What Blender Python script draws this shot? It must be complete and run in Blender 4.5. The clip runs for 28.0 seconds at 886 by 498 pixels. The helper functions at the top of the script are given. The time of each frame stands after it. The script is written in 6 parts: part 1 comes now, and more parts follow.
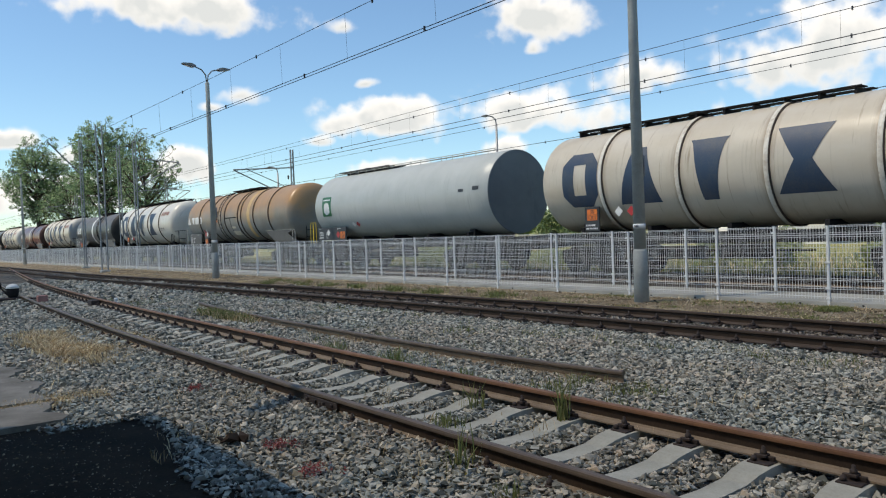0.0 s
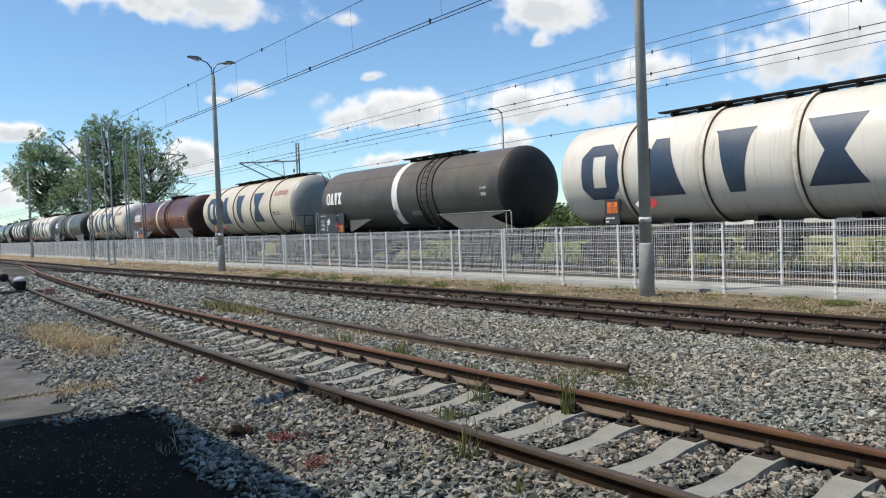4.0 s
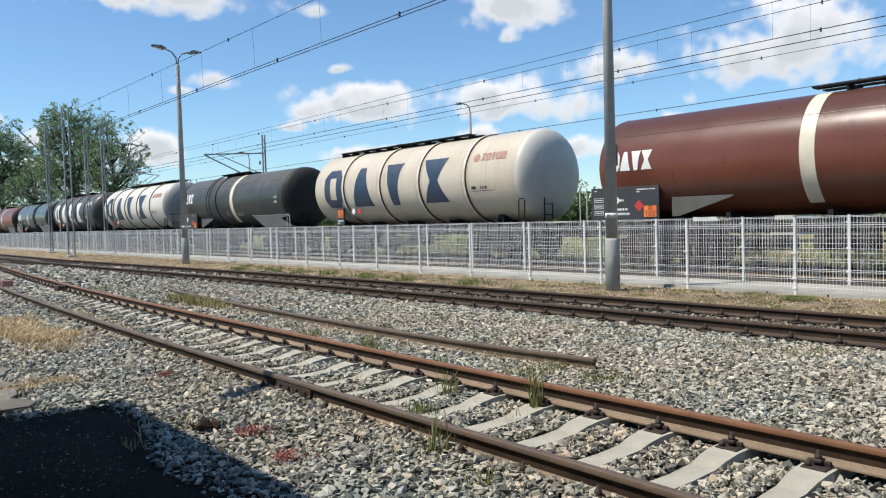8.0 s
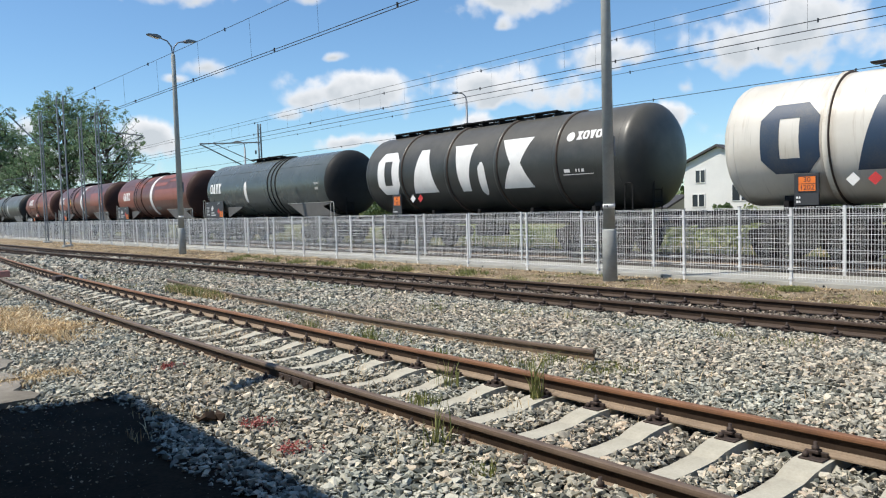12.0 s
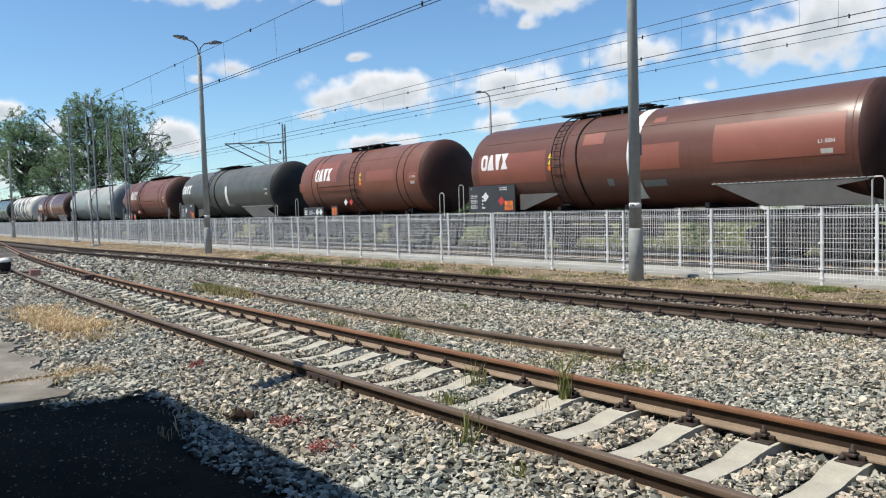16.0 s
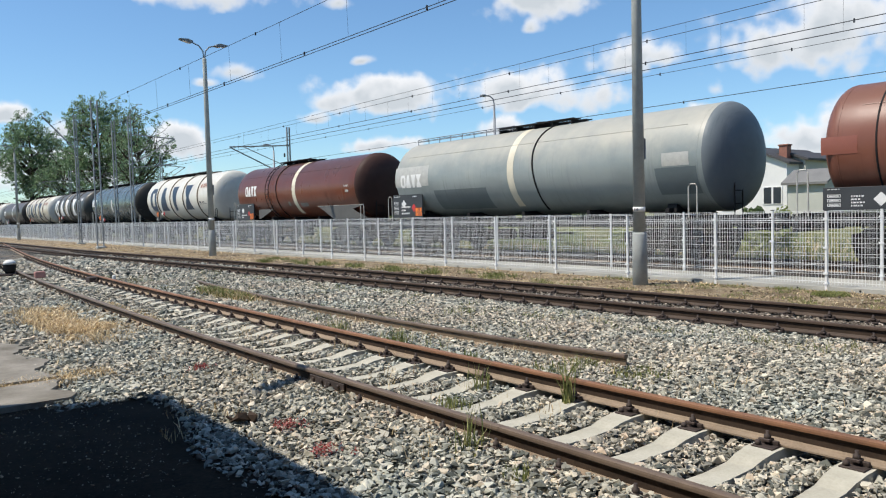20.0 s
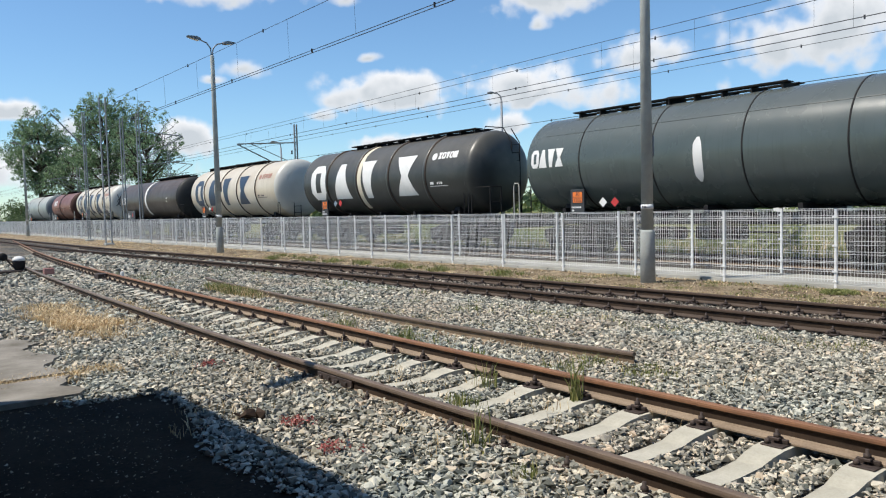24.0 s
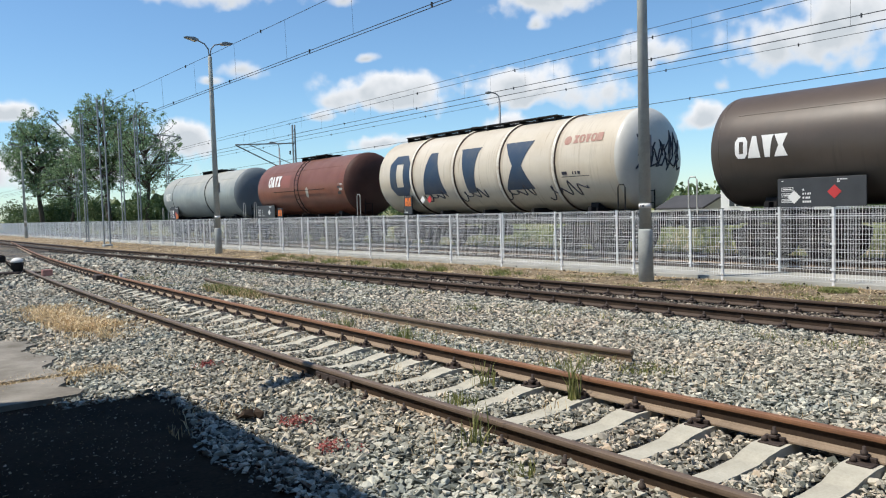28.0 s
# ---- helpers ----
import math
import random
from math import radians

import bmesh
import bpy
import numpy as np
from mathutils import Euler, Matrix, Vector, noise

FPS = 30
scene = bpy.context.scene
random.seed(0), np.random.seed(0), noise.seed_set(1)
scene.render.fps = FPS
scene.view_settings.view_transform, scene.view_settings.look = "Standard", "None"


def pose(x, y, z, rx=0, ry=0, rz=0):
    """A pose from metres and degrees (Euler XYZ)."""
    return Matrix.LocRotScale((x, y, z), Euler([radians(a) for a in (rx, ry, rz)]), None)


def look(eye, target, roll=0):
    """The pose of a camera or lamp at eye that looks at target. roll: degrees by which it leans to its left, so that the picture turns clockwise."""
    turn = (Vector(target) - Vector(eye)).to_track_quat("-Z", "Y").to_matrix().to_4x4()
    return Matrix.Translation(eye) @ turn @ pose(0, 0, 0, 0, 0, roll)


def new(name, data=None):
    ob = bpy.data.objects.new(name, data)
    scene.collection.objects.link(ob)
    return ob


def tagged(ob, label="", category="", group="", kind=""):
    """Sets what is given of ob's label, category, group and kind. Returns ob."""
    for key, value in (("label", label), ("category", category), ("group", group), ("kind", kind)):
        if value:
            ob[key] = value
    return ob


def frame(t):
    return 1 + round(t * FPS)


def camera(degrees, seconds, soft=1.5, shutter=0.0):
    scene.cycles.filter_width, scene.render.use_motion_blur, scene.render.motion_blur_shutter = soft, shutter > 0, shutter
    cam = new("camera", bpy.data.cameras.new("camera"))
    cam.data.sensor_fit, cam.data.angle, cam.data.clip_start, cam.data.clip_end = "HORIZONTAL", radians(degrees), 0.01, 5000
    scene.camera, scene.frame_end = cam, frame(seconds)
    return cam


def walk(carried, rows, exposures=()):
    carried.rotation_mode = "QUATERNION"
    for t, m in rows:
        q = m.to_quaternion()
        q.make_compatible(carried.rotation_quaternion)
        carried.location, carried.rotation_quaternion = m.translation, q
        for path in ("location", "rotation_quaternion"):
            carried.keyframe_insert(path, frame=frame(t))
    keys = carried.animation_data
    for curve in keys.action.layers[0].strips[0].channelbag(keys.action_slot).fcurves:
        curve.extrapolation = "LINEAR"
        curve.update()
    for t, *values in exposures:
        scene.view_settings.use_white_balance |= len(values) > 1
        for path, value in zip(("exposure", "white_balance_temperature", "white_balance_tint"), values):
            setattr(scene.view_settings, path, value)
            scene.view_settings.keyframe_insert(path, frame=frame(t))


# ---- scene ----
cam = camera(61.2, 28.0, 1.15)
# seconds, eye x y z, yaw, pitch, roll; y runs along the railway, x across it, z = 0 is the rail top
PATH = [
    (0.0, 0.111, -0.056, 1.518, -38.238, -1.306, 2.202),
    (0.5, 0.117, -0.055, 1.512, -38.079, -1.107, 2.159),
    (1.0, 0.121, -0.051, 1.516, -38.049, -1.634, 2.131),
    (1.5, 0.124, -0.051, 1.518, -38.007, -1.639, 2.036),
    (2.0, 0.115, -0.051, 1.520, -37.969, -1.500, 2.099),
    (2.5, 0.118, -0.053, 1.520, -37.511, -1.482, 2.201),
    (4.5, 0.124, -0.063, 1.517, -38.054, -1.843, 2.134),
    (5.0, 0.126, -0.067, 1.517, -38.705, -1.553, 2.054),
    (5.5, 0.118, -0.062, 1.518, -39.346, -1.937, 1.963),
    (6.0, 0.123, -0.064, 1.513, -39.054, -2.025, 1.875),
    (6.5, 0.098, -0.050, 1.521, -39.863, -2.115, 1.796),
    (7.0, 0.085, -0.052, 1.514, -40.842, -2.116, 1.729),
    (7.5, 0.078, -0.049, 1.515, -40.331, -2.348, 1.847),
    (8.0, 0.092, -0.043, 1.514, -40.335, -2.315, 1.665),
    (8.5, 0.088, -0.054, 1.515, -40.682, -2.086, 1.711),
    (9.0, 0.098, -0.067, 1.518, -41.505, -2.149, 1.627),
    (9.5, 0.136, -0.123, 1.503, -41.251, -2.292, 1.033),
    (10.0, 0.091, -0.118, 1.508, -40.284, -2.446, 1.866),
    (10.5, 0.085, -0.106, 1.504, -41.244, -2.757, 1.825),
    (11.0, 0.019, -0.057, 1.560, -41.900, -3.397, 1.155),
    (11.5, 0.005, -0.054, 1.562, -41.409, -2.728, 1.750),
    (12.0, 0.018, -0.049, 1.559, -40.672, -3.176, 1.688),
    (12.5, 0.005, -0.044, 1.564, -39.641, -2.242, 1.367),
    (14.5, -0.014, -0.022, 1.562, -39.451, -2.671, 1.610),
    (15.0, -0.012, -0.018, 1.556, -39.477, -3.033, 1.554),
    (15.5, -0.013, -0.005, 1.562, -39.592, -3.340, 1.490),
    (16.0, -0.004, -0.004, 1.557, -38.944, -3.170, 1.746),
    (16.5, -0.003, 0.003, 1.561, -39.085, -3.243, 1.652),
    (17.0, -0.000, -0.000, 1.556, -38.646, -3.411, 1.584),
    (17.5, -0.005, 0.006, 1.559, -38.296, -3.457, 1.483),
    (18.0, 0.002, 0.009, 1.555, -38.143, -3.715, 1.490),
    (18.5, -0.002, 0.012, 1.552, -37.728, -3.823, 1.484),
    (19.0, 0.014, 0.000, 1.558, -37.819, -3.486, 1.692),
    (19.5, -0.001, -0.003, 1.561, -38.008, -3.075, 1.666),
    (20.0, -0.007, -0.009, 1.559, -38.645, -2.899, 1.574),
    (20.5, -0.003, -0.004, 1.558, -38.695, -3.140, 1.794),
    (21.0, 0.010, -0.002, 1.558, -38.643, -3.097, 1.751),
    (21.5, 0.003, -0.008, 1.559, -38.119, -2.743, 1.862),
    (23.5, -0.002, 0.009, 1.557, -38.378, -3.220, 1.591),
    (24.0, -0.008, 0.005, 1.558, -38.118, -3.093, 1.506),
    (24.5, -0.008, 0.000, 1.557, -38.373, -3.125, 1.639),
    (25.0, -0.001, -0.005, 1.551, -38.688, -3.167, 1.585),
    (25.5, -0.003, -0.007, 1.559, -38.573, -3.151, 1.849),
    (26.0, -0.003, -0.005, 1.561, -38.629, -3.160, 1.754),
    (26.5, -0.005, -0.007, 1.558, -38.490, -3.148, 1.916),
    (27.0, -0.008, -0.016, 1.554, -38.339, -3.080, 1.899),
    (27.5, -0.007, -0.011, 1.556, -38.273, -3.116, 1.709),
    (28.0, -0.005, -0.009, 1.554, -38.221, -3.095, 1.732),
]
EXPOSURES = [(0.0, 0.42, 7200, 10), (2.0, 0.38, 6950, 10), (5.0, 0.3, 6600, 10), (8.0, 0.24, 6480, 10), (11.0, 0.19, 6430, 10), (28.0, 0.19, 6430, 10)]
walk(cam, [(t, pose(x, y, z, 90 + pitch, roll, yaw)) for t, x, y, z, yaw, pitch, roll in PATH], EXPOSURES)

# ---- light ----
SUN_ELEVATION, SUN_AZIMUTH = radians(58.0), Vector((-0.90, 0.43, 0.0)).normalized()
SUN_WAY = Vector((SUN_AZIMUTH.x * math.cos(SUN_ELEVATION), SUN_AZIMUTH.y * math.cos(SUN_ELEVATION), math.sin(SUN_ELEVATION)))
world = bpy.data.worlds.new("sky")
world.use_nodes = True
scene.world = world
sky = world.node_tree.nodes.new("ShaderNodeTexSky")
sky.sky_type, sky.sun_disc = "NISHITA", False
sky.sun_elevation, sky.sun_rotation = SUN_ELEVATION, math.atan2(SUN_AZIMUTH.x, SUN_AZIMUTH.y)
sky.air_density, sky.dust_density, sky.ozone_density = 1.0, 0.15, 3.5
world.node_tree.nodes["Background"].inputs["Strength"].default_value = 0.12
tint = world.node_tree.nodes.new("ShaderNodeMix")
tint.data_type, tint.blend_type = "RGBA", "MULTIPLY"
tint.inputs["Factor"].default_value, tint.inputs[7].default_value = 1.0, (0.83, 1.0, 1.08, 1)
world.node_tree.links.new(sky.outputs["Color"], tint.inputs[6])
world.node_tree.links.new(tint.outputs[2], world.node_tree.nodes["Background"].inputs["Color"])
sun = new("sun", bpy.data.lights.new("sun", "SUN"))
sun.data.energy, sun.data.angle, sun.data.color = 5.0, radians(0.55), (1.0, 0.935, 0.83)
sun.matrix_world = look(SUN_WAY * 50, (0, 0, 0))

# ---- materials ----


class Nodes:
    """A small builder of node materials."""

    def __init__(self, name):
        self.m = bpy.data.materials.new(name)
        self.m.use_nodes = True
        self.t = self.m.node_tree
        self.b = self.t.nodes["Principled BSDF"]

    def put(self, kind, **kw):
        n = self.t.nodes.new(kind)
        for k, v in kw.items():
            n.inputs[k.replace("_", " ")].default_value = v
        return n

    def link(self, a, b):
        self.t.links.new(a, b)

    def coords(self, kind="Object", scale=(1, 1, 1)):
        c = self.t.nodes.new("ShaderNodeTexCoord")
        mp = self.t.nodes.new("ShaderNodeMapping")
        mp.inputs["Scale"].default_value = scale
        self.link(c.outputs[kind], mp.inputs["Vector"])
        return mp.outputs["Vector"]

    def noise(self, vec, scale, detail=4.0, rough=0.6):
        n = self.put("ShaderNodeTexNoise", Scale=scale, Detail=detail, Roughness=rough)
        self.link(vec, n.inputs["Vector"])
        return n.outputs["Fac"]

    def ramp(self, fac, stops):
        n = self.t.nodes.new("ShaderNodeValToRGB")
        while len(n.color_ramp.elements) < len(stops):
            n.color_ramp.elements.new(0.5)
        for e, (p, c) in zip(n.color_ramp.elements, stops):
            e.position, e.color = p, (*c, 1) if len(c) == 3 else c
        self.link(fac, n.inputs["Fac"])
        return n.outputs["Color"]

    def mix(self, fac, a, b, blend="MIX"):
        n = self.t.nodes.new("ShaderNodeMix")
        n.data_type, n.blend_type = "RGBA", blend
        for sock, v in ((n.inputs["Factor"], fac), (n.inputs[6], a), (n.inputs[7], b)):
            if isinstance(v, (int, float)):
                sock.default_value = v
            elif isinstance(v, tuple):
                sock.default_value = (*v, 1)
            else:
                self.link(v, sock)
        return n.outputs[2]

    def math(self, op, a, b=0.0):
        n = self.t.nodes.new("ShaderNodeMath")
        n.operation = op
        for sock, v in ((n.inputs[0], a), (n.inputs[1], b)):
            if isinstance(v, (int, float)):
                sock.default_value = v
            else:
                self.link(v, sock)
        return n.outputs[0]

    def split(self, vec):
        n = self.t.nodes.new("ShaderNodeSeparateXYZ")
        self.link(vec, n.inputs[0])
        return n.outputs

    def bump(self, height, strength=0.3, distance=0.01):
        n = self.put("ShaderNodeBump", Strength=strength, Distance=distance)
        self.link(height, n.inputs["Height"])
        self.link(n.outputs["Normal"], self.b.inputs["Normal"])

    def done(self, color, rough=0.6, metal=0.0, spec=None):
        for sock, v in ((self.b.inputs["Base Color"], color), (self.b.inputs["Roughness"], rough), (self.b.inputs["Metallic"], metal)):
            if isinstance(v, (int, float)):
                sock.default_value = v
            elif isinstance(v, tuple):
                sock.default_value = (*v, 1)
            else:
                self.link(v, sock)
        if spec is not None:
            self.b.inputs["Specular IOR Level"].default_value = spec
        return self.m


def weathered(name, base, dark, rough=0.55, metal=0.0, scale=6.0, fine=60.0, bump=0.15, low=0.35, high=0.75, spec=None):
    """A surface of one colour, with stains at a large and a small scale."""
    n = Nodes(name)
    v = n.coords()
    big, small = n.noise(v, scale, 5), n.noise(v, fine, 3)
    f = n.math("ADD", n.math("MULTIPLY", big, 0.65), n.math("MULTIPLY", small, 0.35))
    col = n.ramp(f, [(low, dark), (high, base)])
    n.bump(small, bump, 0.004)
    return n.done(col, rough, metal, spec)


def tank_paint(name, base, dirt, top=None, top_from=3.2, rough=0.42, rust=None, ribs=(), rib_stain=(0.2, 0.13, 0.075), spec=0.4):
    """Weathered tank paint: streaks that run down, blotches, and dust or rust settled on the upper side."""
    n = Nodes(name)
    v = n.coords()
    streak = n.noise(n.coords(scale=(0.5, 0.9, 0.28)), 1.3, 5, 0.55)
    blotch = n.noise(v, 0.9, 5)
    fine = n.noise(v, 24.0, 4)
    f = n.math("ADD", n.math("MULTIPLY", streak, 0.42), n.math("MULTIPLY", blotch, 0.58))
    col = n.mix(n.ramp(f, [(0.30, (0, 0, 0)), (0.66, (1, 1, 1))]), dirt, base)
    col = n.mix(0.2, col, n.mix(fine, dirt, base))
    # parts of the coat faded by dust, and thin dark runs down the side
    fade = n.noise(n.coords(scale=(0.25, 0.22, 0.5)), 1.6, 4, 0.6)
    col = n.mix(n.ramp(fade, [(0.40, (0, 0, 0)), (0.68, (0.7, 0.7, 0.7))]), col, tuple(0.9 * c + 0.012 + 0.16 * sum(base) / 3 for c in base))
    runs = n.math("MULTIPLY", n.noise(n.coords(scale=(0.4, 4.0, 0.12)), 2.2, 5, 0.7), n.math("ADD", blotch, 0.5))
    col = n.mix(n.ramp(runs, [(0.58, (0, 0, 0)), (0.80, (0.5, 0.5, 0.5))]), col, tuple(0.6 * c for c in dirt))
    if top:
        z = n.split(v)[2]
        h = n.math("ADD", z, n.math("MULTIPLY", n.math("SUBTRACT", blotch, 0.5), 1.6))
        k = n.t.nodes.new("ShaderNodeMapRange")
        k.inputs["From Min"].default_value, k.inputs["From Max"].default_value = top_from - 0.45, top_from + 0.45
        n.link(h, k.inputs["Value"])
        col = n.mix(k.outputs["Result"], col, n.mix(f, dirt, top))
    if ribs:
        # rust that has run out beside the ribs
        along, worn = n.split(v)[1], n.noise(n.coords(scale=(0.7, 2.0, 0.5)), 2.0, 6, 0.7)
        near = None
        for y in ribs:
            d = n.math("SUBTRACT", 1.0, n.math("DIVIDE", n.math("ABSOLUTE", n.math("SUBTRACT", along, y)), 0.34))
            near = d if near is None else n.math("MAXIMUM", near, d)
        near = n.math("MULTIPLY", n.math("MAXIMUM", near, 0.0), n.math("MULTIPLY", worn, 1.5))
        col = n.mix(n.ramp(near, [(0.22, (0, 0, 0)), (0.85, (0.85, 0.85, 0.85))]), col, rib_stain)
        run = n.ramp(n.noise(n.coords(scale=(0.5, 5.0, 0.25)), 1.7, 4, 0.7), [(0.60, (0, 0, 0)), (0.76, (0.6, 0.6, 0.6))])
        col = n.mix(run, col, rib_stain)
    if rust:
        r = n.ramp(n.noise(v, 3.2, 8, 0.7), [(0.66, (0, 0, 0)), (0.74, (1, 1, 1))])
        col = n.mix(r, col, rust)
    n.bump(n.noise(v, 1.4, 2), 0.12, 0.03)
    rg = n.ramp(f, [(0.3, (rough + 0.06,) * 3), (0.7, (rough - 0.09,) * 3)])
    return n.done(col, rg, 0.0, spec)


def island_mix(name, stops, rough=0.9, bump=0.4, fine=40.0, patches=()):
    """Many small pieces, each of its own shade."""
    n = Nodes(name)
    g = n.t.nodes.new("ShaderNodeNewGeometry")
    col = n.ramp(g.outputs["Random Per Island"], stops)
    nz = n.noise(n.coords(), fine, 3)
    if patches:
        col = n.mix(0.6, col, n.ramp(n.noise(n.coords(), 0.45, 4, 0.65), patches), "MULTIPLY")
    col = n.mix(0.35, col, n.ramp(nz, [(0.3, (0.3, 0.3, 0.3)), (0.7, (0.9, 0.9, 0.9))]), "MULTIPLY")
    n.bump(nz, bump, 0.004)
    return n.done(col, rough, 0.0, 0.2)


def leafy(name, stops, trans=0.25):
    n = Nodes(name)
    g = n.t.nodes.new("ShaderNodeNewGeometry")
    col = n.ramp(g.outputs["Random Per Island"], stops)
    n.b.inputs["Transmission Weight"].default_value = 0.0
    d = n.t.nodes.new("ShaderNodeBsdfTranslucent")
    n.link(col, d.inputs["Color"])
    m = n.t.nodes.new("ShaderNodeMixShader")
    m.inputs[0].default_value = trans
    n.done(col, 0.6)
    n.link(n.b.outputs[0], m.inputs[1])
    n.link(d.outputs[0], m.inputs[2])
    n.link(m.outputs[0], n.t.nodes["Material Output"].inputs["Surface"])
    return n.m


def ballast_ground():
    """Crushed stone seen as a sheet: cells of several greys, shade painted in their gaps, dust and rust stains."""
    n = Nodes("ballast_bed")
    v = n.coords()
    vo = n.put("ShaderNodeTexVoronoi", Scale=17.0)
    n.link(v, vo.inputs["Vector"])
    col = n.ramp(vo.outputs["Color"], [(0.1, (0.05, 0.05, 0.048)), (0.4, (0.105, 0.104, 0.10)), (0.7, (0.19, 0.184, 0.168)), (1.0, (0.34, 0.325, 0.29))])
    # shade between the stones, multiplied into the colour
    gap_shade = n.ramp(vo.outputs["Distance"], [(0.25, (1, 1, 1)), (0.75, (0.25, 0.24, 0.23))])
    col = n.mix(0.8, col, gap_shade, "MULTIPLY")
    stain = n.ramp(n.noise(v, 0.35, 5), [(0.48, (0, 0, 0)), (0.62, (1, 1, 1))])
    col = n.mix(n.math("MULTIPLY", stain, 0.4), col, (0.27, 0.215, 0.15))
    n.bump(n.math("SUBTRACT", 1.0, vo.outputs["Distance"]), 1.0, 0.05)
    return n.done(col, 0.92, 0.0, 0.1)


def earth():
    n = Nodes("dry_earth")
    v = n.coords()
    col = n.ramp(n.noise(v, 1.6, 7, 0.7), [(0.3, (0.11, 0.082, 0.056)), (0.46, (0.26, 0.20, 0.13)), (0.6, (0.40, 0.32, 0.215)), (0.75, (0.54, 0.48, 0.36))])
    fine = n.noise(v, 28, 5, 0.75)
    col = n.mix(0.55, col, n.ramp(fine, [(0.3, (0.2, 0.2, 0.2)), (0.75, (1.3, 1.25, 1.15))]), "MULTIPLY")
    n.bump(fine, 0.9, 0.05)
    return n.done(col, 0.95, 0.0, 0.1)


def meadow():
    n = Nodes("meadow_ground")
    v = n.coords()
    col = n.ramp(n.noise(v, 0.25, 6, 0.7), [(0.3, (0.09, 0.10, 0.028)), (0.5, (0.18, 0.178, 0.055)), (0.7, (0.30, 0.27, 0.11))])
    n.bump(n.noise(v, 9, 5, 0.8), 1.0, 0.12)
    return n.done(col, 0.95)


def concrete(name, light=(0.50, 0.485, 0.45), dark=(0.34, 0.325, 0.30), scale=1.4):
    n = Nodes(name)
    v = n.coords()
    big, fine = n.noise(v, scale, 6, 0.65), n.noise(v, 55, 4)
    col = n.ramp(big, [(0.32, dark), (0.66, light)])
    col = n.mix(0.3, col, n.ramp(fine, [(0.3, (0.55, 0.55, 0.55)), (0.7, (1, 1, 1))]), "MULTIPLY")
    n.bump(fine, 0.3, 0.006)
    return n.done(col, 0.88, 0.0, 0.2)


def cloud_white(name="cloud_vapour", thin=0.68, soft=0.32):
    """Cumulus: dense billows that fray to nothing; a backdrop that glows as the sky does."""
    n = Nodes(name)
    oi = n.t.nodes.new("ShaderNodeObjectInfo")
    v = n.coords("Generated")
    s = n.split(v)
    sh = n.t.nodes.new("ShaderNodeVectorMath")
    sh.operation = "ADD"
    n.link(n.coords("Object", (1 / 170, 1 / 170, 1 / 170)), sh.inputs[0])
    cb = n.t.nodes.new("ShaderNodeCombineXYZ")
    n.link(n.math("MULTIPLY", oi.outputs["Random"], 40.0), cb.inputs[2])
    n.link(cb.outputs[0], sh.inputs[1])
    warp_x, warp_y = (n.math("MULTIPLY", n.math("SUBTRACT", n.noise(sh.outputs[0], q, 2, 0.5), 0.5), w) for q, w in ((0.8, 0.55), (1.3, 0.4)))
    dx, dy = n.math("ADD", n.math("SUBTRACT", s[0], 0.5), warp_x), n.math("ADD", n.math("SUBTRACT", s[1], 0.44), warp_y)
    low = n.math("MULTIPLY", n.math("MAXIMUM", n.math("MULTIPLY", dy, -1.0), 0.0), 0.7)
    rad = n.math("SQRT", n.math("ADD", n.math("POWER", n.math("MULTIPLY", dx, 2.0), 2.0), n.math("POWER", n.math("MULTIPLY", n.math("ADD", n.math("ABSOLUTE", dy), low), 1.9), 2.0)))
    # nothing is left of the cloud at the rim of its sheet
    rim = n.math("MINIMUM", n.math("MULTIPLY", n.math("MINIMUM", s[0], n.math("SUBTRACT", 1.0, s[0])), 8.0), n.math("MULTIPLY", n.math("MINIMUM", s[1], n.math("SUBTRACT", 1.0, s[1])), 8.0))
    bill = n.math("ADD", n.math("MULTIPLY", n.noise(sh.outputs[0], 1.15, 7, 0.46), 0.68), n.math("MULTIPLY", n.noise(sh.outputs[0], 3.2, 5, 0.45), 0.32))
    dens = n.math("SUBTRACT", n.math("MULTIPLY", n.math("SUBTRACT", 1.0, rad), 0.66), n.math("SUBTRACT", thin, n.math("MULTIPLY", bill, 1.12)))
    k = n.t.nodes.new("ShaderNodeMapRange")
    k.interpolation_type = "SMOOTHSTEP"
    k.inputs["From Min"].default_value, k.inputs["From Max"].default_value = 0.0, soft
    n.link(dens, k.inputs["Value"])
    # grey of the thick and lower parts: cloud shading painted into the glow
    core = n.t.nodes.new("ShaderNodeMapRange")
    core.inputs["From Min"].default_value, core.inputs["From Max"].default_value = 0.12, 0.46
    n.link(n.math("SUBTRACT", dens, n.math("MULTIPLY", dy, 0.55)), core.inputs["Value"])
    em = n.put("ShaderNodeEmission", Strength=0.87)
    n.link(n.mix(core.outputs["Result"], (0.96, 0.97, 0.99), (0.63, 0.68, 0.725)), em.inputs["Color"])
    tr = n.t.nodes.new("ShaderNodeBsdfTransparent")
    ms = n.t.nodes.new("ShaderNodeMixShader")
    n.link(n.math("MULTIPLY", k.outputs["Result"], n.math("MINIMUM", rim, 1.0)), ms.inputs[0])
    n.link(tr.outputs[0], ms.inputs[1])
    n.link(em.outputs[0], ms.inputs[2])
    n.link(ms.outputs[0], n.t.nodes["Material Output"].inputs["Surface"])
    return n.m


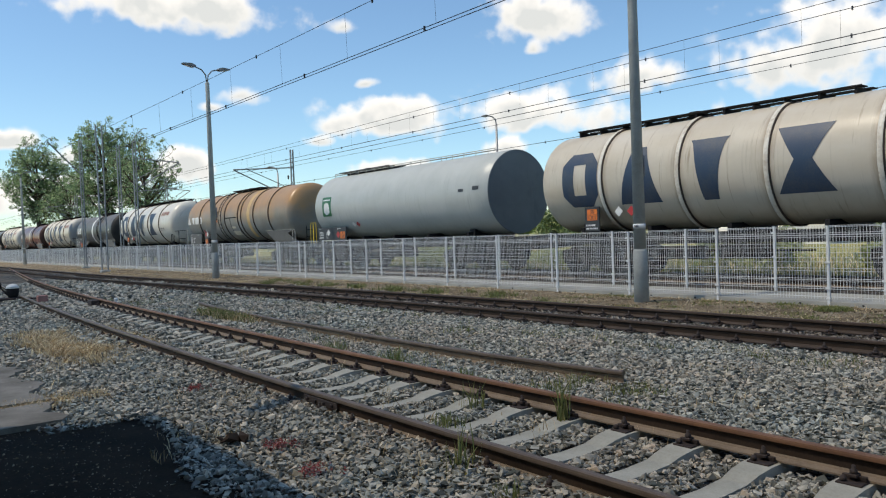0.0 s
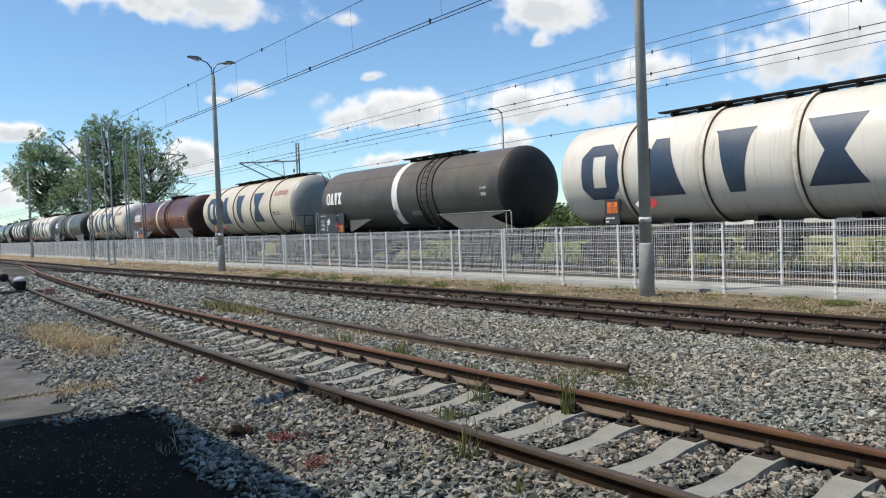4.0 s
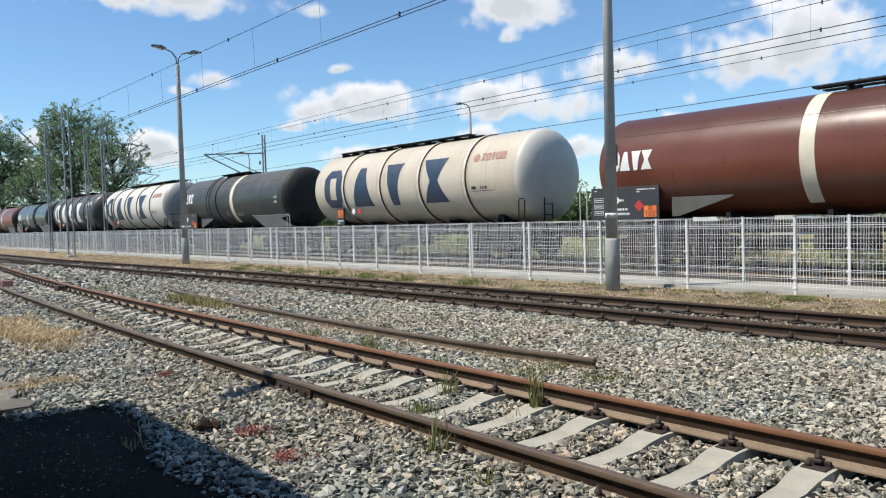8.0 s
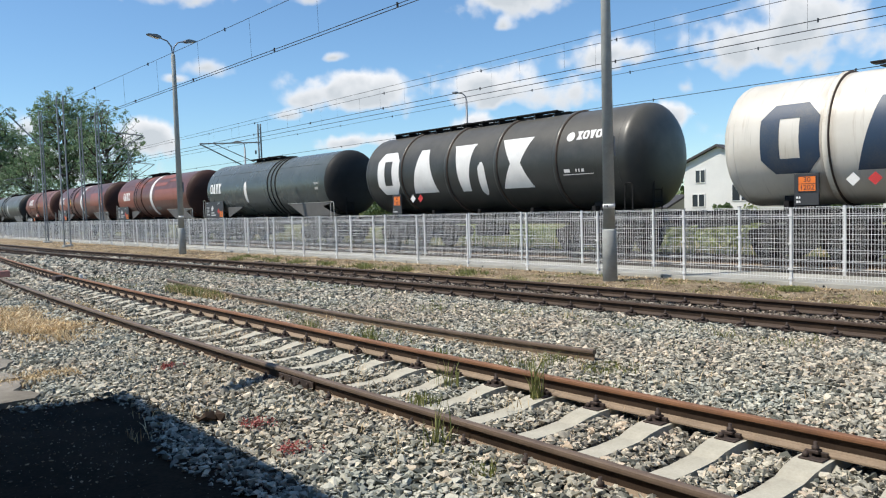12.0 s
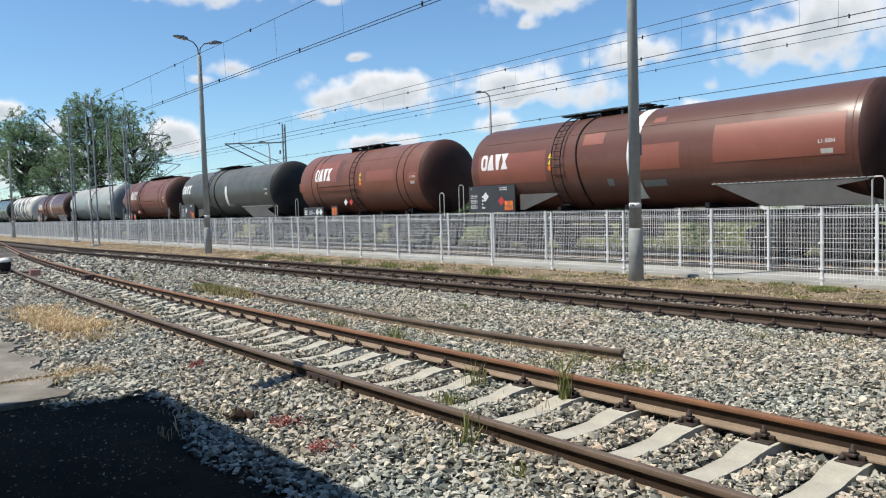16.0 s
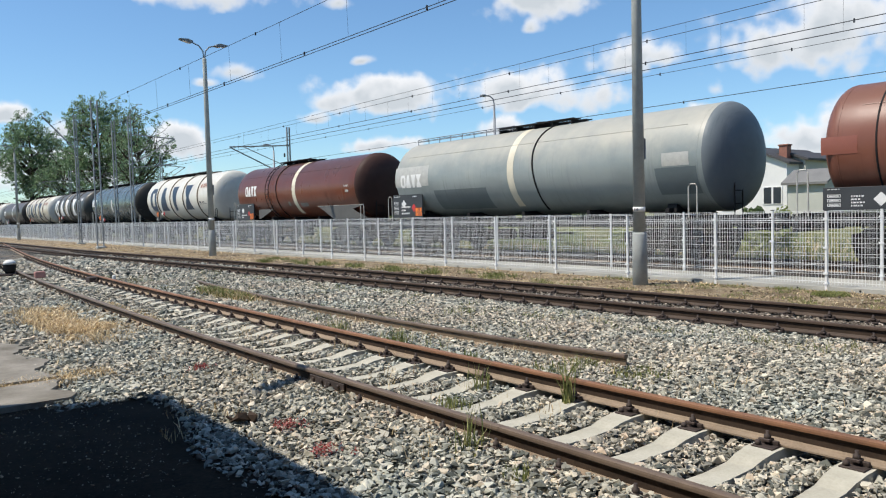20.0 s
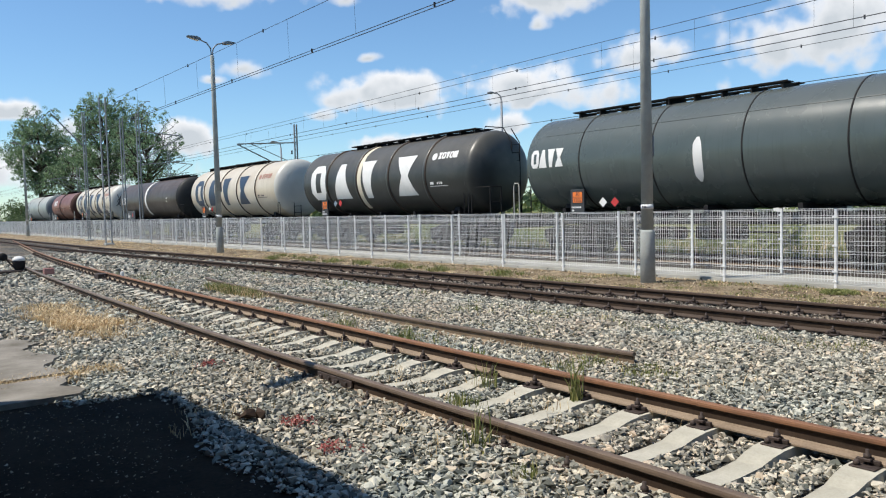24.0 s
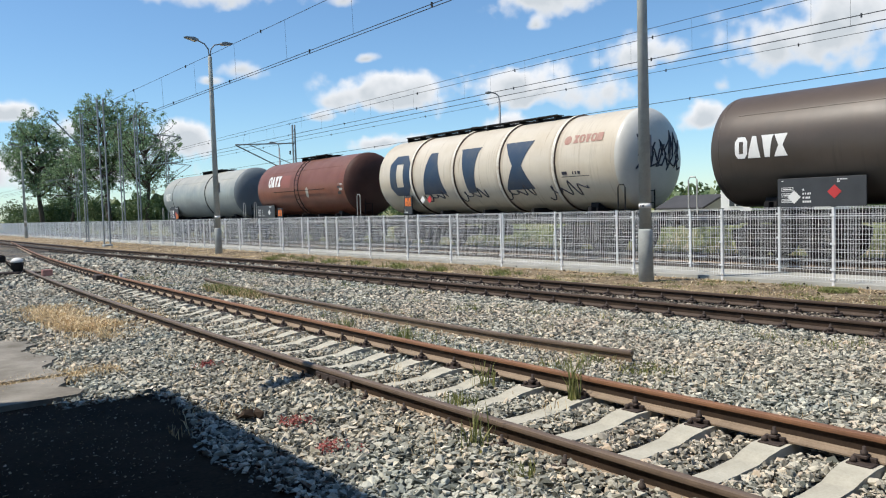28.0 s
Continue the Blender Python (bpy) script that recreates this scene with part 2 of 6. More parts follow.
M_BALLAST, M_EARTH, M_MEADOW = ballast_ground(), earth(), meadow()
M_STONE = island_mix("crushed_stone", [(0.0, (0.094, 0.105, 0.095)), (0.2, (0.197, 0.197, 0.176)), (0.5, (0.399, 0.393, 0.348)), (0.78, (0.54, 0.517, 0.446)), (0.88, (0.545, 0.46, 0.37)), (1.0, (0.751, 0.71, 0.6))], patches=[(0.34, (0.93, 1.03, 1.02)), (0.48, (1.05, 1.02, 0.92)), (0.64, (1.13, 1.0, 0.86))])
M_RUSTSTONE = island_mix("rust_dusted_stone", [(0.0, (0.07, 0.06, 0.05)), (0.3, (0.17, 0.145, 0.12)), (0.7, (0.29, 0.25, 0.205)), (1.0, (0.48, 0.42, 0.35))], patches=[(0.4, (0.95, 1.0, 1.0)), (0.6, (1.1, 1.0, 0.9))])
M_GREYSTONE = island_mix("blue_grey_stone", [(0.0, (0.101, 0.108, 0.098)), (0.2, (0.202, 0.211, 0.187)), (0.5, (0.388, 0.388, 0.339)), (0.8, (0.527, 0.512, 0.441)), (0.92, (0.583, 0.502, 0.395)), (1.0, (0.8, 0.759, 0.639))], patches=[(0.36, (0.95, 1.02, 1.02)), (0.60, (1.12, 1.0, 0.88))])
M_LITTER = island_mix("earth_litter", [(0.0, (0.09, 0.065, 0.045)), (0.4, (0.23, 0.175, 0.115)), (0.75, (0.40, 0.33, 0.225)), (1.0, (0.60, 0.54, 0.43))])
M_SLEEPER = concrete("sleeper_concrete", (0.50, 0.47, 0.385), (0.34, 0.318, 0.25), 2.5)
M_PATH = concrete("path_concrete", (0.44, 0.43, 0.385), (0.31, 0.305, 0.265), 0.8)
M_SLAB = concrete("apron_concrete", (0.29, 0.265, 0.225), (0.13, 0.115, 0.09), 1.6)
M_POLE = concrete("pole_concrete", (0.43, 0.44, 0.41), (0.31, 0.318, 0.295), 2.2)
# main-line bed and sleepers: the dark under the train, put into their colour
M_TRAINSHADE = concrete("train_shade_ballast", (0.095, 0.083, 0.07), (0.045, 0.04, 0.035), 3.0)
M_RUSTY = weathered("rusty_rail_head", (0.28, 0.135, 0.065), (0.16, 0.078, 0.042), 0.65, 0.1, 3.0)
M_RAIL_TOP = weathered("worn_rail_head", (0.18, 0.13, 0.09), (0.105, 0.073, 0.052), 0.6, 0.1, 3.0)
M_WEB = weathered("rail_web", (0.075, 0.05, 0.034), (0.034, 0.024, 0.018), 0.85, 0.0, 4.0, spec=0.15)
M_OLDWEB = weathered("old_rail_web", (0.27, 0.205, 0.14), (0.13, 0.095, 0.065), 0.85, 0.0, 4.0, spec=0.2)
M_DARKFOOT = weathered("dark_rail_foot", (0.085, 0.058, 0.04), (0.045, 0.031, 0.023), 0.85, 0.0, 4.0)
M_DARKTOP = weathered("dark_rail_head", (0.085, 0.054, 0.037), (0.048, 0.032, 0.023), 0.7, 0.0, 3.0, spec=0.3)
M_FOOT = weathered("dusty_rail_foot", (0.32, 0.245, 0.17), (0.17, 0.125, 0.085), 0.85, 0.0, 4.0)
M_IRON = weathered("fastener_iron", (0.085, 0.06, 0.05), (0.035, 0.026, 0.022), 0.75, 0.3, 12.0)
M_GALV = weathered("galvanised_steel", (0.76, 0.76, 0.745), (0.62, 0.62, 0.61), 0.5, 0.05, 5.0)
M_FADEDRED = weathered("faded_red_paint", (0.42, 0.20, 0.17), (0.28, 0.15, 0.13), 0.8)
M_LAMP = weathered("lamp_grey", (0.22, 0.23, 0.25), (0.15, 0.16, 0.175), 0.5, 0.2)
M_WIRE = weathered("wire_copper_dark", (0.05, 0.055, 0.06), (0.03, 0.03, 0.035), 0.6, 0.4)
M_MAST = weathered("mast_steel", (0.28, 0.295, 0.30), (0.19, 0.20, 0.21), 0.55, 0.3)
M_BLACK = weathered("black_underframe", (0.028, 0.027, 0.027), (0.014, 0.013, 0.013), 0.75, 0.0, 3.0, spec=0.15)
M_BOGIE = weathered("bogie_brown_dust", (0.045, 0.04, 0.035), (0.018, 0.016, 0.015), 0.85, 0.0, 4.0, spec=0.15)
M_STEEL = weathered("dull_steel_tread", (0.10, 0.09, 0.08), (0.05, 0.045, 0.04), 0.55, 0.3, 5.0)
M_BELLY = weathered("grey_skirt", (0.115, 0.108, 0.10), (0.07, 0.066, 0.06), 0.6, 0.0, 2.0)
M_PANEL = weathered("dark_panel", (0.045, 0.047, 0.05), (0.028, 0.03, 0.032), 0.55, 0.0, 2.0)
M_WHITE = weathered("white_marking", (0.78, 0.77, 0.74), (0.60, 0.59, 0.56), 0.55, 0.0, 2.0)
# cream end cap greyed: shade of an end turned from the sun, as colour
T_SHADEDEND = tank_paint("shaded_cream_end", (0.34, 0.335, 0.315), (0.20, 0.195, 0.18), None, rough=0.42, spec=0.3)
T_PALEEND = tank_paint("pale_grey_end", (0.56, 0.545, 0.49), (0.43, 0.41, 0.36), None, rough=0.4)
M_RIBEDGE = weathered("rusty_rib_edge", (0.09, 0.06, 0.04), (0.045, 0.032, 0.025), 0.8, 0.0, 4.0)
M_BANDOCHRE = weathered("ochre_band", (0.66, 0.46, 0.20), (0.48, 0.31, 0.13), 0.5, 0.0, 2.0)
M_BAND = weathered("cream_band", (0.72, 0.66, 0.52), (0.55, 0.49, 0.37), 0.5, 0.0, 2.0)
M_DIM = weathered("dim_grey_plate", (0.24, 0.235, 0.21), (0.15, 0.148, 0.135), 0.6, 0.0, 3.0)
M_ORANGE = weathered("orange_plate", (0.85, 0.22, 0.03), (0.70, 0.16, 0.02), 0.5, 0.0, 3.0)
M_RED = weathered("red_marking", (0.55, 0.04, 0.035), (0.40, 0.03, 0.03), 0.5, 0.0, 3.0)
M_YELLOW = weathered("yellow_marking", (0.80, 0.56, 0.05), (0.62, 0.42, 0.04), 0.5, 0.0, 3.0)
M_BLUE = weathered("blue_lettering", (0.02, 0.042, 0.08), (0.06, 0.07, 0.08), 0.5, 0.0, 1.6, 30, 0.1, 0.30, 0.55)
M_GREENPOSTER = weathered("green_sticker", (0.03, 0.17, 0.075), (0.02, 0.12, 0.05), 0.5)
M_RAILING = weathered("light_handrail", (0.50, 0.49, 0.44), (0.36, 0.35, 0.32), 0.5, 0.1)
M_INK = weathered("dark_ink", (0.03, 0.03, 0.05), (0.02, 0.02, 0.03), 0.6)
M_LOGORED = weathered("faded_red_lettering", (0.30, 0.12, 0.085), (0.36, 0.22, 0.17), 0.6)
M_BARK = weathered("bark", (0.11, 0.085, 0.065), (0.05, 0.04, 0.032), 0.95, 0, 5, 30, 0.6)
M_LEAF = leafy("tree_leaves", [(0.0, (0.085, 0.155, 0.08)), (0.4, (0.15, 0.24, 0.125)), (0.8, (0.24, 0.34, 0.19)), (1.0, (0.38, 0.46, 0.30))], 0.6)
M_HEDGE = leafy("hedge_leaves", [(0.0, (0.045, 0.08, 0.03)), (0.6, (0.09, 0.14, 0.05)), (1.0, (0.16, 0.205, 0.08))], 0.2)
M_GRASS = leafy("green_weeds", [(0.0, (0.11, 0.13, 0.035)), (0.6, (0.19, 0.215, 0.06)), (1.0, (0.33, 0.31, 0.12))], 0.25)
M_SHRUB = leafy("light_shrub_leaves", [(0.0, (0.16, 0.20, 0.06)), (0.5, (0.29, 0.34, 0.12)), (1.0, (0.45, 0.47, 0.22))], 0.3)
M_STRAW = leafy("dry_grass", [(0.0, (0.22, 0.145, 0.07)), (0.45, (0.60, 0.44, 0.235)), (1.0, (0.86, 0.71, 0.46))], 0.2)
M_REDWEED = leafy("reddish_weed", [(0.0, (0.22, 0.05, 0.045)), (1.0, (0.42, 0.12, 0.10))], 0.2)
M_PLASTER = weathered("white_plaster", (0.74, 0.73, 0.70), (0.62, 0.61, 0.58), 0.9, 0, 0.6, 20)
M_GREYWALL = weathered("grey_plaster", (0.48, 0.48, 0.42), (0.38, 0.38, 0.335), 0.9, 0, 0.6, 20)
M_ROOF = weathered("grey_roof_sheet", (0.20, 0.195, 0.185), (0.13, 0.127, 0.12), 0.7, 0, 0.9, 12)
M_ROOFDARK = weathered("dark_roof_tiles", (0.07, 0.065, 0.065), (0.04, 0.038, 0.038), 0.7, 0, 0.9, 12)
M_ROOFRED = weathered("red_roof_tiles", (0.38, 0.12, 0.07), (0.26, 0.085, 0.05), 0.8, 0, 0.9, 12)
M_BRICK = weathered("chimney_brick", (0.30, 0.13, 0.09), (0.20, 0.09, 0.065), 0.9, 0, 3, 25)
M_GLASS = weathered("dark_window_glass", (0.05, 0.06, 0.07), (0.03, 0.035, 0.04), 0.1, 0, 1)
# dark soil, deepened further so its colour carries the building's shade
M_SHADEDYARD = weathered("shaded_yard_ground", (0.048, 0.034, 0.021), (0.010, 0.008, 0.006), 0.95, 0, 1.3, 30, 0.9, 0.4, 0.7, 0.08)
M_CLOUD, M_WISP = cloud_white(), cloud_white("cloud_wisp", 0.735, 0.42)

# tank colours
CREAM_RIBS = (3.915, 1.265, -1.245, -3.825)
T_CREAM = tank_paint("cream_tank", (0.56, 0.50, 0.40), (0.43, 0.36, 0.26), None, rough=0.36, ribs=CREAM_RIBS)
T_WHITECREAM = tank_paint("pale_cream_tank", (0.64, 0.61, 0.535), (0.49, 0.45, 0.375), None, rough=0.34, ribs=CREAM_RIBS, rib_stain=(0.3, 0.225, 0.15))
T_RIBCREAM = weathered("pale_rib_paint", (0.66, 0.62, 0.53), (0.42, 0.34, 0.25), 0.5, 0.0, 1.6, 14, 0.1, 0.33, 0.55)
T_SILVER = tank_paint("silver_tank", (0.44, 0.46, 0.435), (0.33, 0.345, 0.32), (0.52, 0.53, 0.49), 3.6, rough=0.42)
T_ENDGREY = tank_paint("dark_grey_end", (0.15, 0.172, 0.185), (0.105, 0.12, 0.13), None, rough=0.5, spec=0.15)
T_ORANGE = tank_paint("rusty_orange_tank", (0.25, 0.255, 0.235), (0.19, 0.165, 0.125), (0.54, 0.275, 0.085), 2.95, rough=0.4, rust=(0.34, 0.15, 0.06))
T_BLACK = tank_paint("black_tank", (0.038, 0.041, 0.038), (0.024, 0.026, 0.024), (0.14, 0.128, 0.104), 3.3, rough=0.42)
T_OLIVE = tank_paint("olive_grey_tank", (0.066, 0.067, 0.057), (0.045, 0.046, 0.04), (0.16, 0.155, 0.13), 3.2, rough=0.42)
T_GREEN = tank_paint("dark_green_grey_tank", (0.075, 0.09, 0.085), (0.052, 0.062, 0.058), (0.135, 0.145, 0.13), 3.5, rough=0.3)
T_SLATE = tank_paint("slate_tank", (0.078, 0.098, 0.092), (0.055, 0.069, 0.065), (0.12, 0.13, 0.125), 3.6, rough=0.28)
T_BROWN = tank_paint("brown_tank", (0.066, 0.051, 0.039), (0.042, 0.033, 0.026), (0.125, 0.088, 0.062), 3.2)
T_RED = tank_paint("oxide_red_tank", (0.175, 0.047, 0.022), (0.08, 0.028, 0.018), (0.095, 0.046, 0.03), 3.35, rough=0.32)
T_REDBROWN = tank_paint("brownish_red_tank", (0.15, 0.055, 0.034), (0.09, 0.038, 0.026), (0.13, 0.07, 0.05), 3.5, rough=0.36)
T_RED2 = tank_paint("brick_red_tank", (0.205, 0.066, 0.035), (0.115, 0.043, 0.027), (0.215, 0.105, 0.068), 3.5, rough=0.42)
T_DULLPATCH = tank_paint("dull_blue_patch", (0.13, 0.16, 0.165), (0.09, 0.11, 0.115), None)
# red, brick and black end caps: the sunless side's shade is in the colour
T_REDEND = tank_paint("shaded_red_end", (0.062, 0.029, 0.023), (0.032, 0.018, 0.015), None, rough=0.6, spec=0.15)
T_BROWNEND = tank_paint("shaded_brick_end", (0.075, 0.033, 0.025), (0.042, 0.022, 0.018), None, rough=0.62, spec=0.15)
T_BLACKEND = tank_paint("shaded_black_end", (0.032, 0.033, 0.033), (0.019, 0.019, 0.018), None, rough=0.58, spec=0.15)
T_DUSTY = tank_paint("dust_covered_black_tank", (0.05, 0.054, 0.048), (0.032, 0.034, 0.031), (0.18, 0.14, 0.098), 3.0, rough=0.42)
T_REDPATCH = weathered("fresh_red_patch", (0.27, 0.088, 0.056), (0.20, 0.065, 0.042), 0.45, 0, 1.0)
T_BLUEGREY = tank_paint("blue_grey_tank", (0.27, 0.30, 0.288), (0.17, 0.197, 0.193), (0.52, 0.475, 0.385), 3.3)

# ---- mesh kit ----


def finish(bm, name, material, smooth=False):
    me = bpy.data.meshes.new(name)
    bmesh.ops.recalc_face_normals(bm, faces=bm.faces)
    bm.to_mesh(me)
    bm.free()
    for m in material if isinstance(material, (list, tuple)) else (material,):
        me.materials.append(m)
    if smooth:
        me.shade_smooth()
    return me


def part(name, bm, material, parent, label="", smooth=False):
    """Links a bmesh (or ready mesh data) as one object under a thing or a part."""
    me = bm if isinstance(bm, bpy.types.Mesh) else finish(bm, name, material, smooth)
    ob = new(name, me)
    ob.parent = parent
    if label:
        tagged(ob, label)
    return ob


def thing(name, label, category, m=None, group="", kind=""):
    ob = new(name)
    ob.empty_display_size = 0.2
    if m is not None:
        ob.matrix_world = m
    return tagged(ob, label, category, group, kind)


def solid(name, bm, material, label, category="", group="", kind="", smooth=False):
    return tagged(new(name, finish(bm, name, material, smooth)), label, category, group, kind)


def raw_mesh(name, verts, faces, material):
    """A large mesh from arrays; all faces have the same number of corners."""
    me = bpy.data.meshes.new(name)
    n, k = faces.shape
    me.vertices.add(len(verts))
    me.vertices.foreach_set("co", np.ascontiguousarray(verts, dtype=np.float32).ravel())
    me.loops.add(n * k)
    me.loops.foreach_set("vertex_index", np.ascontiguousarray(faces, dtype=np.int32).ravel())
    me.polygons.add(n)
    me.polygons.foreach_set("loop_start", np.arange(0, n * k, k, dtype=np.int32))
    me.update(calc_edges=True)
    me.shade_flat()
    me.materials.append(material)
    return me


def box(bm, x0, x1, y0, y1, z0, z1, bevel=0.0, index=0):
    m = Matrix.Translation(((x0 + x1) / 2, (y0 + y1) / 2, (z0 + z1) / 2)) @ Matrix.Diagonal((x1 - x0, y1 - y0, z1 - z0, 1))
    vs = bmesh.ops.create_cube(bm, size=1, matrix=m)["verts"]
    fs = {f for v in vs for f in v.link_faces}
    for f in fs:
        f.material_index = index
    if bevel:
        es = list({e for v in vs for e in v.link_edges})
        bmesh.ops.bevel(bm, geom=es, offset=bevel, segments=1, affect="EDGES")


def tube(bm, pts, r, n=8, r2=None, index=0, caps=True):
    """A round bar through the points."""
    pts = [Vector(p) for p in pts]
    rings = []
    for i, p in enumerate(pts):
        d = (pts[min(i + 1, len(pts) - 1)] - pts[max(i - 1, 0)]).normalized()
        a = d.orthogonal().normalized() if abs(d.z) < 0.99 else Vector((1, 0, 0))
        if abs(d.z) < 0.99:
            a = d.cross(Vector((0, 0, 1))).normalized()
        b = d.cross(a).normalized()
        rr = r if r2 is None else r + (r2 - r) * i / (len(pts) - 1)
        rings.append([bm.verts.new(p + rr * (math.cos(t) * a + math.sin(t) * b)) for t in (2 * math.pi * k / n for k in range(n))])
    for A, B in zip(rings, rings[1:]):
        for k in range(n):
            f = bm.faces.new((A[k], A[(k + 1) % n], B[(k + 1) % n], B[k]))
            f.material_index, f.smooth = index, n > 6
    if caps:
        for R in (rings[0], rings[-1]):
            bm.faces.new(R).material_index = index


def prism(bm, outline, axis, a0, a1, index=0):
    """A flat outline (list of pairs) drawn out along an axis from a0 to a1."""
    def at(p, a):
        return (a, *p) if axis == "x" else (p[0], a, p[1]) if axis == "y" else (*p, a)
    A, B = [bm.verts.new(at(p, a0)) for p in outline], [bm.verts.new(at(p, a1)) for p in outline]
    n = len(outline)
    for k in range(n):
        bm.faces.new((A[k], A[(k + 1) % n], B[(k + 1) % n], B[k])).material_index = index
    bm.faces.new(A).material_index = index
    bm.faces.new(B).material_index = index


def turned(bm, profile, axis="y", n=40, index=0, centre=(0, 0, 0)):
    """A turned body: profile of (place along the axis, radius)."""
    rings = []
    for a, r in profile:
        ring = []
        for k in range(n):
            t = 2 * math.pi * k / n
            c, s = r * math.cos(t), r * math.sin(t)
            p = (c, a, s) if axis == "y" else (a, c, s) if axis == "x" else (c, s, a)
            ring.append(bm.verts.new(Vector(p) + Vector(centre)))
        rings.append(ring)
    for A, B in zip(rings, rings[1:]):
        for k in range(n):
            f = bm.faces.new((A[k], A[(k + 1) % n], B[(k + 1) % n], B[k]))
            f.material_index, f.smooth = index, True
    for R in (rings[0], rings[-1]):
        bm.faces.new(R).material_index = index


def writing(text, size, material, name="lettering"):
    """Readable characters as a mesh in the x-z plane, facing -y, centred."""
    cu = bpy.data.curves.new(name, "FONT")
    cu.body, cu.size, cu.align_x, cu.align_y, cu.extrude = text, size, "CENTER", "CENTER", 0.002
    ob = bpy.data.objects.new(name, cu)
    scene.collection.objects.link(ob)
    me = bpy.data.meshes.new_from_object(ob.evaluated_get(bpy.context.evaluated_depsgraph_get()))
    bpy.data.objects.remove(ob)
    bpy.data.curves.remove(cu)
    me.name = name
    me.materials.clear()
    me.materials.append(material)
    return me

# ---- the ground and the three tracks ----
GROUND_Z = -0.19
FENCE_X, FENCE_FAR_X, PANEL = 14.77, 16.83, 2.35
TRAIN_X = 19.2


def near_centre(y):
    """Centre line of the nearer siding: straight, then bending towards the second track."""
    if y < 5:
        return 4.38
    s = min(y, 43.9) - 5
    return 4.38 + 0.00135 * s * s + max(0.0, y - 43.9) * 0.105


def second_centre(y):
    """Centre line of the second track, which eases towards the siding."""
    t = min(max((y - 8.0) / 40.0, 0.0), 1.0)
    return 10.53 - 1.3 * t * t * (3 - 2 * t)


def ground_height(x, y):
    """Level of the ground: ballast near the rails, a low bank by the fence, the meadow beyond the railway."""
    z = GROUND_Z - (0.07 if -3 < x < 11.9 else 0.0)
    if 6.2 < x < 9.0:
        z += 0.05 * math.sin((x - 6.2) / 2.8 * math.pi)
    if 12.0 < x < 14.8:
        z += 0.03 * math.sin((x - 12.0) / 2.8 * math.pi)
    if x > 21.6:
        z -= min((x - 21.6) * 0.06, 0.25)
    return z


def ground_sheet():
    xs = [-4000, -600, -120, -30, -10, -3, 0, 1, 2, 3, 4, 5, 6, 6.7, 7.4, 8, 8.6, 9.2, 10, 11, 11.8, 12.5, 13.2, 14, 14.9, 16.7, 17.4, 19.2, 21.5, 22.5, 24, 27, 34, 60, 120, 600, 4000]
    ys = [-4000, -600, -120, -30, -10] + [k * 2.0 for k in range(-2, 40)] + [85, 100, 130, 200, 400, 900, 2000, 4000]
    bm = bmesh.new()
    grid = [[bm.verts.new((x, y, ground_height(x, y))) for y in ys] for x in xs]
    for i in range(len(xs) - 1):
        for j in range(len(ys) - 1):
            f = bm.faces.new((grid[i][j], grid[i + 1][j], grid[i + 1][j + 1], grid[i][j + 1]))
            x = (xs[i] + xs[i + 1]) / 2
            f.material_index = 3 if 17 < x < 21.6 else 0 if -3 < x < 12.0 else 1 if 12.0 <= x <= 17 else 2
            f.smooth = True
    return solid("ground", bm, (M_BALLAST, M_EARTH, M_MEADOW, M_TRAINSHADE), "stony railway ground with an earth strip and meadow", kind="structure")


ground_sheet()

# rail section: half outline of (across, up), from the top of the head down to the foot
RAIL_HALF = [(0.018, 0.0), (0.033, -0.006), (0.036, -0.02), (0.035, -0.036), (0.010, -0.052), (0.008, -0.120), (0.020, -0.136), (0.070, -0.148), (0.0705, -0.160)]
RAIL_OUTLINE = RAIL_HALF + [(-a, b) for a, b in reversed(RAIL_HALF)]


def rail_mesh(line, top_mat, drop=0.0, web_mat=M_WEB):
    """A rail drawn along the points of a line (x, y)."""
    bm = bmesh.new()
    n = len(RAIL_OUTLINE)
    rings = []
    for i, (x, y) in enumerate(line):
        x0, y0 = line[max(i - 1, 0)]
        x1, y1 = line[min(i + 1, len(line) - 1)]
        d = Vector((x1 - x0, y1 - y0, 0)).normalized()
        side = Vector((d.y, -d.x, 0))
        rings.append([bm.verts.new(Vector((x, y, drop + b)) + side * a) for a, b in RAIL_OUTLINE])
    for A, B in zip(rings, rings[1:]):
        for k in range(n):
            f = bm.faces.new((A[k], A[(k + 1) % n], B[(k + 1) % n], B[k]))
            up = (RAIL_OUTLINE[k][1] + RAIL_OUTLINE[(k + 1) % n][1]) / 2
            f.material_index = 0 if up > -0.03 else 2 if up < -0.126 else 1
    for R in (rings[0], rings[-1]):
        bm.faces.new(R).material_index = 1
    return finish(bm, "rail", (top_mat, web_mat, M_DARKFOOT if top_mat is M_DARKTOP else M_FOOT))


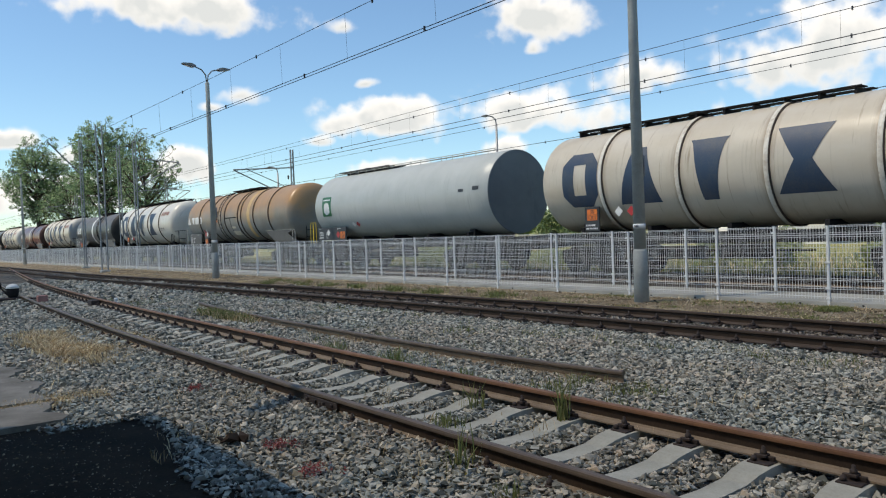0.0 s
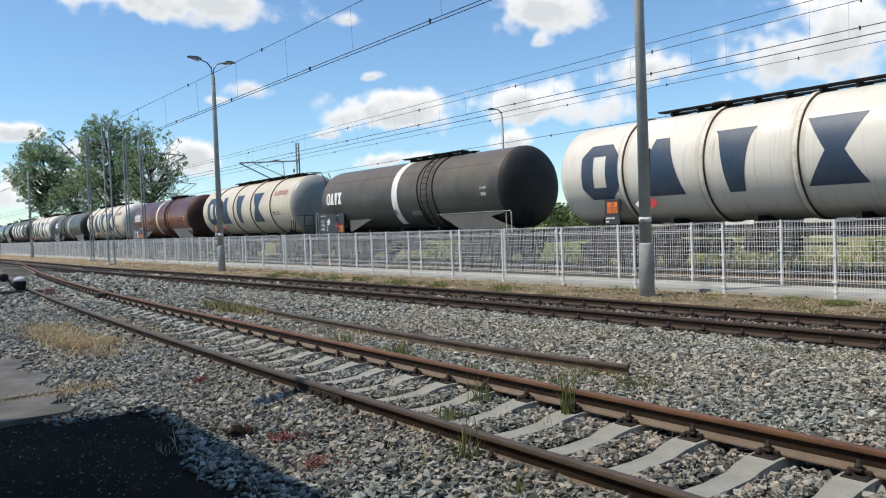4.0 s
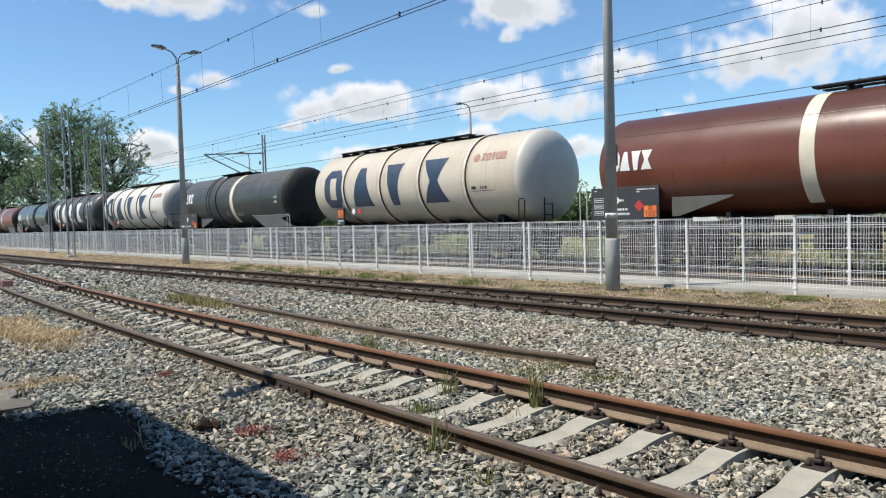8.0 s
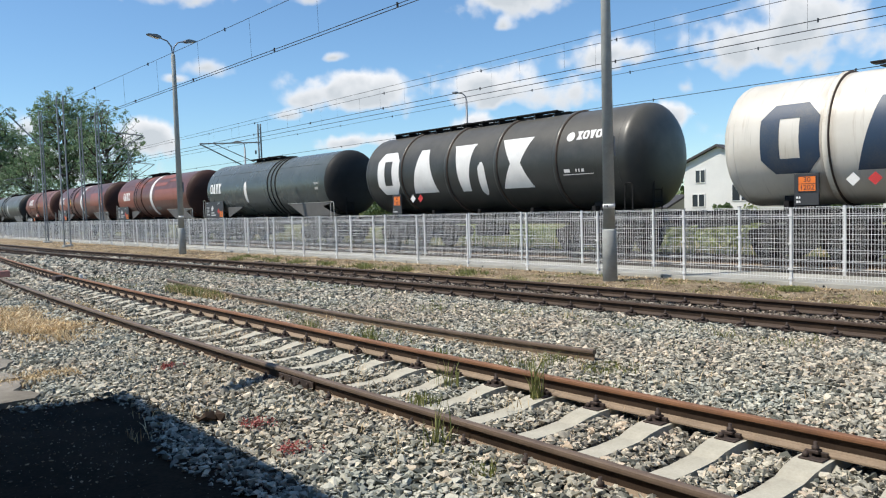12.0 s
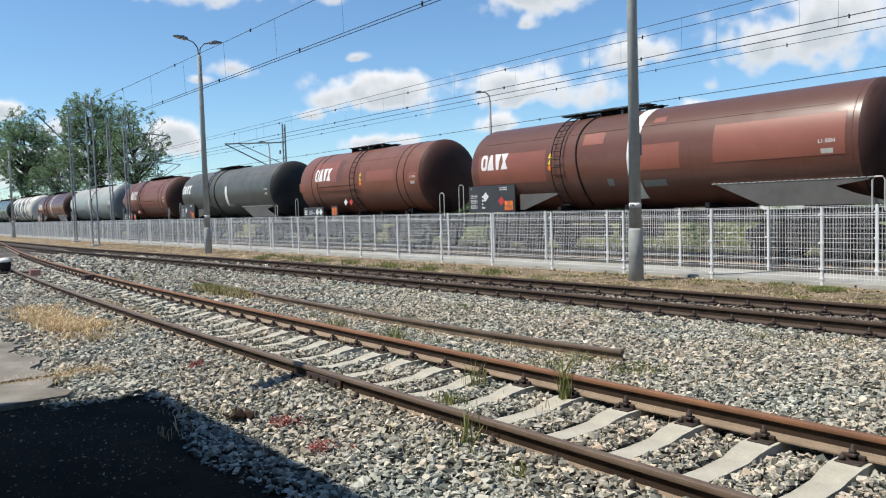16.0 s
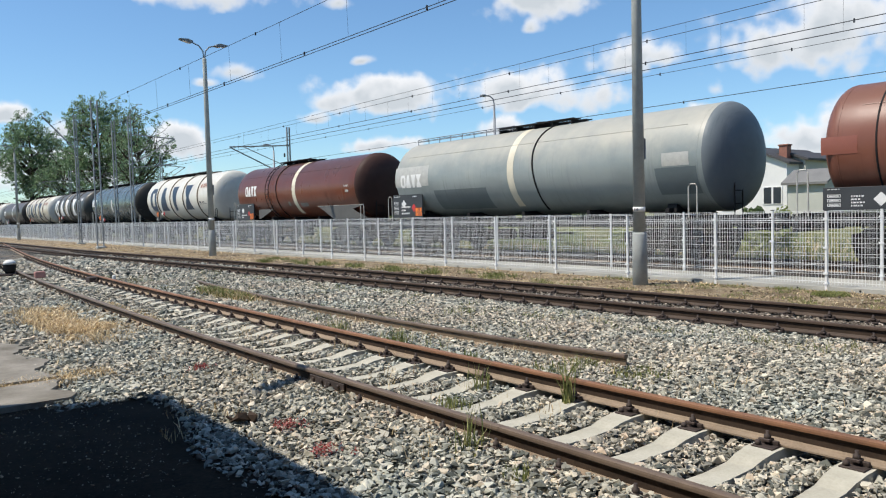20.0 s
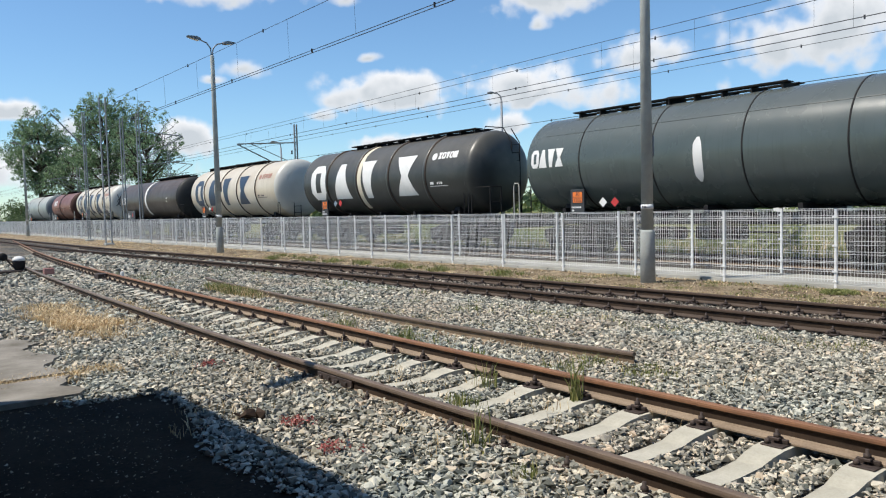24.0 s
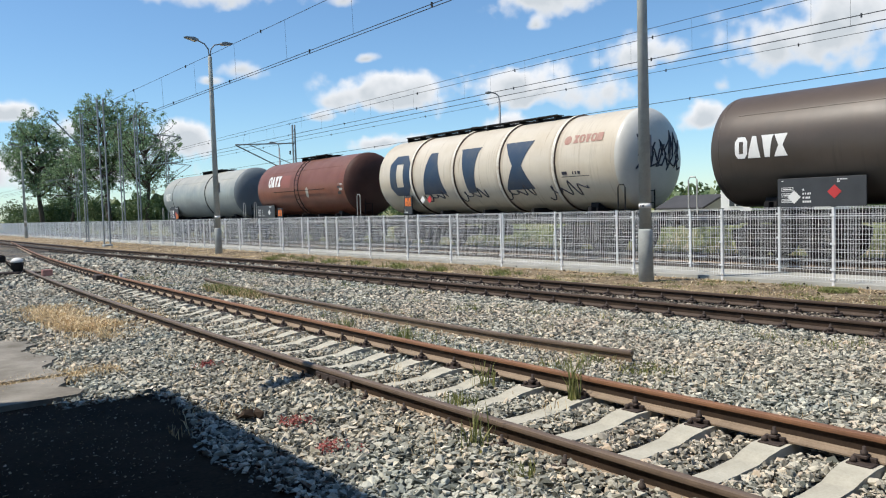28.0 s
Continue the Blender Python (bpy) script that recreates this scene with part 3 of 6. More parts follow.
def sleeper_mesh():
    """A prestressed concrete sleeper, high at the rail seats and waisted in the middle."""
    bm = bmesh.new()
    stations = [(-1.25, 0.11, 0.0), (-1.0, 0.125, 0.0), (-0.55, 0.125, 0.0), (-0.40, 0.118, -0.018), (-0.27, 0.11, -0.05), (0, 0.105, -0.058), (0.27, 0.11, -0.05), (0.40, 0.118, -0.018), (0.55, 0.125, 0.0), (1.0, 0.125, 0.0), (1.25, 0.11, 0.0)]
    rings = [[bm.verts.new((x, s * w, z)) for s, z in ((-1, -0.17), (-0.86, dz), (0.86, dz), (1, -0.17))] for x, w, dz in stations]
    for A, B in zip(rings, rings[1:]):
        for k in range(4):
            bm.faces.new((A[k], A[(k + 1) % 4], B[(k + 1) % 4], B[k]))
    bm.faces.new(rings[0])
    bm.faces.new(rings[-1])
    return finish(bm, "sleeper", M_SLEEPER)


def baseplate_mesh():
    """Ribbed baseplate with two coach screws and a clip bolt on each side of the rail."""
    bm = bmesh.new()
    box(bm, -0.19, 0.19, -0.08, 0.08, -0.168, -0.156, 0.003)
    for s in (-1, 1):
        box(bm, s * 0.088 - 0.014, s * 0.088 + 0.014, -0.075, 0.075, -0.157, -0.125, 0.004)
        box(bm, s * 0.10 - 0.035, s * 0.10 + 0.035, -0.03, 0.03, -0.135, -0.112, 0.005)
        turned(bm, [(-0.12, 0.024), (-0.088, 0.024), (-0.086, 0.012), (-0.058, 0.012)], "z", 6, centre=(s * 0.105, 0, 0))
        turned(bm, [(-0.16, 0.022), (-0.135, 0.022), (-0.12, 0.012)], "z", 6, centre=(s * 0.155, 0.045, 0))
    return finish(bm, "baseplate", M_IRON)


SLEEPER, BASEPLATE = sleeper_mesh(), baseplate_mesh()


def track(name, label, centre, y0, y1, sleeper_from, sleeper_to, phase, tops, step=2.0, sunk=0.168):
    t = thing(name, label, "railway track", kind="structure")
    for s, top in zip((-1, 1), tops):
        ys = np.arange(y0, y1 + 0.01, step)
        part("rail", rail_mesh([(centre(y) + s * 0.7535, y) for y in ys], top), None, t)
    y = phase
    while y < sleeper_to:
        if y >= sleeper_from:
            turn = math.degrees(math.atan2(centre(y) - centre(y + 1), 1.0))
            m = pose(centre(y), y, 0, 0, 0, turn)
            ob = part("sleeper", SLEEPER, None, t)
            ob.matrix_world = m @ pose(0, 0, -sunk)
            for s in (-1, 1):
                ob = part("baseplate", BASEPLATE, None, t)
                ob.matrix_world = m @ pose(s * 0.7535, 0, 0)
        y += 0.6
    return t


track("siding_track", "rusty railway siding on concrete sleepers in ballast", near_centre, -14, 66, -3.0, 42.0, 2.074 - 9 * 0.6, (M_RAIL_TOP, M_RUSTY))
track("second_track", "dark railway track on buried sleepers in ballast", second_centre, -14, 220, -1.0, 46.0, -1.0, (M_DARKTOP, M_DARKTOP), sunk=0.205)


def main_track():
    t = thing("main_track", "main railway line behind the fence", "railway track", kind="structure")
    for s in (-1, 1):
        part("rail", rail_mesh([(TRAIN_X + s * 0.7535, y) for y in (-500, 0, 60, 160, 500)], M_STEEL), None, t)
    bm = bmesh.new()
    for k in range(-20, 240):
        box(bm, TRAIN_X - 1.25, TRAIN_X + 1.25, k * 0.6 - 0.12, k * 0.6 + 0.12, -0.3, -0.165)
    ob = part("sleepers", bm, M_TRAINSHADE, t)
    tagged(ob, "concrete sleepers of the main line", kind="stuff")


main_track()


def loose_rail():
    """An old rail lying on the ballast beside the siding."""
    me = rail_mesh([(6.53, 5.06), (6.46, 5.9), (6.40, 7.0), (6.39, 8.2), (6.40, 9.6), (6.52, 13.2), (6.74, 16.4), (6.93, 18.2), (7.06, 19.0)], M_RAIL_TOP, -0.045, M_OLDWEB)
    return tagged(new("loose_rail", me), "old brown rail lying loose on the ballast", "rail")


loose_rail()


def joint_bars():
    t = thing("rail_joint", "dark steel fishplates bolted over a rail joint", "rail joint", pose(near_centre(6.4) - 0.7535, 6.4, 0))
    for s in (-1, 1):
        bm = bmesh.new()
        box(bm, s * 0.022 - 0.012, s * 0.022 + 0.012, -0.33, 0.33, -0.125, -0.05, 0.004)
        for y in (-0.24, -0.08, 0.08, 0.24):
            turned(bm, [(s * 0.03, 0.018), (s * 0.058, 0.018)], "x", 6, centre=(0, y, -0.085))
        part("fishplate", bm, M_IRON, t)


joint_bars()


# ---- ballast stones ----
def stone_shapes(count):
    """Angular broken stones: the hulls of a few scattered points."""
    rng = np.random.default_rng(5)
    shapes = []
    while len(shapes) < count:
        p = rng.normal(size=(7, 3))
        p = p / np.linalg.norm(p, axis=1)[:, None] * rng.uniform(0.9, 1.2, (7, 1)) * rng.uniform((0.95, 0.80, 0.54), (1.22, 1.05, 0.82))
        bm = bmesh.new()
        for v in p:
            bm.verts.new(v)
        bmesh.ops.convex_hull(bm, input=bm.verts)
        bmesh.ops.delete(bm, geom=[v for v in bm.verts if not v.link_faces], context="VERTS")
        bmesh.ops.triangulate(bm, faces=bm.faces)
        bm.verts.index_update()
        shapes.append((np.array([v.co[:] for v in bm.verts]), np.array([[v.index for v in f.verts] for f in bm.faces])))
        bm.free()
    return shapes


STONES = stone_shapes(32)


def scatter_stones(name, label, places, sizes, seed, material=M_STONE):
    """places: array of x, y, z."""
    rng = np.random.default_rng(seed)
    n = len(places)
    turn, tip = rng.uniform(0, 2 * np.pi, n), rng.normal(0, 0.34, n)
    pick = rng.integers(0, len(STONES), n)
    verts, faces, count = [], [], 0
    for k, (shape, tri) in enumerate(STONES):
        m = pick == k
        c, s, cb, sb = np.cos(turn[m])[:, None], np.sin(turn[m])[:, None], np.cos(tip[m])[:, None], np.sin(tip[m])[:, None]
        v = shape[None] * sizes[m][:, None, None]
        x, y, z = v[..., 0], v[..., 1] * cb - v[..., 2] * sb, v[..., 1] * sb + v[..., 2] * cb
        v = np.stack((x * c - y * s, x * s + y * c, z), -1) + places[m][:, None, :]
        verts.append(v.reshape(-1, 3))
        faces.append((tri[None] + (np.arange(len(v)) * len(shape))[:, None, None] + count).reshape(-1, 3))
        count += len(v) * len(shape)
    me = raw_mesh(name, np.concatenate(verts), np.concatenate(faces), material)
    return tagged(new(name, me), label, "gravel", kind="stuff")


def clear_of_tracks(x, y):
    """False on the rails and on the bare tops of the siding's sleepers."""
    keep = np.ones(len(x), bool)
    for centre, gauge in ((near_centre, True), (second_centre, False)):
        c = np.array([centre(v) for v in y])
        d = np.abs(x - c)
        keep &= np.where((x < c - 0.7535) & gauge, d - 0.7535 > 0.045, np.abs(d - 0.7535) > 0.07)
        if gauge:
            along = np.abs((y - 2.074 + 30 * 0.6 + 0.3) % 0.6 - 0.3)
            keep &= ~((along < 0.135) & (d < 0.70) & (y < 19) & ((x > c - 0.45) | (np.sin(y * 7.3) > 0.2)))
    keep &= ~((x < 1.62 + 0.16 * np.sin(y * 3.1) + 0.1 * np.sin(y * 11.7) + 0.12 * np.sin(x * 83 + y * 57)) & (y > 7.6) & (y < 12.4)) & ~((x < 2.08 + 0.22 * np.clip((y - 5.4) / 1.6, 0, 1) + 0.06 * np.sin(y * 2.1) + 0.13 * np.sin(x * 83 + y * 57)) & (y <= 7.6))
    return keep


def ballast(seed, x0, x1, y0, y1, density, size, material=M_STONE, name="ballast"):
    rng = np.random.default_rng(seed)
    n = int((x1 - x0) * (y1 - y0) * density)
    x, y = rng.uniform(x0, x1, n), rng.uniform(y0, y1, n)
    k = clear_of_tracks(x, y)
    x, y = x[k], y[k]
    s = rng.lognormal(math.log(size), 0.42, len(x)).clip(size * 0.4, size * 2.1)
    nc = np.array([near_centre(v) for v in y])
    between = np.abs(x - nc) < 0.72
    z = np.array([ground_height(a, b) for a, b in zip(x, y)]) + 0.05 + rng.uniform(-0.015, 0.025, len(x)) + s * 0.2
    z[between] -= 0.02
    heap = (x < nc - 0.8) & (x > nc - 1.5)
    z[heap] += 0.07 * np.clip(1 - (nc[heap] - 0.8 - x[heap]) / 0.7, 0, 1)
    return scatter_stones(name, "grey crushed-stone ballast between the rails", np.stack((x, y, z), -1), s, seed, material)


ballast(10, 0.6, 3.4, 1.2, 6.5, 1900, 0.0212, M_GREYSTONE)
ballast(11, 3.4, 9.75, 1.2, 6.5, 2150, 0.0195)
ballast(16, 1.3, 3.4, 6.5, 12.0, 1600, 0.022, M_GREYSTONE)
ballast(12, 3.4, 9.75, 6.5, 12.0, 1700, 0.0212)
ballast(13, 1.2, 9.6, 12.0, 22.0, 650, 0.0285)
ballast(14, 1.8, 11.2, 22.0, 40.0, 90, 0.05)
ballast(15, 9.75, 12.0, 2.0, 13.0, 1000, 0.021, M_RUSTSTONE)
ballast(18, 2.2, 9.75, -3.0, 1.2, 450, 0.032)
ballast(17, 9.6, 12.0, 13.0, 24.0, 420, 0.03, M_RUSTSTONE)


def apron():
    """The concrete apron at the building, with a grassy joint."""
    rng = random.Random(12)
    for y0, y1, x1 in ((9.14, 12.3, 1.80), (7.95, 8.98, 1.74)):
        bm = bmesh.new()
        n = int((y1 - y0) / 0.16)
        worn = [(x1 + rng.uniform(-0.12, 0.05) - 0.1 * math.sin(k * 0.7), y0 + (y1 - y0) * k / n) for k in range(n + 1)]
        lip = [(x1 - 0.25 - 0.3 * k, y1 + rng.uniform(-0.03, 0.03)) for k in range(7)]
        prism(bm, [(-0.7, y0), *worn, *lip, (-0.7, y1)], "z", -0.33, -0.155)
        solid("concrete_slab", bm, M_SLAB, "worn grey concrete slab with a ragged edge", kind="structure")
    # yard ground within the building's shade, coloured darker to deepen it
    bm = bmesh.new()
    prism(bm, [(-0.72, 7.93), (2.2, 7.93), (2.55, 7.2), (2.45, 5.4), (2.3, 4.0), (2.3, 2.6), (2.1, 1.0), (2.1, -6.0), (-0.72, -6.0)], "z", -0.31, -0.205)
    solid("asphalt", bm, M_SHADEDYARD, "dark yard ground strewn with pebbles, its colour deepened for shade", kind="structure")


apron()


# ---- fence along the path ----
def fence_panel():
    """Welded mesh panel: paired cross wires and many thin uprights."""
    bm = bmesh.new()
    w, z0, z1 = PANEL / 2 - 0.03, -0.06, 1.345
    for k in range(38):
        y = -w + k * (2 * w / 37)
        box(bm, -0.0021, 0.0021, y - 0.0021, y + 0.0021, z0, z1)
    for z in (z0 + 0.05, 0.14, 0.34, 0.54, 0.74, 0.94, 1.14, 1.18, z1 - 0.012):
        box(bm, -0.008, -0.003, -w, w, z - 0.0043, z + 0.0043)
    return finish(bm, "mesh_panel", M_GALV)


def fence_post():
    bm = bmesh.new()
    box(bm, -0.025, 0.025, -0.026, 0.026, -0.21, 1.36, 0.004)
    box(bm, -0.04, 0.04, -0.045, 0.045, -0.06, -0.03, 0.003)
    for z in (0.15, 0.65, 1.2):
        box(bm, -0.045, -0.028, -0.05, 0.05, z - 0.02, z + 0.02, 0.003)
    return finish(bm, "post", M_GALV)


def post_cap():
    bm = bmesh.new()
    box(bm, -0.034, 0.034, -0.036, 0.036, 1.36, 1.375, 0.004)
    return finish(bm, "cap", M_BLACK)


def fence(x, first, count, label):
    t = thing("fence", label, "fence", pose(x, 0, 0), "fences along the path", "structure")
    pm, fm, cm = fence_post(), fence_panel(), post_cap()
    for k in range(count):
        y = first + k * PANEL
        for nm, me, dy in (("post", pm, 0), ("cap", cm, 0), ("mesh_panel", fm, PANEL / 2)):
            ob = part(nm, me, None, t)
            ob.location = (0, y + dy, 0)


fence(FENCE_X, 6.66 - 4 * PANEL, 74, "galvanised welded-mesh fence on square posts beside the tracks")
fence(FENCE_FAR_X, 11.16 - 6 * PANEL, 74, "galvanised welded-mesh fence between path and main line")


def footpath():
    t = thing("footpath", "pale concrete footpath between two fences", "path", kind="structure")
    mesh = None
    for k in range(70):
        if mesh is None:
            bm = bmesh.new()
            box(bm, FENCE_X + 0.06, FENCE_FAR_X - 0.06, -1.17, 1.17, -0.30, -0.135, 0.008)
            mesh = finish(bm, "slab", M_PATH)
        ob = part("slab", mesh, None, t)
        ob.location = (0, -4 + k * 2.35, 0)
    kerb = None
    for k in range(70):
        if kerb is None:
            bm = bmesh.new()
            box(bm, FENCE_X - 0.02, FENCE_X + 0.05, -1.165, 1.165, -0.32, -0.10, 0.006)
            for y in (-0.62, 0.55):
                turned(bm, [(FENCE_X - 0.022, 0.022), (FENCE_X - 0.016, 0.022)], "x", 8, 1, (0, y, -0.155))
            kerb = finish(bm, "kerb_board", (M_PATH, M_BLACK))
        ob = part("kerb_board", kerb, None, t)
        ob.location = (0, 6.66 + (k - 4) * PANEL + PANEL / 2, 0)


footpath()


# ---- poles, masts and wires ----
def lamp_pole(x, y, turn=0.0, arms=True):
    t = thing("street_lamp", "tall grey concrete lamp pole with two arms", "street lamp", pose(x, y, GROUND_Z, 0, 0, turn), "lamp poles beside the fence")
    bm = bmesh.new()
    turned(bm, [(-0.3, 0.165), (1.12, 0.155), (1.17, 0.135)], "z", 20)
    part("sleeve", bm, M_POLE, t, smooth=False)
    bm = bmesh.new()
    turned(bm, [(1.1, 0.132), (8.75, 0.088), (8.8, 0.06)], "z", 20)
    part("shaft", bm, M_POLE, t)
    bm = bmesh.new()
    turned(bm, [(1.62, 0.1345), (1.72, 0.1335)], "z", 20)
    part("number_band", bm, M_WHITE, t, "white band with a worn number")
    bm = bmesh.new()
    for k in range(3):
        box(bm, -0.137, -0.134, -0.05 + k * 0.035, -0.03 + k * 0.035, 1.645, 1.695)
    tagged(part("number_bars", bm, M_INK, t), "small dark number bars", kind="stuff")
    bm = bmesh.new()
    box(bm, 0.10, 0.15, -0.10, 0.10, 2.75, 3.2, 0.006)
    part("junction_plate", bm, M_LAMP, t)
    for s in (-1, 1) if arms else ():
        bm = bmesh.new()
        tube(bm, [(s * 0.02, 0, 8.75), (s * 0.06, 0, 9.1), (s * 0.25, 0, 9.32), (s * 0.6, 0, 9.42)], 0.03, 8)
        part("arm", bm, M_LAMP, t)
        bm = bmesh.new()
        prism(bm, [(s * 0.55, 9.40), (s * 0.62, 9.36), (s * 1.12, 9.45), (s * 1.15, 9.50), (s * 0.75, 9.53), (s * 0.58, 9.47)], "y", -0.11, 0.11)
        head = part("lamp_head", bm, M_LAMP, t)
        bm = bmesh.new()
        prism(bm, [(s * 0.66, 9.357), (s * 1.06, 9.43), (s * 1.06, 9.424), (s * 0.66, 9.351)], "y", -0.09, 0.09)
        part("lens", bm, M_WHITE, head)
    return t


for x, y in ((13.5, 10.06), (12.85, 32.7), (13.75, 86.0), (13.6, 112.0)):
    lamp_pole(x, y, 8, y > 20)


def far_lamp(x, y, h):
    t = thing("street_lamp", "slim grey street lamp with one arm", "street lamp", pose(x, y, -0.4), "lamps behind the railway")
    bm = bmesh.new()
    turned(bm, [(0, 0.11), (h - 0.3, 0.07)], "z", 10)
    part("shaft", bm, M_LAMP, t)
    bm = bmesh.new()
    tube(bm, [(0, 0, h - 0.35), (-0.03, 0.03, h), (-0.18, 0.18, h + 0.2), (-0.4, 0.4, h + 0.26)], 0.045, 6)
    part("arm", bm, M_LAMP, t)
    bm = bmesh.new()
    box(bm, -0.68, -0.34, 0.34, 0.68, h + 0.2, h + 0.33, 0.04)
    part("lamp_head", bm, M_LAMP, t)


far_lamp(34.0, 36.8, 9.25)
far_lamp(31.0, 63.3, 8.2)


def lattice_mast(x, y, h, arm=0.0, gauge=0.32, stay=False, horn=False):
    """A catenary mast of channels and lacing, with a bracket over the line when arm is not zero."""
    t = thing("catenary_mast", "grey lattice steel catenary mast", "mast", pose(x, y, GROUND_Z), "catenary masts")
    g = gauge / 2
    for s in (-1, 1):
        bm = bmesh.new()
        box(bm, s * g - 0.03, s * g + 0.03, -0.07, 0.07, 0, h)
        part("channel", bm, M_MAST, t)
    bm = bmesh.new()
    n = int(h / 0.5)
    for k in range(n):
        z0, z1 = 0.3 + k * (h - 0.5) / n, 0.3 + (k + 1) * (h - 0.5) / n
        tube(bm, [(-g if k % 2 else g, 0, z0), (g if k % 2 else -g, 0, z1)], 0.012, 4)
    tagged(part("lacing", bm, M_MAST, t), "thin diagonal lacing bars", kind="stuff")
    bm = bmesh.new()
    box(bm, -0.26, 0.26, -0.26, 0.26, -0.3, 0.14, 0.03)
    part("footing", bm, M_POLE, t)
    if stay:
        bm = bmesh.new()
        tube(bm, [(0, 0, h - 2.6), (-1.2, 0, h - 1.3), (-2.2, 0, h - 0.2)], 0.05, 6)
        part("stay", bm, M_MAST, t)
    if arm:
        bm = bmesh.new()
        tube(bm, [(0, 0, h - 1.35), (arm, 0, h - 1.6)], 0.05, 6)
        tube(bm, [(0, 0, h - 3.7), (arm, 0, h - 1.62)], 0.045, 6)
        tube(bm, [(0, 0, h - 3.0), (arm * 0.78, 0, h - 1.55)], 0.03, 6)
        tube(bm, [(0, 0, h - 3.9), (arm * 0.95, 0, h - 3.6)], 0.035, 6)
        if horn:
            tube(bm, [(0, 0, h - 0.1), (arm * 0.06, 0, h + 0.45), (arm * 0.22, 0, h + 0.95), (arm * 0.30, 0, h + 0.95)], 0.03, 6)
        part("bracket", bm, M_MAST, t)
        for q in (0.25, 0.8):
            bm = bmesh.new()
            turned(bm, [(-0.14, 0.05), (-0.07, 0.075), (0, 0.05), (0.07, 0.075), (0.14, 0.05)], "z", 8, centre=(arm * q * 0.2 + 0.12 * (1 if arm > 0 else -1), 0, h - 1.5 - q * 2.3))
            part("insulator", bm, M_PANEL, t)
    return t


lattice_mast(12.5, 50.1, 9.2, 0.0, 0.36)
lattice_mast(13.75, 60.6, 9.6, 0.0, 0.16, stay=True)
lattice_mast(16.8, 62.0, 9.5, 0.0, 0.2)
lattice_mast(17.3, 59.5, 9.6, 3.4, 0.2, horn=True)
lattice_mast(31.2, 95.0, 9.8, 3.0, 0.25)
lattice_mast(26.2, 51.0, 8.3, -4.6, 0.2)
lattice_mast(24.0, 110.0, 8.6, -3.4, 0.3)
lattice_mast(13.6, 108.0, 9.2, -3.4, 0.3)


def wire(name, label, x, z, r, x2=None, z2=None, sag=0.0, clips=0.0):
    """An overhead wire along the line, with droppers' clamps where it has them."""
    t = thing(name, label, "overhead wire", group="overhead wires")
    bm = bmesh.new()
    pts = []
    for k in range(0, 41):
        y = -20 + k * 5.0
        f = k / 40
        u = ((y + 10) % 60) / 60
        pts.append((x + ((x2 if x2 is not None else x) - x) * f, y, z + ((z2 if z2 is not None else z) - z) * f + sag * (2 * u - 1) ** 2))
    tube(bm, pts, r, 5)
    part("strand", bm, M_WIRE, t)
    if clips:
        y = 2.0
        while y < 90:
            f = (y + 20) / 200
            u = ((y + 10) % 60) / 60
            cx, cz = x + ((x2 if x2 is not None else x) - x) * f, z + ((z2 if z2 is not None else z) - z) * f + sag * (2 * u - 1) ** 2
            bm = bmesh.new()
            box(bm, cx - 0.02, cx + 0.02, y - 0.015, y + 0.015, cz - 0.06, cz + 0.04)
            part("clamp", bm, M_WIRE, t)
            y += clips
    return t


wire("contact_wire", "twin dark contact wire over the second track", 10.2, 5.98, 0.010, 9.6, 5.98, 0, 5.5)
wire("contact_wire", "twin dark contact wire over the second track", 10.28, 5.94, 0.010, 9.68, 5.94)
near_messenger = wire("messenger_wire", "dark messenger wire over the second track", 10.2, 7.05, 0.008, 9.6, 7.35, 0.15, 6.5)
wire("contact_wire", "dark contact wire over the main line", 19.2, 5.88, 0.012, 19.2, 5.80, 0, 6.0)
wire("contact_wire", "dark contact wire over the main line", 19.1, 5.64, 0.012, 19.2, 5.62)
main_messenger = wire("messenger_wire", "dark messenger wire over the main line", 19.2, 6.95, 0.009, 19.2, 5.95)
other_messenger = wire("messenger_wire", "dark messenger wire over the main line", 19.3, 6.6, 0.009, 19.2, 6.2, 0, 6.0)
wire("contact_wire", "dark contact wire over the far line", 24.2, 5.33, 0.012, 24.2, 5.15, 0, 7.0)
wire("feeder_wire", "thin dark wire beyond the main line", 24.2, 6.48, 0.009, 24.2, 6.42, 0, 5.0)


def droppers(parent, first, step, count, x0, x1, top, low, thick=0.003):
    """Thin upright wires that carry a contact wire; top, low: heights at y = 0 and their rise along y."""
    for k in range(count):
        y = first + k * step
        bm = bmesh.new()
        tube(bm, [(x0, y, top[0] + top[1] * y), (x1, y, low[0] + low[1] * y)], thick, 4)
        part("dropper", bm, M_WIRE, parent)


droppers(near_messenger, 5.3, 3.66, 15, 10.1, 10.13, (7.08, 0.0015), (5.98, 0.0), 0.004)
droppers(main_messenger, 5.8, 3.4, 12, 19.2, 19.2, (6.85, -0.005), (5.87, -0.0004))
droppers(other_messenger, 8.25, 3.25, 12, 19.2, 19.2, (6.56, -0.002), (5.64, 0.0))


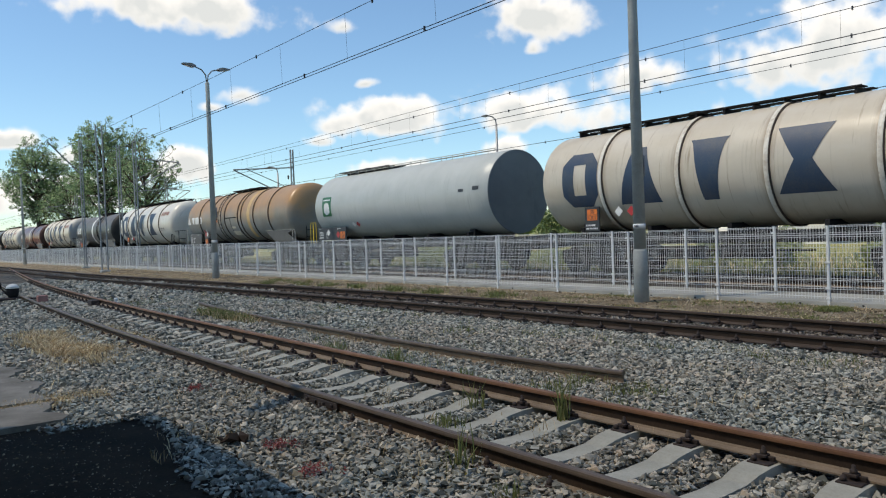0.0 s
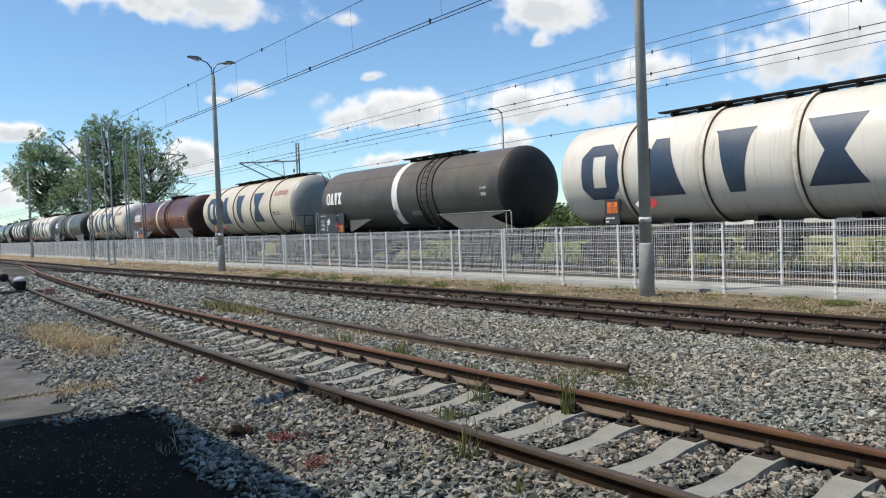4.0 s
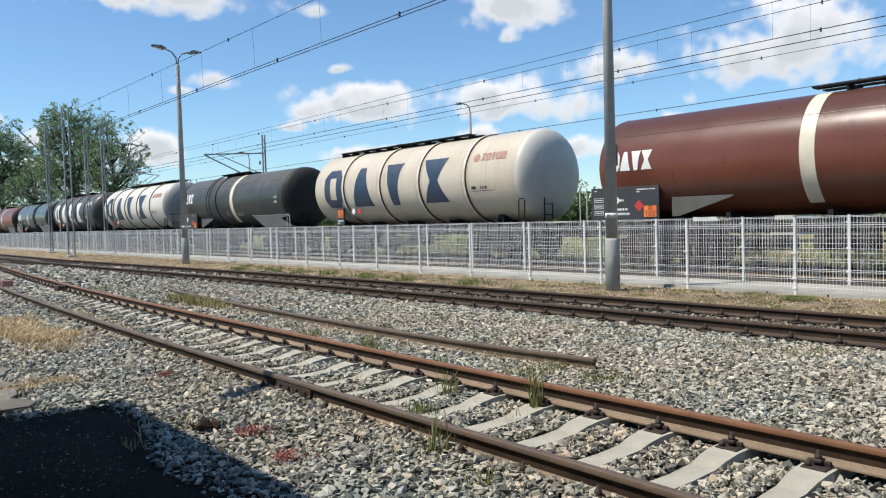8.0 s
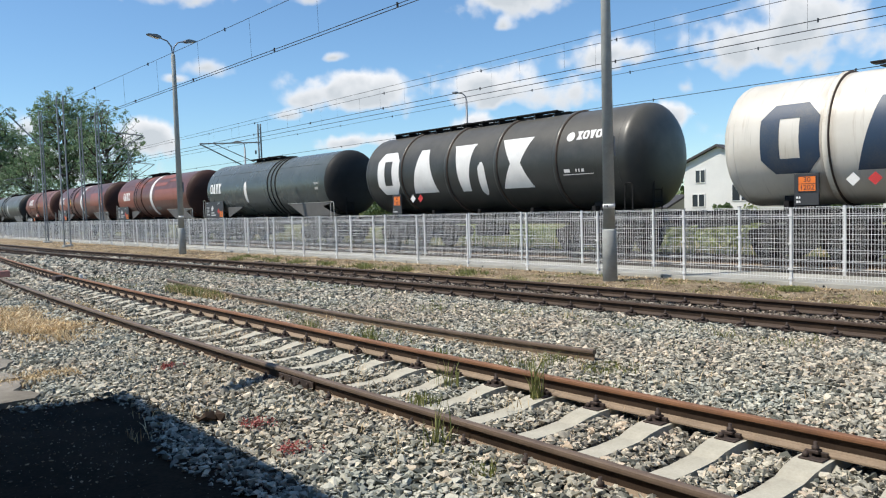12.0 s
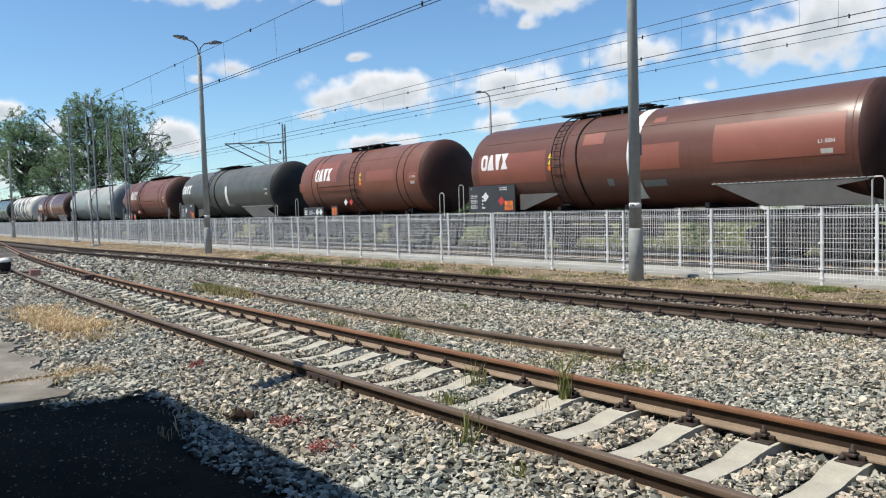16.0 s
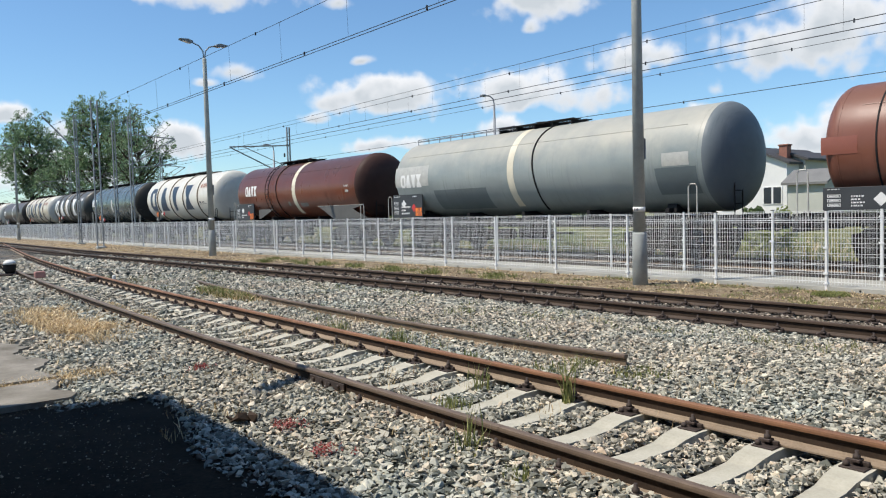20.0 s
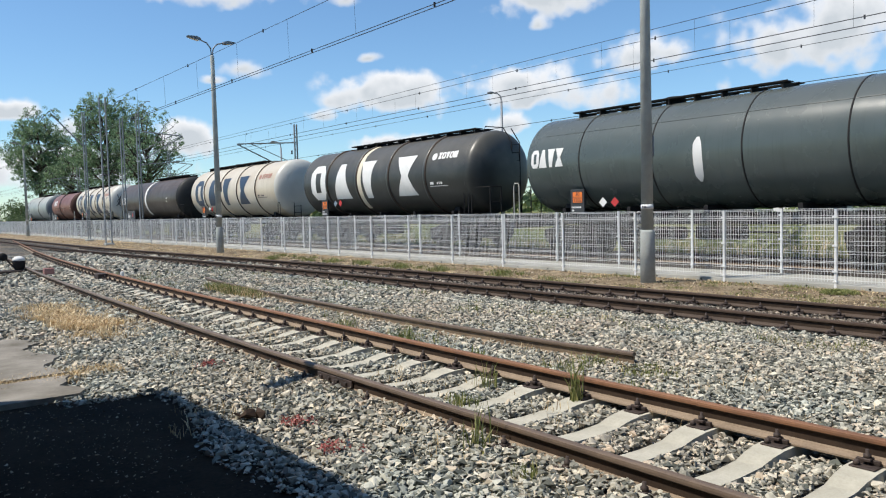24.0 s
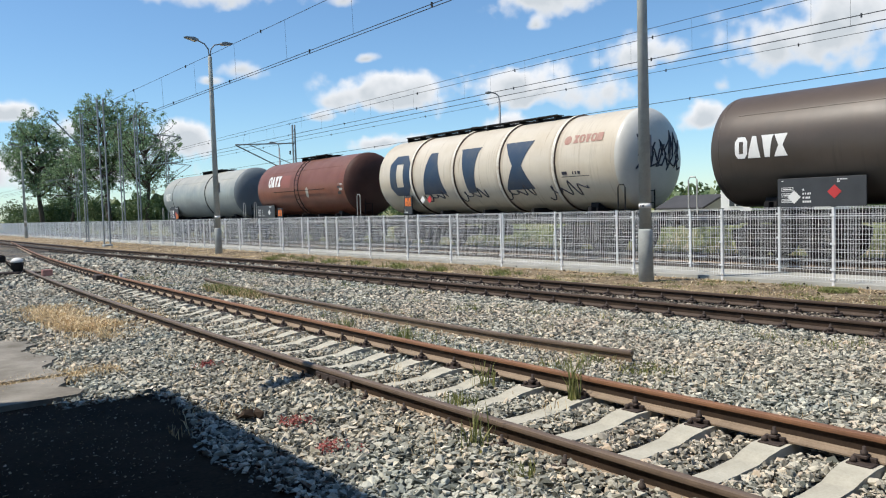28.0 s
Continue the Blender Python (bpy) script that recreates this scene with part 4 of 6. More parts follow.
# ---- unseen building behind the camera, added so that its shade falls on the yard ----
def building():
    t = thing("shade_building", "unseen brick building added to cast shade on the yard", "building", kind="structure")
    for nm, b in (("wall_east", (-1.5, -1.2, -24, 9.15)), ("wall_west", (-9.3, -9.0, -24, 9.15)), ("wall_north", (-9.0, -1.5, 8.85, 9.15)), ("wall_south", (-9.0, -1.5, -24, -23.7))):
        bm = bmesh.new()
        box(bm, *b, -0.3, 5.9)
        part(nm, bm, M_BRICK, t)
    bm = bmesh.new()
    prism(bm, [(-9.7, 5.86), (-1.09, 5.86), (-1.09, 6.0), (-5.1, 7.6), (-9.7, 6.0)], "y", -24.3, 9.24)
    part("roof", bm, M_ROOFDARK, t)
    # added flat sheet that keeps skylight off the shaded ground
    bm = bmesh.new()
    box(bm, -1.2, 0.2, -24.0, 8.3, 3.3, 3.45)
    part("sky_blocker", bm, M_ROOFDARK, t, "unseen dark sheet along the wall, added to block skylight")
    # unseen block on an arm, added only for its outline in the shadow
    bm = bmesh.new()
    tube(bm, [(-1.1, 8.5, 5.9), (-0.2, 8.52, 5.95)], 0.03, 8)
    box(bm, -0.35, 0.36, 8.42, 8.62, 5.9, 6.0, 0.02)
    part("shadow_block", bm, M_LAMP, t, "unseen block on an arm, added to shape the shadow's edge")


building()

# ---- trees, bushes, houses and clouds ----
def leaf_cloud(centres, radii, per, size, seed, flat=0.75):
    """Small leaf blades round many twig ends."""
    rng = np.random.default_rng(seed)
    n = len(centres) * per
    c = np.repeat(np.asarray(centres), per, 0)
    r = np.repeat(np.asarray(radii), per)
    d = rng.normal(size=(n, 3))
    d /= np.linalg.norm(d, axis=1)[:, None]
    p = c + d * (r * rng.uniform(0.25, 1.0, n) ** 0.6)[:, None] * (1, 1, flat)
    a = rng.normal(size=(n, 3))
    a /= np.linalg.norm(a, axis=1)[:, None]
    b = np.cross(a, rng.normal(size=(n, 3)))
    b /= np.linalg.norm(b, axis=1)[:, None]
    s = (size * rng.uniform(0.6, 1.4, n))[:, None]
    V = np.stack((p - a * s, p + b * s * 0.55, p + a * s, p - b * s * 0.55), 1).reshape(-1, 3)
    return V, np.arange(n * 4).reshape(-1, 4)


def crown_points(rng, n, h, spread, inner, outer, phase):
    """Places inside a tall uneven crown, with hollows left between its boughs."""
    out = np.zeros((0, 3))
    while len(out) < n:
        d = rng.normal(size=(n * 2, 3))
        d /= np.linalg.norm(d, axis=1)[:, None]
        az = np.arctan2(d[:, 1], d[:, 0])
        swell = 0.86 + 0.13 * np.sin(3 * az + phase) + 0.10 * np.sin(5.3 * d[:, 2] + 2 * az + phase * 2)
        r = rng.uniform(inner, outer, len(d)) ** 0.6 * swell
        p = d * r[:, None] * (spread, spread, 0.40 * h) + (0, 0, 0.60 * h)
        p[:, :2] *= np.where(p[:, 2] < 0.4 * h, 0.8, 1.0)[:, None]
        gap_shade = np.sin(p[:, 0] * 1.25 + phase) * np.sin(p[:, 1] * 1.1 + phase) + np.sin(p[:, 2] * 1.35 + phase * 3 + p[:, 0] * 0.4)
        out = np.concatenate((out, p[(gap_shade > -0.95) & (p[:, 2] > 0.16 * h)]))
    return out[:n]


def tree(x, y, h, spread, seed, label, twigs=760, per=16, leaf=0.13):
    """Trunk, rising limbs, boughs and twigs that end in sprays of young leaves."""
    rng = np.random.default_rng(seed)
    t = thing("tree", label, "tree", pose(x, y, -0.4), "trees beyond the railway")
    stem = [Vector((0.25 * math.sin(k * 1.3 + seed), 0.2 * math.sin(k * 1.7), h * 0.82 * k / 8)) for k in range(9)]
    bm = bmesh.new()
    tube(bm, stem, h * 0.021, 9, h * 0.004)
    part("trunk", bm, M_BARK, t)
    boughs, spray = bmesh.new(), bmesh.new()
    inner = [np.array(p) for p in stem[2:]]
    ends = crown_points(rng, 13, h, spread, 0.25, 0.6, seed)
    for e in ends:
        root = Vector((0, 0, max(h * 0.14, min(e[2] - math.hypot(e[0], e[1]) * 1.15, h * 0.6))))
        mid = root.lerp(Vector(e), 0.5) + Vector((e[0], e[1], 0)) * 0.12
        line = [root, root.lerp(mid, 0.55), mid, mid.lerp(Vector(e), 0.6), Vector(e)]
        bm = bmesh.new()
        tube(bm, line, h * 0.0105, 6, h * 0.0042)
        part("limb", bm, M_BARK, t)
        inner += [np.array(line[k].lerp(line[k + 1], u)) for k in range(1, 4) for u in (0, 0.5)] + [e]
    inner = np.array(inner)
    outer = []
    for e in crown_points(rng, 120, h, spread, 0.35, 0.9, seed):
        d = np.linalg.norm(inner - e, axis=1) + np.maximum(0, inner[:, 2] - e[2]) * 1.5
        a, b = Vector(inner[d.argmin()]), Vector(e)
        mid = a.lerp(b, 0.5) + Vector(rng.normal(0, 0.22, 3))
        tube(boughs, [a, mid, b], h * 0.0034, 4, h * 0.0016, caps=False)
        outer += [np.array(a.lerp(mid, 0.6)), np.array(mid), np.array(mid.lerp(b, 0.5)), e]
    outer = np.array(outer)
    tips = crown_points(rng, twigs, h, spread, 0.25, 1.0, seed)
    for e in tips:
        a = outer[np.linalg.norm(outer - e, axis=1).argmin()]
        tube(spray, [a, (a + e) / 2 + rng.normal(0, 0.1, 3), e], h * 0.0013, 3, h * 0.0006, caps=False)
    tagged(part("boughs", boughs, M_BARK, t), "forked dark boughs", kind="stuff")
    tagged(part("twigs", spray, M_BARK, t), "fine bare twigs", kind="stuff")
    V, F = leaf_cloud(tips, rng.uniform(0.25, 0.75, len(tips)), per, leaf, seed)
    part("crown", raw_mesh("crown", V, F, M_LEAF), None, t, "loose green crown with gaps of sky")
    return t


tree(26.9, 152.0, 22.8, 6.9, 1, "broad green tree in young leaf behind the railway", 1350, 26)
tree(33.0, 130.0, 23.4, 7.6, 2, "tall green tree in young leaf behind the railway", 1350, 26)
tree(35.6, 118.0, 19.5, 6.2, 3, "tall open-crowned green tree behind the railway", 700, 16)
tree(29.6, 140.5, 14.6, 5.2, 5, "smaller green tree between two taller ones", 620, 18)


def bush(x, y, h, w, seed, label="dense green bush in the meadow", z=-0.4, leaf=0.11, material=M_HEDGE, per=26):
    rng = random.Random(seed)
    t = thing("bush", label, "bush", pose(x, y, z), "bushes beyond the railway")
    limbs, ends = bmesh.new(), []
    for k in range(14):
        a = rng.uniform(0, 6.28)
        p = Vector((math.cos(a) * w * rng.uniform(0.1, 0.8), math.sin(a) * w * rng.uniform(0.1, 0.8), h * rng.uniform(0.35, 0.92)))
        tube(limbs, [(0, 0, 0), p * 0.5 + Vector((0, 0, h * 0.08)), p], 0.05, 4, 0.012)
        for _ in range(6):
            ends.append(p + Vector((rng.gauss(0, 1) * w * 0.25, rng.gauss(0, 1) * w * 0.25, rng.gauss(-0.1, 1) * h * 0.16)))
    part("branchwork", limbs, M_BARK, t)
    V, F = leaf_cloud([e if e.z > 0.15 else Vector((e.x, e.y, 0.15)) for e in ends], [w * 0.28] * len(ends), per, leaf + 0.02 * h, seed)
    part("leaves", raw_mesh("leaves", V, F, material), None, t)


for k, (x, y, h, w) in enumerate(((52, 21.1, 3.5, 1.1), (53, 44.5, 3.4, 1.8), (60, 47.5, 3.8, 2.4), (53, 19.6, 2.2, 1.2), (57, 31.2, 1.4, 0.8), (72, 62, 4.2, 3.6), (46, 56, 2.6, 2.0), (62, 84, 4.6, 4.0), (50, 100, 4.2, 3.6), (42, 120, 4.0, 3.6), (36, 140, 3.8, 3.4), (30, 165, 4.5, 4.0), (28, 185, 5, 4.4), (80, 75, 4.5, 3.5))):
    bush(x, y, h, w, 40 + k)
for k, (x, y, h, w) in enumerate(((25.2, 13.5, 1.35, 1.25), (26.1, 15.8, 1.15, 0.9), (25.0, 9.6, 0.9, 0.9), (26.0, 19.5, 0.85, 1.2), (25.6, 23.5, 0.8, 1.4), (26.5, 28.5, 0.9, 1.5), (27.0, 35.0, 1.0, 1.6), (27.5, 43.0, 1.0, 1.8))):
    bush(x, y, h, w, 80 + k, "low light-green shrub in the meadow grass", -0.44, 0.05, M_SHRUB, 60)
for k, (x, y, h, w) in enumerate(((25.3, 206.1, 3.6, 2.8), (25.5, 172.4, 2.6, 2.2), (28.3, 157.4, 3.2, 2.7), (30.0, 154.2, 5.2, 3.7), (34.0, 157.1, 5.8, 4.4), (31.9, 133.9, 4.6, 2.9), (33.3, 131.7, 2.6, 1.7), (35.2, 131.5, 3.6, 2.7), (34.6, 119.1, 4.4, 2.9), (37.8, 119.3, 2.8, 2.3), (40.7, 120.4, 5.0, 3.2), (42.7, 119.8, 3.4, 2.2))):
    bush(x, y, h, w, 120 + k, "dark-green undergrowth at the feet of the trees", -0.4, 0.06, M_HEDGE, 44)


def far_woods():
    """The dark line of woods on the horizon."""
    rng = random.Random(9)
    ends, radii = [], []
    for k in range(420):
        a = rng.uniform(0.0, 1.42)
        d = rng.uniform(230, 330)
        ends.append((math.cos(a) * d, math.sin(a) * d, rng.uniform(0.5, 6.0)))
        radii.append(rng.uniform(3.0, 5.5))
    V, F = leaf_cloud(ends, radii, 26, 1.3, 9)
    tagged(new("far_woods", raw_mesh("far_woods", V, F, M_HEDGE)), "dark green line of distant woods", "woods", kind="stuff")


far_woods()


def gable_house(x0, x1, y0, y1, eave, ridge, wall, roof, label, along="y", windows=(), chimney=None):
    t = thing("house", label, "house", group="houses beyond the railway")
    bm = bmesh.new()
    box(bm, x0, x1, y0, y1, -0.5, eave)
    part("wall", bm, wall, t)
    o = 0.35
    bm = bmesh.new()
    if along == "y":
        xm = (x0 + x1) / 2
        prism(bm, [(x0, eave), (x1, eave), (xm, ridge)], "y", y0, y1)
        part("gable", bm, wall, t)
        bm = bmesh.new()
        prism(bm, [(x0 - o, eave - 0.1), (xm, ridge + 0.02), (x1 + o, eave - 0.1), (x1 + o, eave + 0.08), (xm, ridge + 0.22), (x0 - o, eave + 0.08)], "y", y0 - o, y1 + o)
    else:
        ym = (y0 + y1) / 2
        prism(bm, [(y0, eave), (y1, eave), (ym, ridge)], "x", x0, x1)
        part("gable", bm, wall, t)
        bm = bmesh.new()
        prism(bm, [(y0 - o, eave - 0.1), (ym, ridge + 0.02), (y1 + o, eave - 0.1), (y1 + o, eave + 0.08), (ym, ridge + 0.22), (y0 - o, eave + 0.08)], "x", x0 - o, x1 + o)
    part("roof", bm, roof, t)
    for wy, wz, ww, wh in windows:
        bm = bmesh.new()
        box(bm, x0 - 0.06, x0 + 0.02, wy - ww / 2, wy + ww / 2, wz, wz + wh, 0.01)
        fr = part("window", bm, M_WHITE, t)
        bm = bmesh.new()
        for s in (-1, 1):
            box(bm, x0 - 0.07, x0 - 0.05, wy + s * ww * 0.24 - ww * 0.19, wy + s * ww * 0.24 + ww * 0.19, wz + 0.08, wz + wh - 0.08)
        part("pane", bm, M_GLASS, fr)
    if chimney:
        cx, cy, cz, ch = chimney
        bm = bmesh.new()
        box(bm, cx - 0.35, cx + 0.35, cy - 0.35, cy + 0.35, cz, cz + ch, 0.02)
        box(bm, cx - 0.42, cx + 0.42, cy - 0.42, cy + 0.42, cz + ch, cz + ch + 0.12, 0.02)
        part("chimney", bm, M_BRICK, t)


gable_house(60, 70, 30.2, 36.7, 4.7, 6.05, M_PLASTER, M_ROOFDARK, "white plastered house with a dark gable roof", "x", ((35.1, 3.0, 1.0, 1.2), (35.3, 0.9, 1.3, 1.2), (31.4, 1.35, 1.7, 1.5)), None)
gable_house(62, 68, 29.6, 33.2, 5.0, 5.6, M_GREYWALL, M_ROOFDARK, "grey house behind with a flat dark roof and brick chimney", "x", (), (61.5, 31.1, 4.0, 2.2))
gable_house(56.5, 60, 25.6, 28.4, 2.9, 3.8, M_GREYWALL, M_ROOF, "low grey-green outbuilding with a pale sheet roof", "y")
gable_house(60, 66, 38.6, 43.0, 0.9, 1.9, M_GREYWALL, M_ROOFDARK, "low house with a dark tiled roof", "y")
gable_house(92, 102, 30, 36, 1.6, 3.2, M_PLASTER, M_ROOFRED, "distant house with a red tiled roof", "y", ((31, 0.8, 1.2, 1.2),))


def cloud(px_az, el, w, h, k):
    """One cloud of the backdrop: azimuth from the y axis towards x and elevation, in degrees; width and height in metres."""
    d, a, e = 3000.0, radians(px_az), radians(el)
    p = Vector((math.sin(a) * math.cos(e), math.cos(a) * math.cos(e), math.sin(e))) * d
    bm = bmesh.new()
    vs = [bm.verts.new((sx * w / 2, sy * h / 2, 0)) for sx, sy in ((-1, -1), (1, -1), (1, 1), (-1, 1))]
    bm.faces.new(vs)
    ob = solid("cloud_backdrop", bm, M_CLOUD if w > 340 else M_WISP, "white fair-weather cloud in a blue sky", "cloud", "clouds", "structure")
    ob.matrix_world = look(p, (0, 0, 1.5)) @ pose(0, 0, 0, 0, 180, 0)
    return ob


CLOUDS = [
    (20.1, 16.6, 1285, 333),
    (31.2, 15.5, 217, 115),
    (23.3, 10.5, 308, 161),
    (21.5, 9.7, 144, 68),
    (33.0, 11.5, 152, 85),
    (34.0, 8.8, 703, 261),
    (12.8, 3.9, 980, 250),
    (5.5, 3.2, 560, 170),
    (29.2, 7.3, 225, 107),
    (34.2, 5.2, 427, 116),
    (19.3, 5.5, 364, 246),
    (8.5, 7.2, 351, 123),
    (11.9, 6.2, 240, 204),
    (46.6, 15.9, 634, 420),
    (45.7, 13.4, 163, 115),
    (53.2, 10.9, 459, 246),
    (45.7, 8.7, 886, 290),
    (43.6, 6.2, 368, 144),
    (65.9, 11.6, 1010, 590),
    (66.9, 4.4, 810, 333),
    (57.6, 6.0, 351, 203),
    (50.5, 5.0, 378, 174),
]
for k, c in enumerate(CLOUDS):
    cloud(*c, k)


def veil_vapour():
    """A sheet of thin cloud, densest in the middle, that lets part of the sunlight through."""
    n = Nodes("thin_cloud")
    s = n.split(n.coords("Generated"))
    rad = n.math("SQRT", n.math("ADD", *(n.math("POWER", n.math("MULTIPLY", n.math("SUBTRACT", s[k], 0.5), 2.0), 2.0) for k in (0, 1))))
    k = n.t.nodes.new("ShaderNodeMapRange")
    k.interpolation_type = "SMOOTHSTEP"
    for nm, v in (("From Min", 1.0), ("From Max", 0.933), ("To Min", 0.0), ("To Max", 0.77)):
        k.inputs[nm].default_value = v
    n.link(rad, k.inputs["Value"])
    tl, tr, ms = (n.t.nodes.new("ShaderNode" + q) for q in ("BsdfTranslucent", "BsdfTransparent", "MixShader"))
    tl.inputs["Color"].default_value = (0.8, 0.82, 0.84, 1)
    n.link(k.outputs["Result"], ms.inputs[0])
    n.link(tr.outputs[0], ms.inputs[1])
    n.link(tl.outputs[0], ms.inputs[2])
    n.link(ms.outputs[0], n.t.nodes["Material Output"].inputs["Surface"])
    return n.m


def drifting_cloud():
    """The cloud that is just leaving the sun as the clip begins."""
    bm = bmesh.new()
    bm.faces.new([bm.verts.new((600 * math.cos(a), 600 * math.sin(a), 0)) for a in (2 * math.pi * k / 48 for k in range(48))])
    return solid("drifting_cloud", bm, veil_vapour(), "thin white cloud drifting off the sun", "cloud", "clouds", "structure")


DRIFTING_CLOUD = drifting_cloud()

# ---- the train ----
def strips(bm, R, zc, half, q0, q1, z0, z1, shape, lift=0.006, n=18, index=0):
    """A flat painted shape laid on the side of a tank. q: metres from the rear end; z: heights; shape gives spans at a height from 0 to 1."""
    R2 = R + lift
    a0, a1 = (math.asin(max(-1, min(1, (z - zc) / R))) for z in (z0, z1))

    def at(u, v):
        a = a0 + (a1 - a0) * v
        return (-R2 * math.cos(a), half - (q0 + (q1 - q0) * u), zc + R2 * math.sin(a))

    for k in range(n):
        va, vb = k / n, (k + 1) / n
        A, B = shape(va + 1e-4), shape(vb - 1e-4)
        if len(A) != len(B):
            A = B = shape((va + vb) / 2)
        for (ua, ub), (uc, ud) in zip(A, B):
            f = bm.faces.new([bm.verts.new(p) for p in (at(ua, va), at(ub, va), at(ud, vb), at(uc, vb))])
            f.material_index, f.smooth = index, True
    bmesh.ops.remove_doubles(bm, verts=bm.verts, dist=0.0005)


def s_rect(v):
    return [(0.0, 1.0)]


def s_ring(v):
    """Octagonal ring."""
    e = max(0.0, 0.22 - v, v - 0.78)
    if 0.24 < v < 0.76:
        return [(0.0, 0.33), (0.67, 1.0)]
    return [(e, 1 - e)]


def s_tent(v):
    """Tall trapezium, narrow at the top."""
    e = 0.34 * v
    return [(e, 1 - e)]


def s_wedge(v):
    """A flared funnel on its narrow end."""
    e = 0.31 * (1 - v) ** 0.55
    return [(e, 1 - e)]


def s_waist(v):
    """Hourglass."""
    e = 0.34 * (1 - abs(2 * v - 1))
    return [(e, 1 - e)]


def s_diamond(v):
    e = abs(v - 0.5)
    return [(e, 1 - e)]


def s_triangle(v):
    return [(v * 0.5, 1 - v * 0.5)]


def s_blot(v):
    """A ragged pale blot."""
    e = 0.5 - math.sqrt(max(0.0, 0.25 - (v - 0.5) ** 2)) + 0.07 * math.sin(v * 19)
    return [(max(0.02, e * 0.7), 1 - max(0.02, e + 0.05 * math.sin(v * 31)))]


def s_stroke(v):
    """A broad brush stroke, narrow at both ends, with a crack."""
    e = max(0.0, 0.14 - v, v - 0.86) * 2.6
    return [] if 0.5 < v < 0.52 else [(e, 0.8 - e * 0.5 + 0.2 * math.sin(v * 3))]


def s_disc(v):
    e = 0.5 - math.sqrt(max(0.0, 0.25 - (v - 0.5) ** 2))
    return [(e, 1 - e)]


BIG = (s_ring, s_tent, s_wedge, s_waist)


def wheel_mesh():
    bm = bmesh.new()
    turned(bm, [(-0.06, 0.10), (-0.05, 0.38), (-0.065, 0.40), (-0.065, 0.46), (0.055, 0.455), (0.06, 0.49), (0.085, 0.485), (0.085, 0.40), (0.05, 0.38), (0.06, 0.10)], "x", 24)
    return finish(bm, "wheel", M_BOGIE)


def axle_mesh():
    bm = bmesh.new()
    tube(bm, [(-1.0, 0, 0), (1.0, 0, 0)], 0.085, 10)
    return finish(bm, "axle", M_BOGIE)


def side_frame_mesh():
    """Cast side frame with two axle boxes and springs."""
    bm = bmesh.new()
    prism(bm, [(-1.3, 0.50), (-1.1, 0.62), (-0.55, 0.56), (-0.36, 0.34), (0.36, 0.34), (0.55, 0.56), (1.1, 0.62), (1.3, 0.50), (1.3, 0.76), (0.6, 0.92), (-0.6, 0.92), (-1.3, 0.76)], "x", -0.07, 0.07)
    for y in (-0.9, 0.9):
        box(bm, -0.17, 0.10, y - 0.16, y + 0.16, 0.32, 0.60, 0.03)
        turned(bm, [(-0.21, 0.10), (-0.17, 0.12)], "x", 12, centre=(0, y, 0.46))
        for s in (-0.26, 0.26):
            turned(bm, [(0.36, 0.07), (0.66, 0.07)], "z", 10, centre=(-0.03, y + s, 0))
    box(bm, -0.10, 0.06, -0.28, 0.28, 0.30, 0.62, 0.02)
    return finish(bm, "side_frame", M_BOGIE)


def bolster_mesh():
    bm = bmesh.new()
    box(bm, -1.0, 1.0, -0.2, 0.2, 0.55, 0.92, 0.02)
    for y in (-1.18, 1.18):
        box(bm, -1.0, 1.0, y - 0.06, y + 0.06, 0.55, 0.72)
    for y in (-0.42, 0.42):
        box(bm, -0.85, -0.65, y - 0.05, y + 0.05, 0.3, 0.62)
        box(bm, 0.65, 0.85, y - 0.05, y + 0.05, 0.3, 0.62)
    return finish(bm, "bolster", M_BOGIE)


WHEEL, AXLE, SIDEFRAME, BOLSTER = wheel_mesh(), axle_mesh(), side_frame_mesh(), bolster_mesh()


def bogie(parent, y):
    b = new("bogie")
    b.parent = parent
    b.location = (0, y, 0)
    for nm, me, at in [("bolster", BOLSTER, (0, 0, 0)), ("side_frame", SIDEFRAME, (-1.0, 0, 0)), ("side_frame", SIDEFRAME, (1.0, 0, 0))]:
        ob = part(nm, me, None, b)
        ob.location = at
        if at[0] > 0:
            ob.rotation_euler = (0, 0, math.pi)
    for dy in (-0.9, 0.9):
        ob = part("axle", AXLE, None, b)
        ob.location = (0, dy, 0.46)
        for s in (-1, 1):
            ob = part("wheel", WHEEL, None, b)
            ob.location = (s * 0.7535, dy, 0.46)
            ob.rotation_euler = (0, 0, 0 if s < 0 else math.pi)


def buffer_mesh():
    bm = bmesh.new()
    turned(bm, [(0.0, 0.16), (0.02, 0.12), (0.30, 0.115), (0.32, 0.085), (0.55, 0.085), (0.56, 0.22), (0.60, 0.23)], "y", 16)
    return finish(bm, "buffer", M_BLACK)


def coupling_mesh():
    bm = bmesh.new()
    tube(bm, [(0, 0, 1.02), (0, 0.5, 0.96), (0, 0.95, 0.93)], 0.045, 6)
    box(bm, -0.07, 0.07, 0.4, 0.62, 0.86, 1.02, 0.02)
    return finish(bm, "coupling", M_BLACK)


BUFFER, COUPLING = buffer_mesh(), coupling_mesh()
TEXT_30, TEXT_1202, TEXT_LADEN = (writing(s, z, m) for s, z, m in (("30", 0.17, M_INK), ("1202", 0.17, M_INK), ("L1.5BN", 0.13, M_WHITE)))


def side_text(me, parent, x, y, z, name="lettering"):
    ob = part(name, me, None, parent)
    ob.matrix_local = Matrix.Translation((x, y, z)) @ Euler((math.pi / 2, 0, -math.pi / 2)).to_matrix().to_4x4()
    return ob


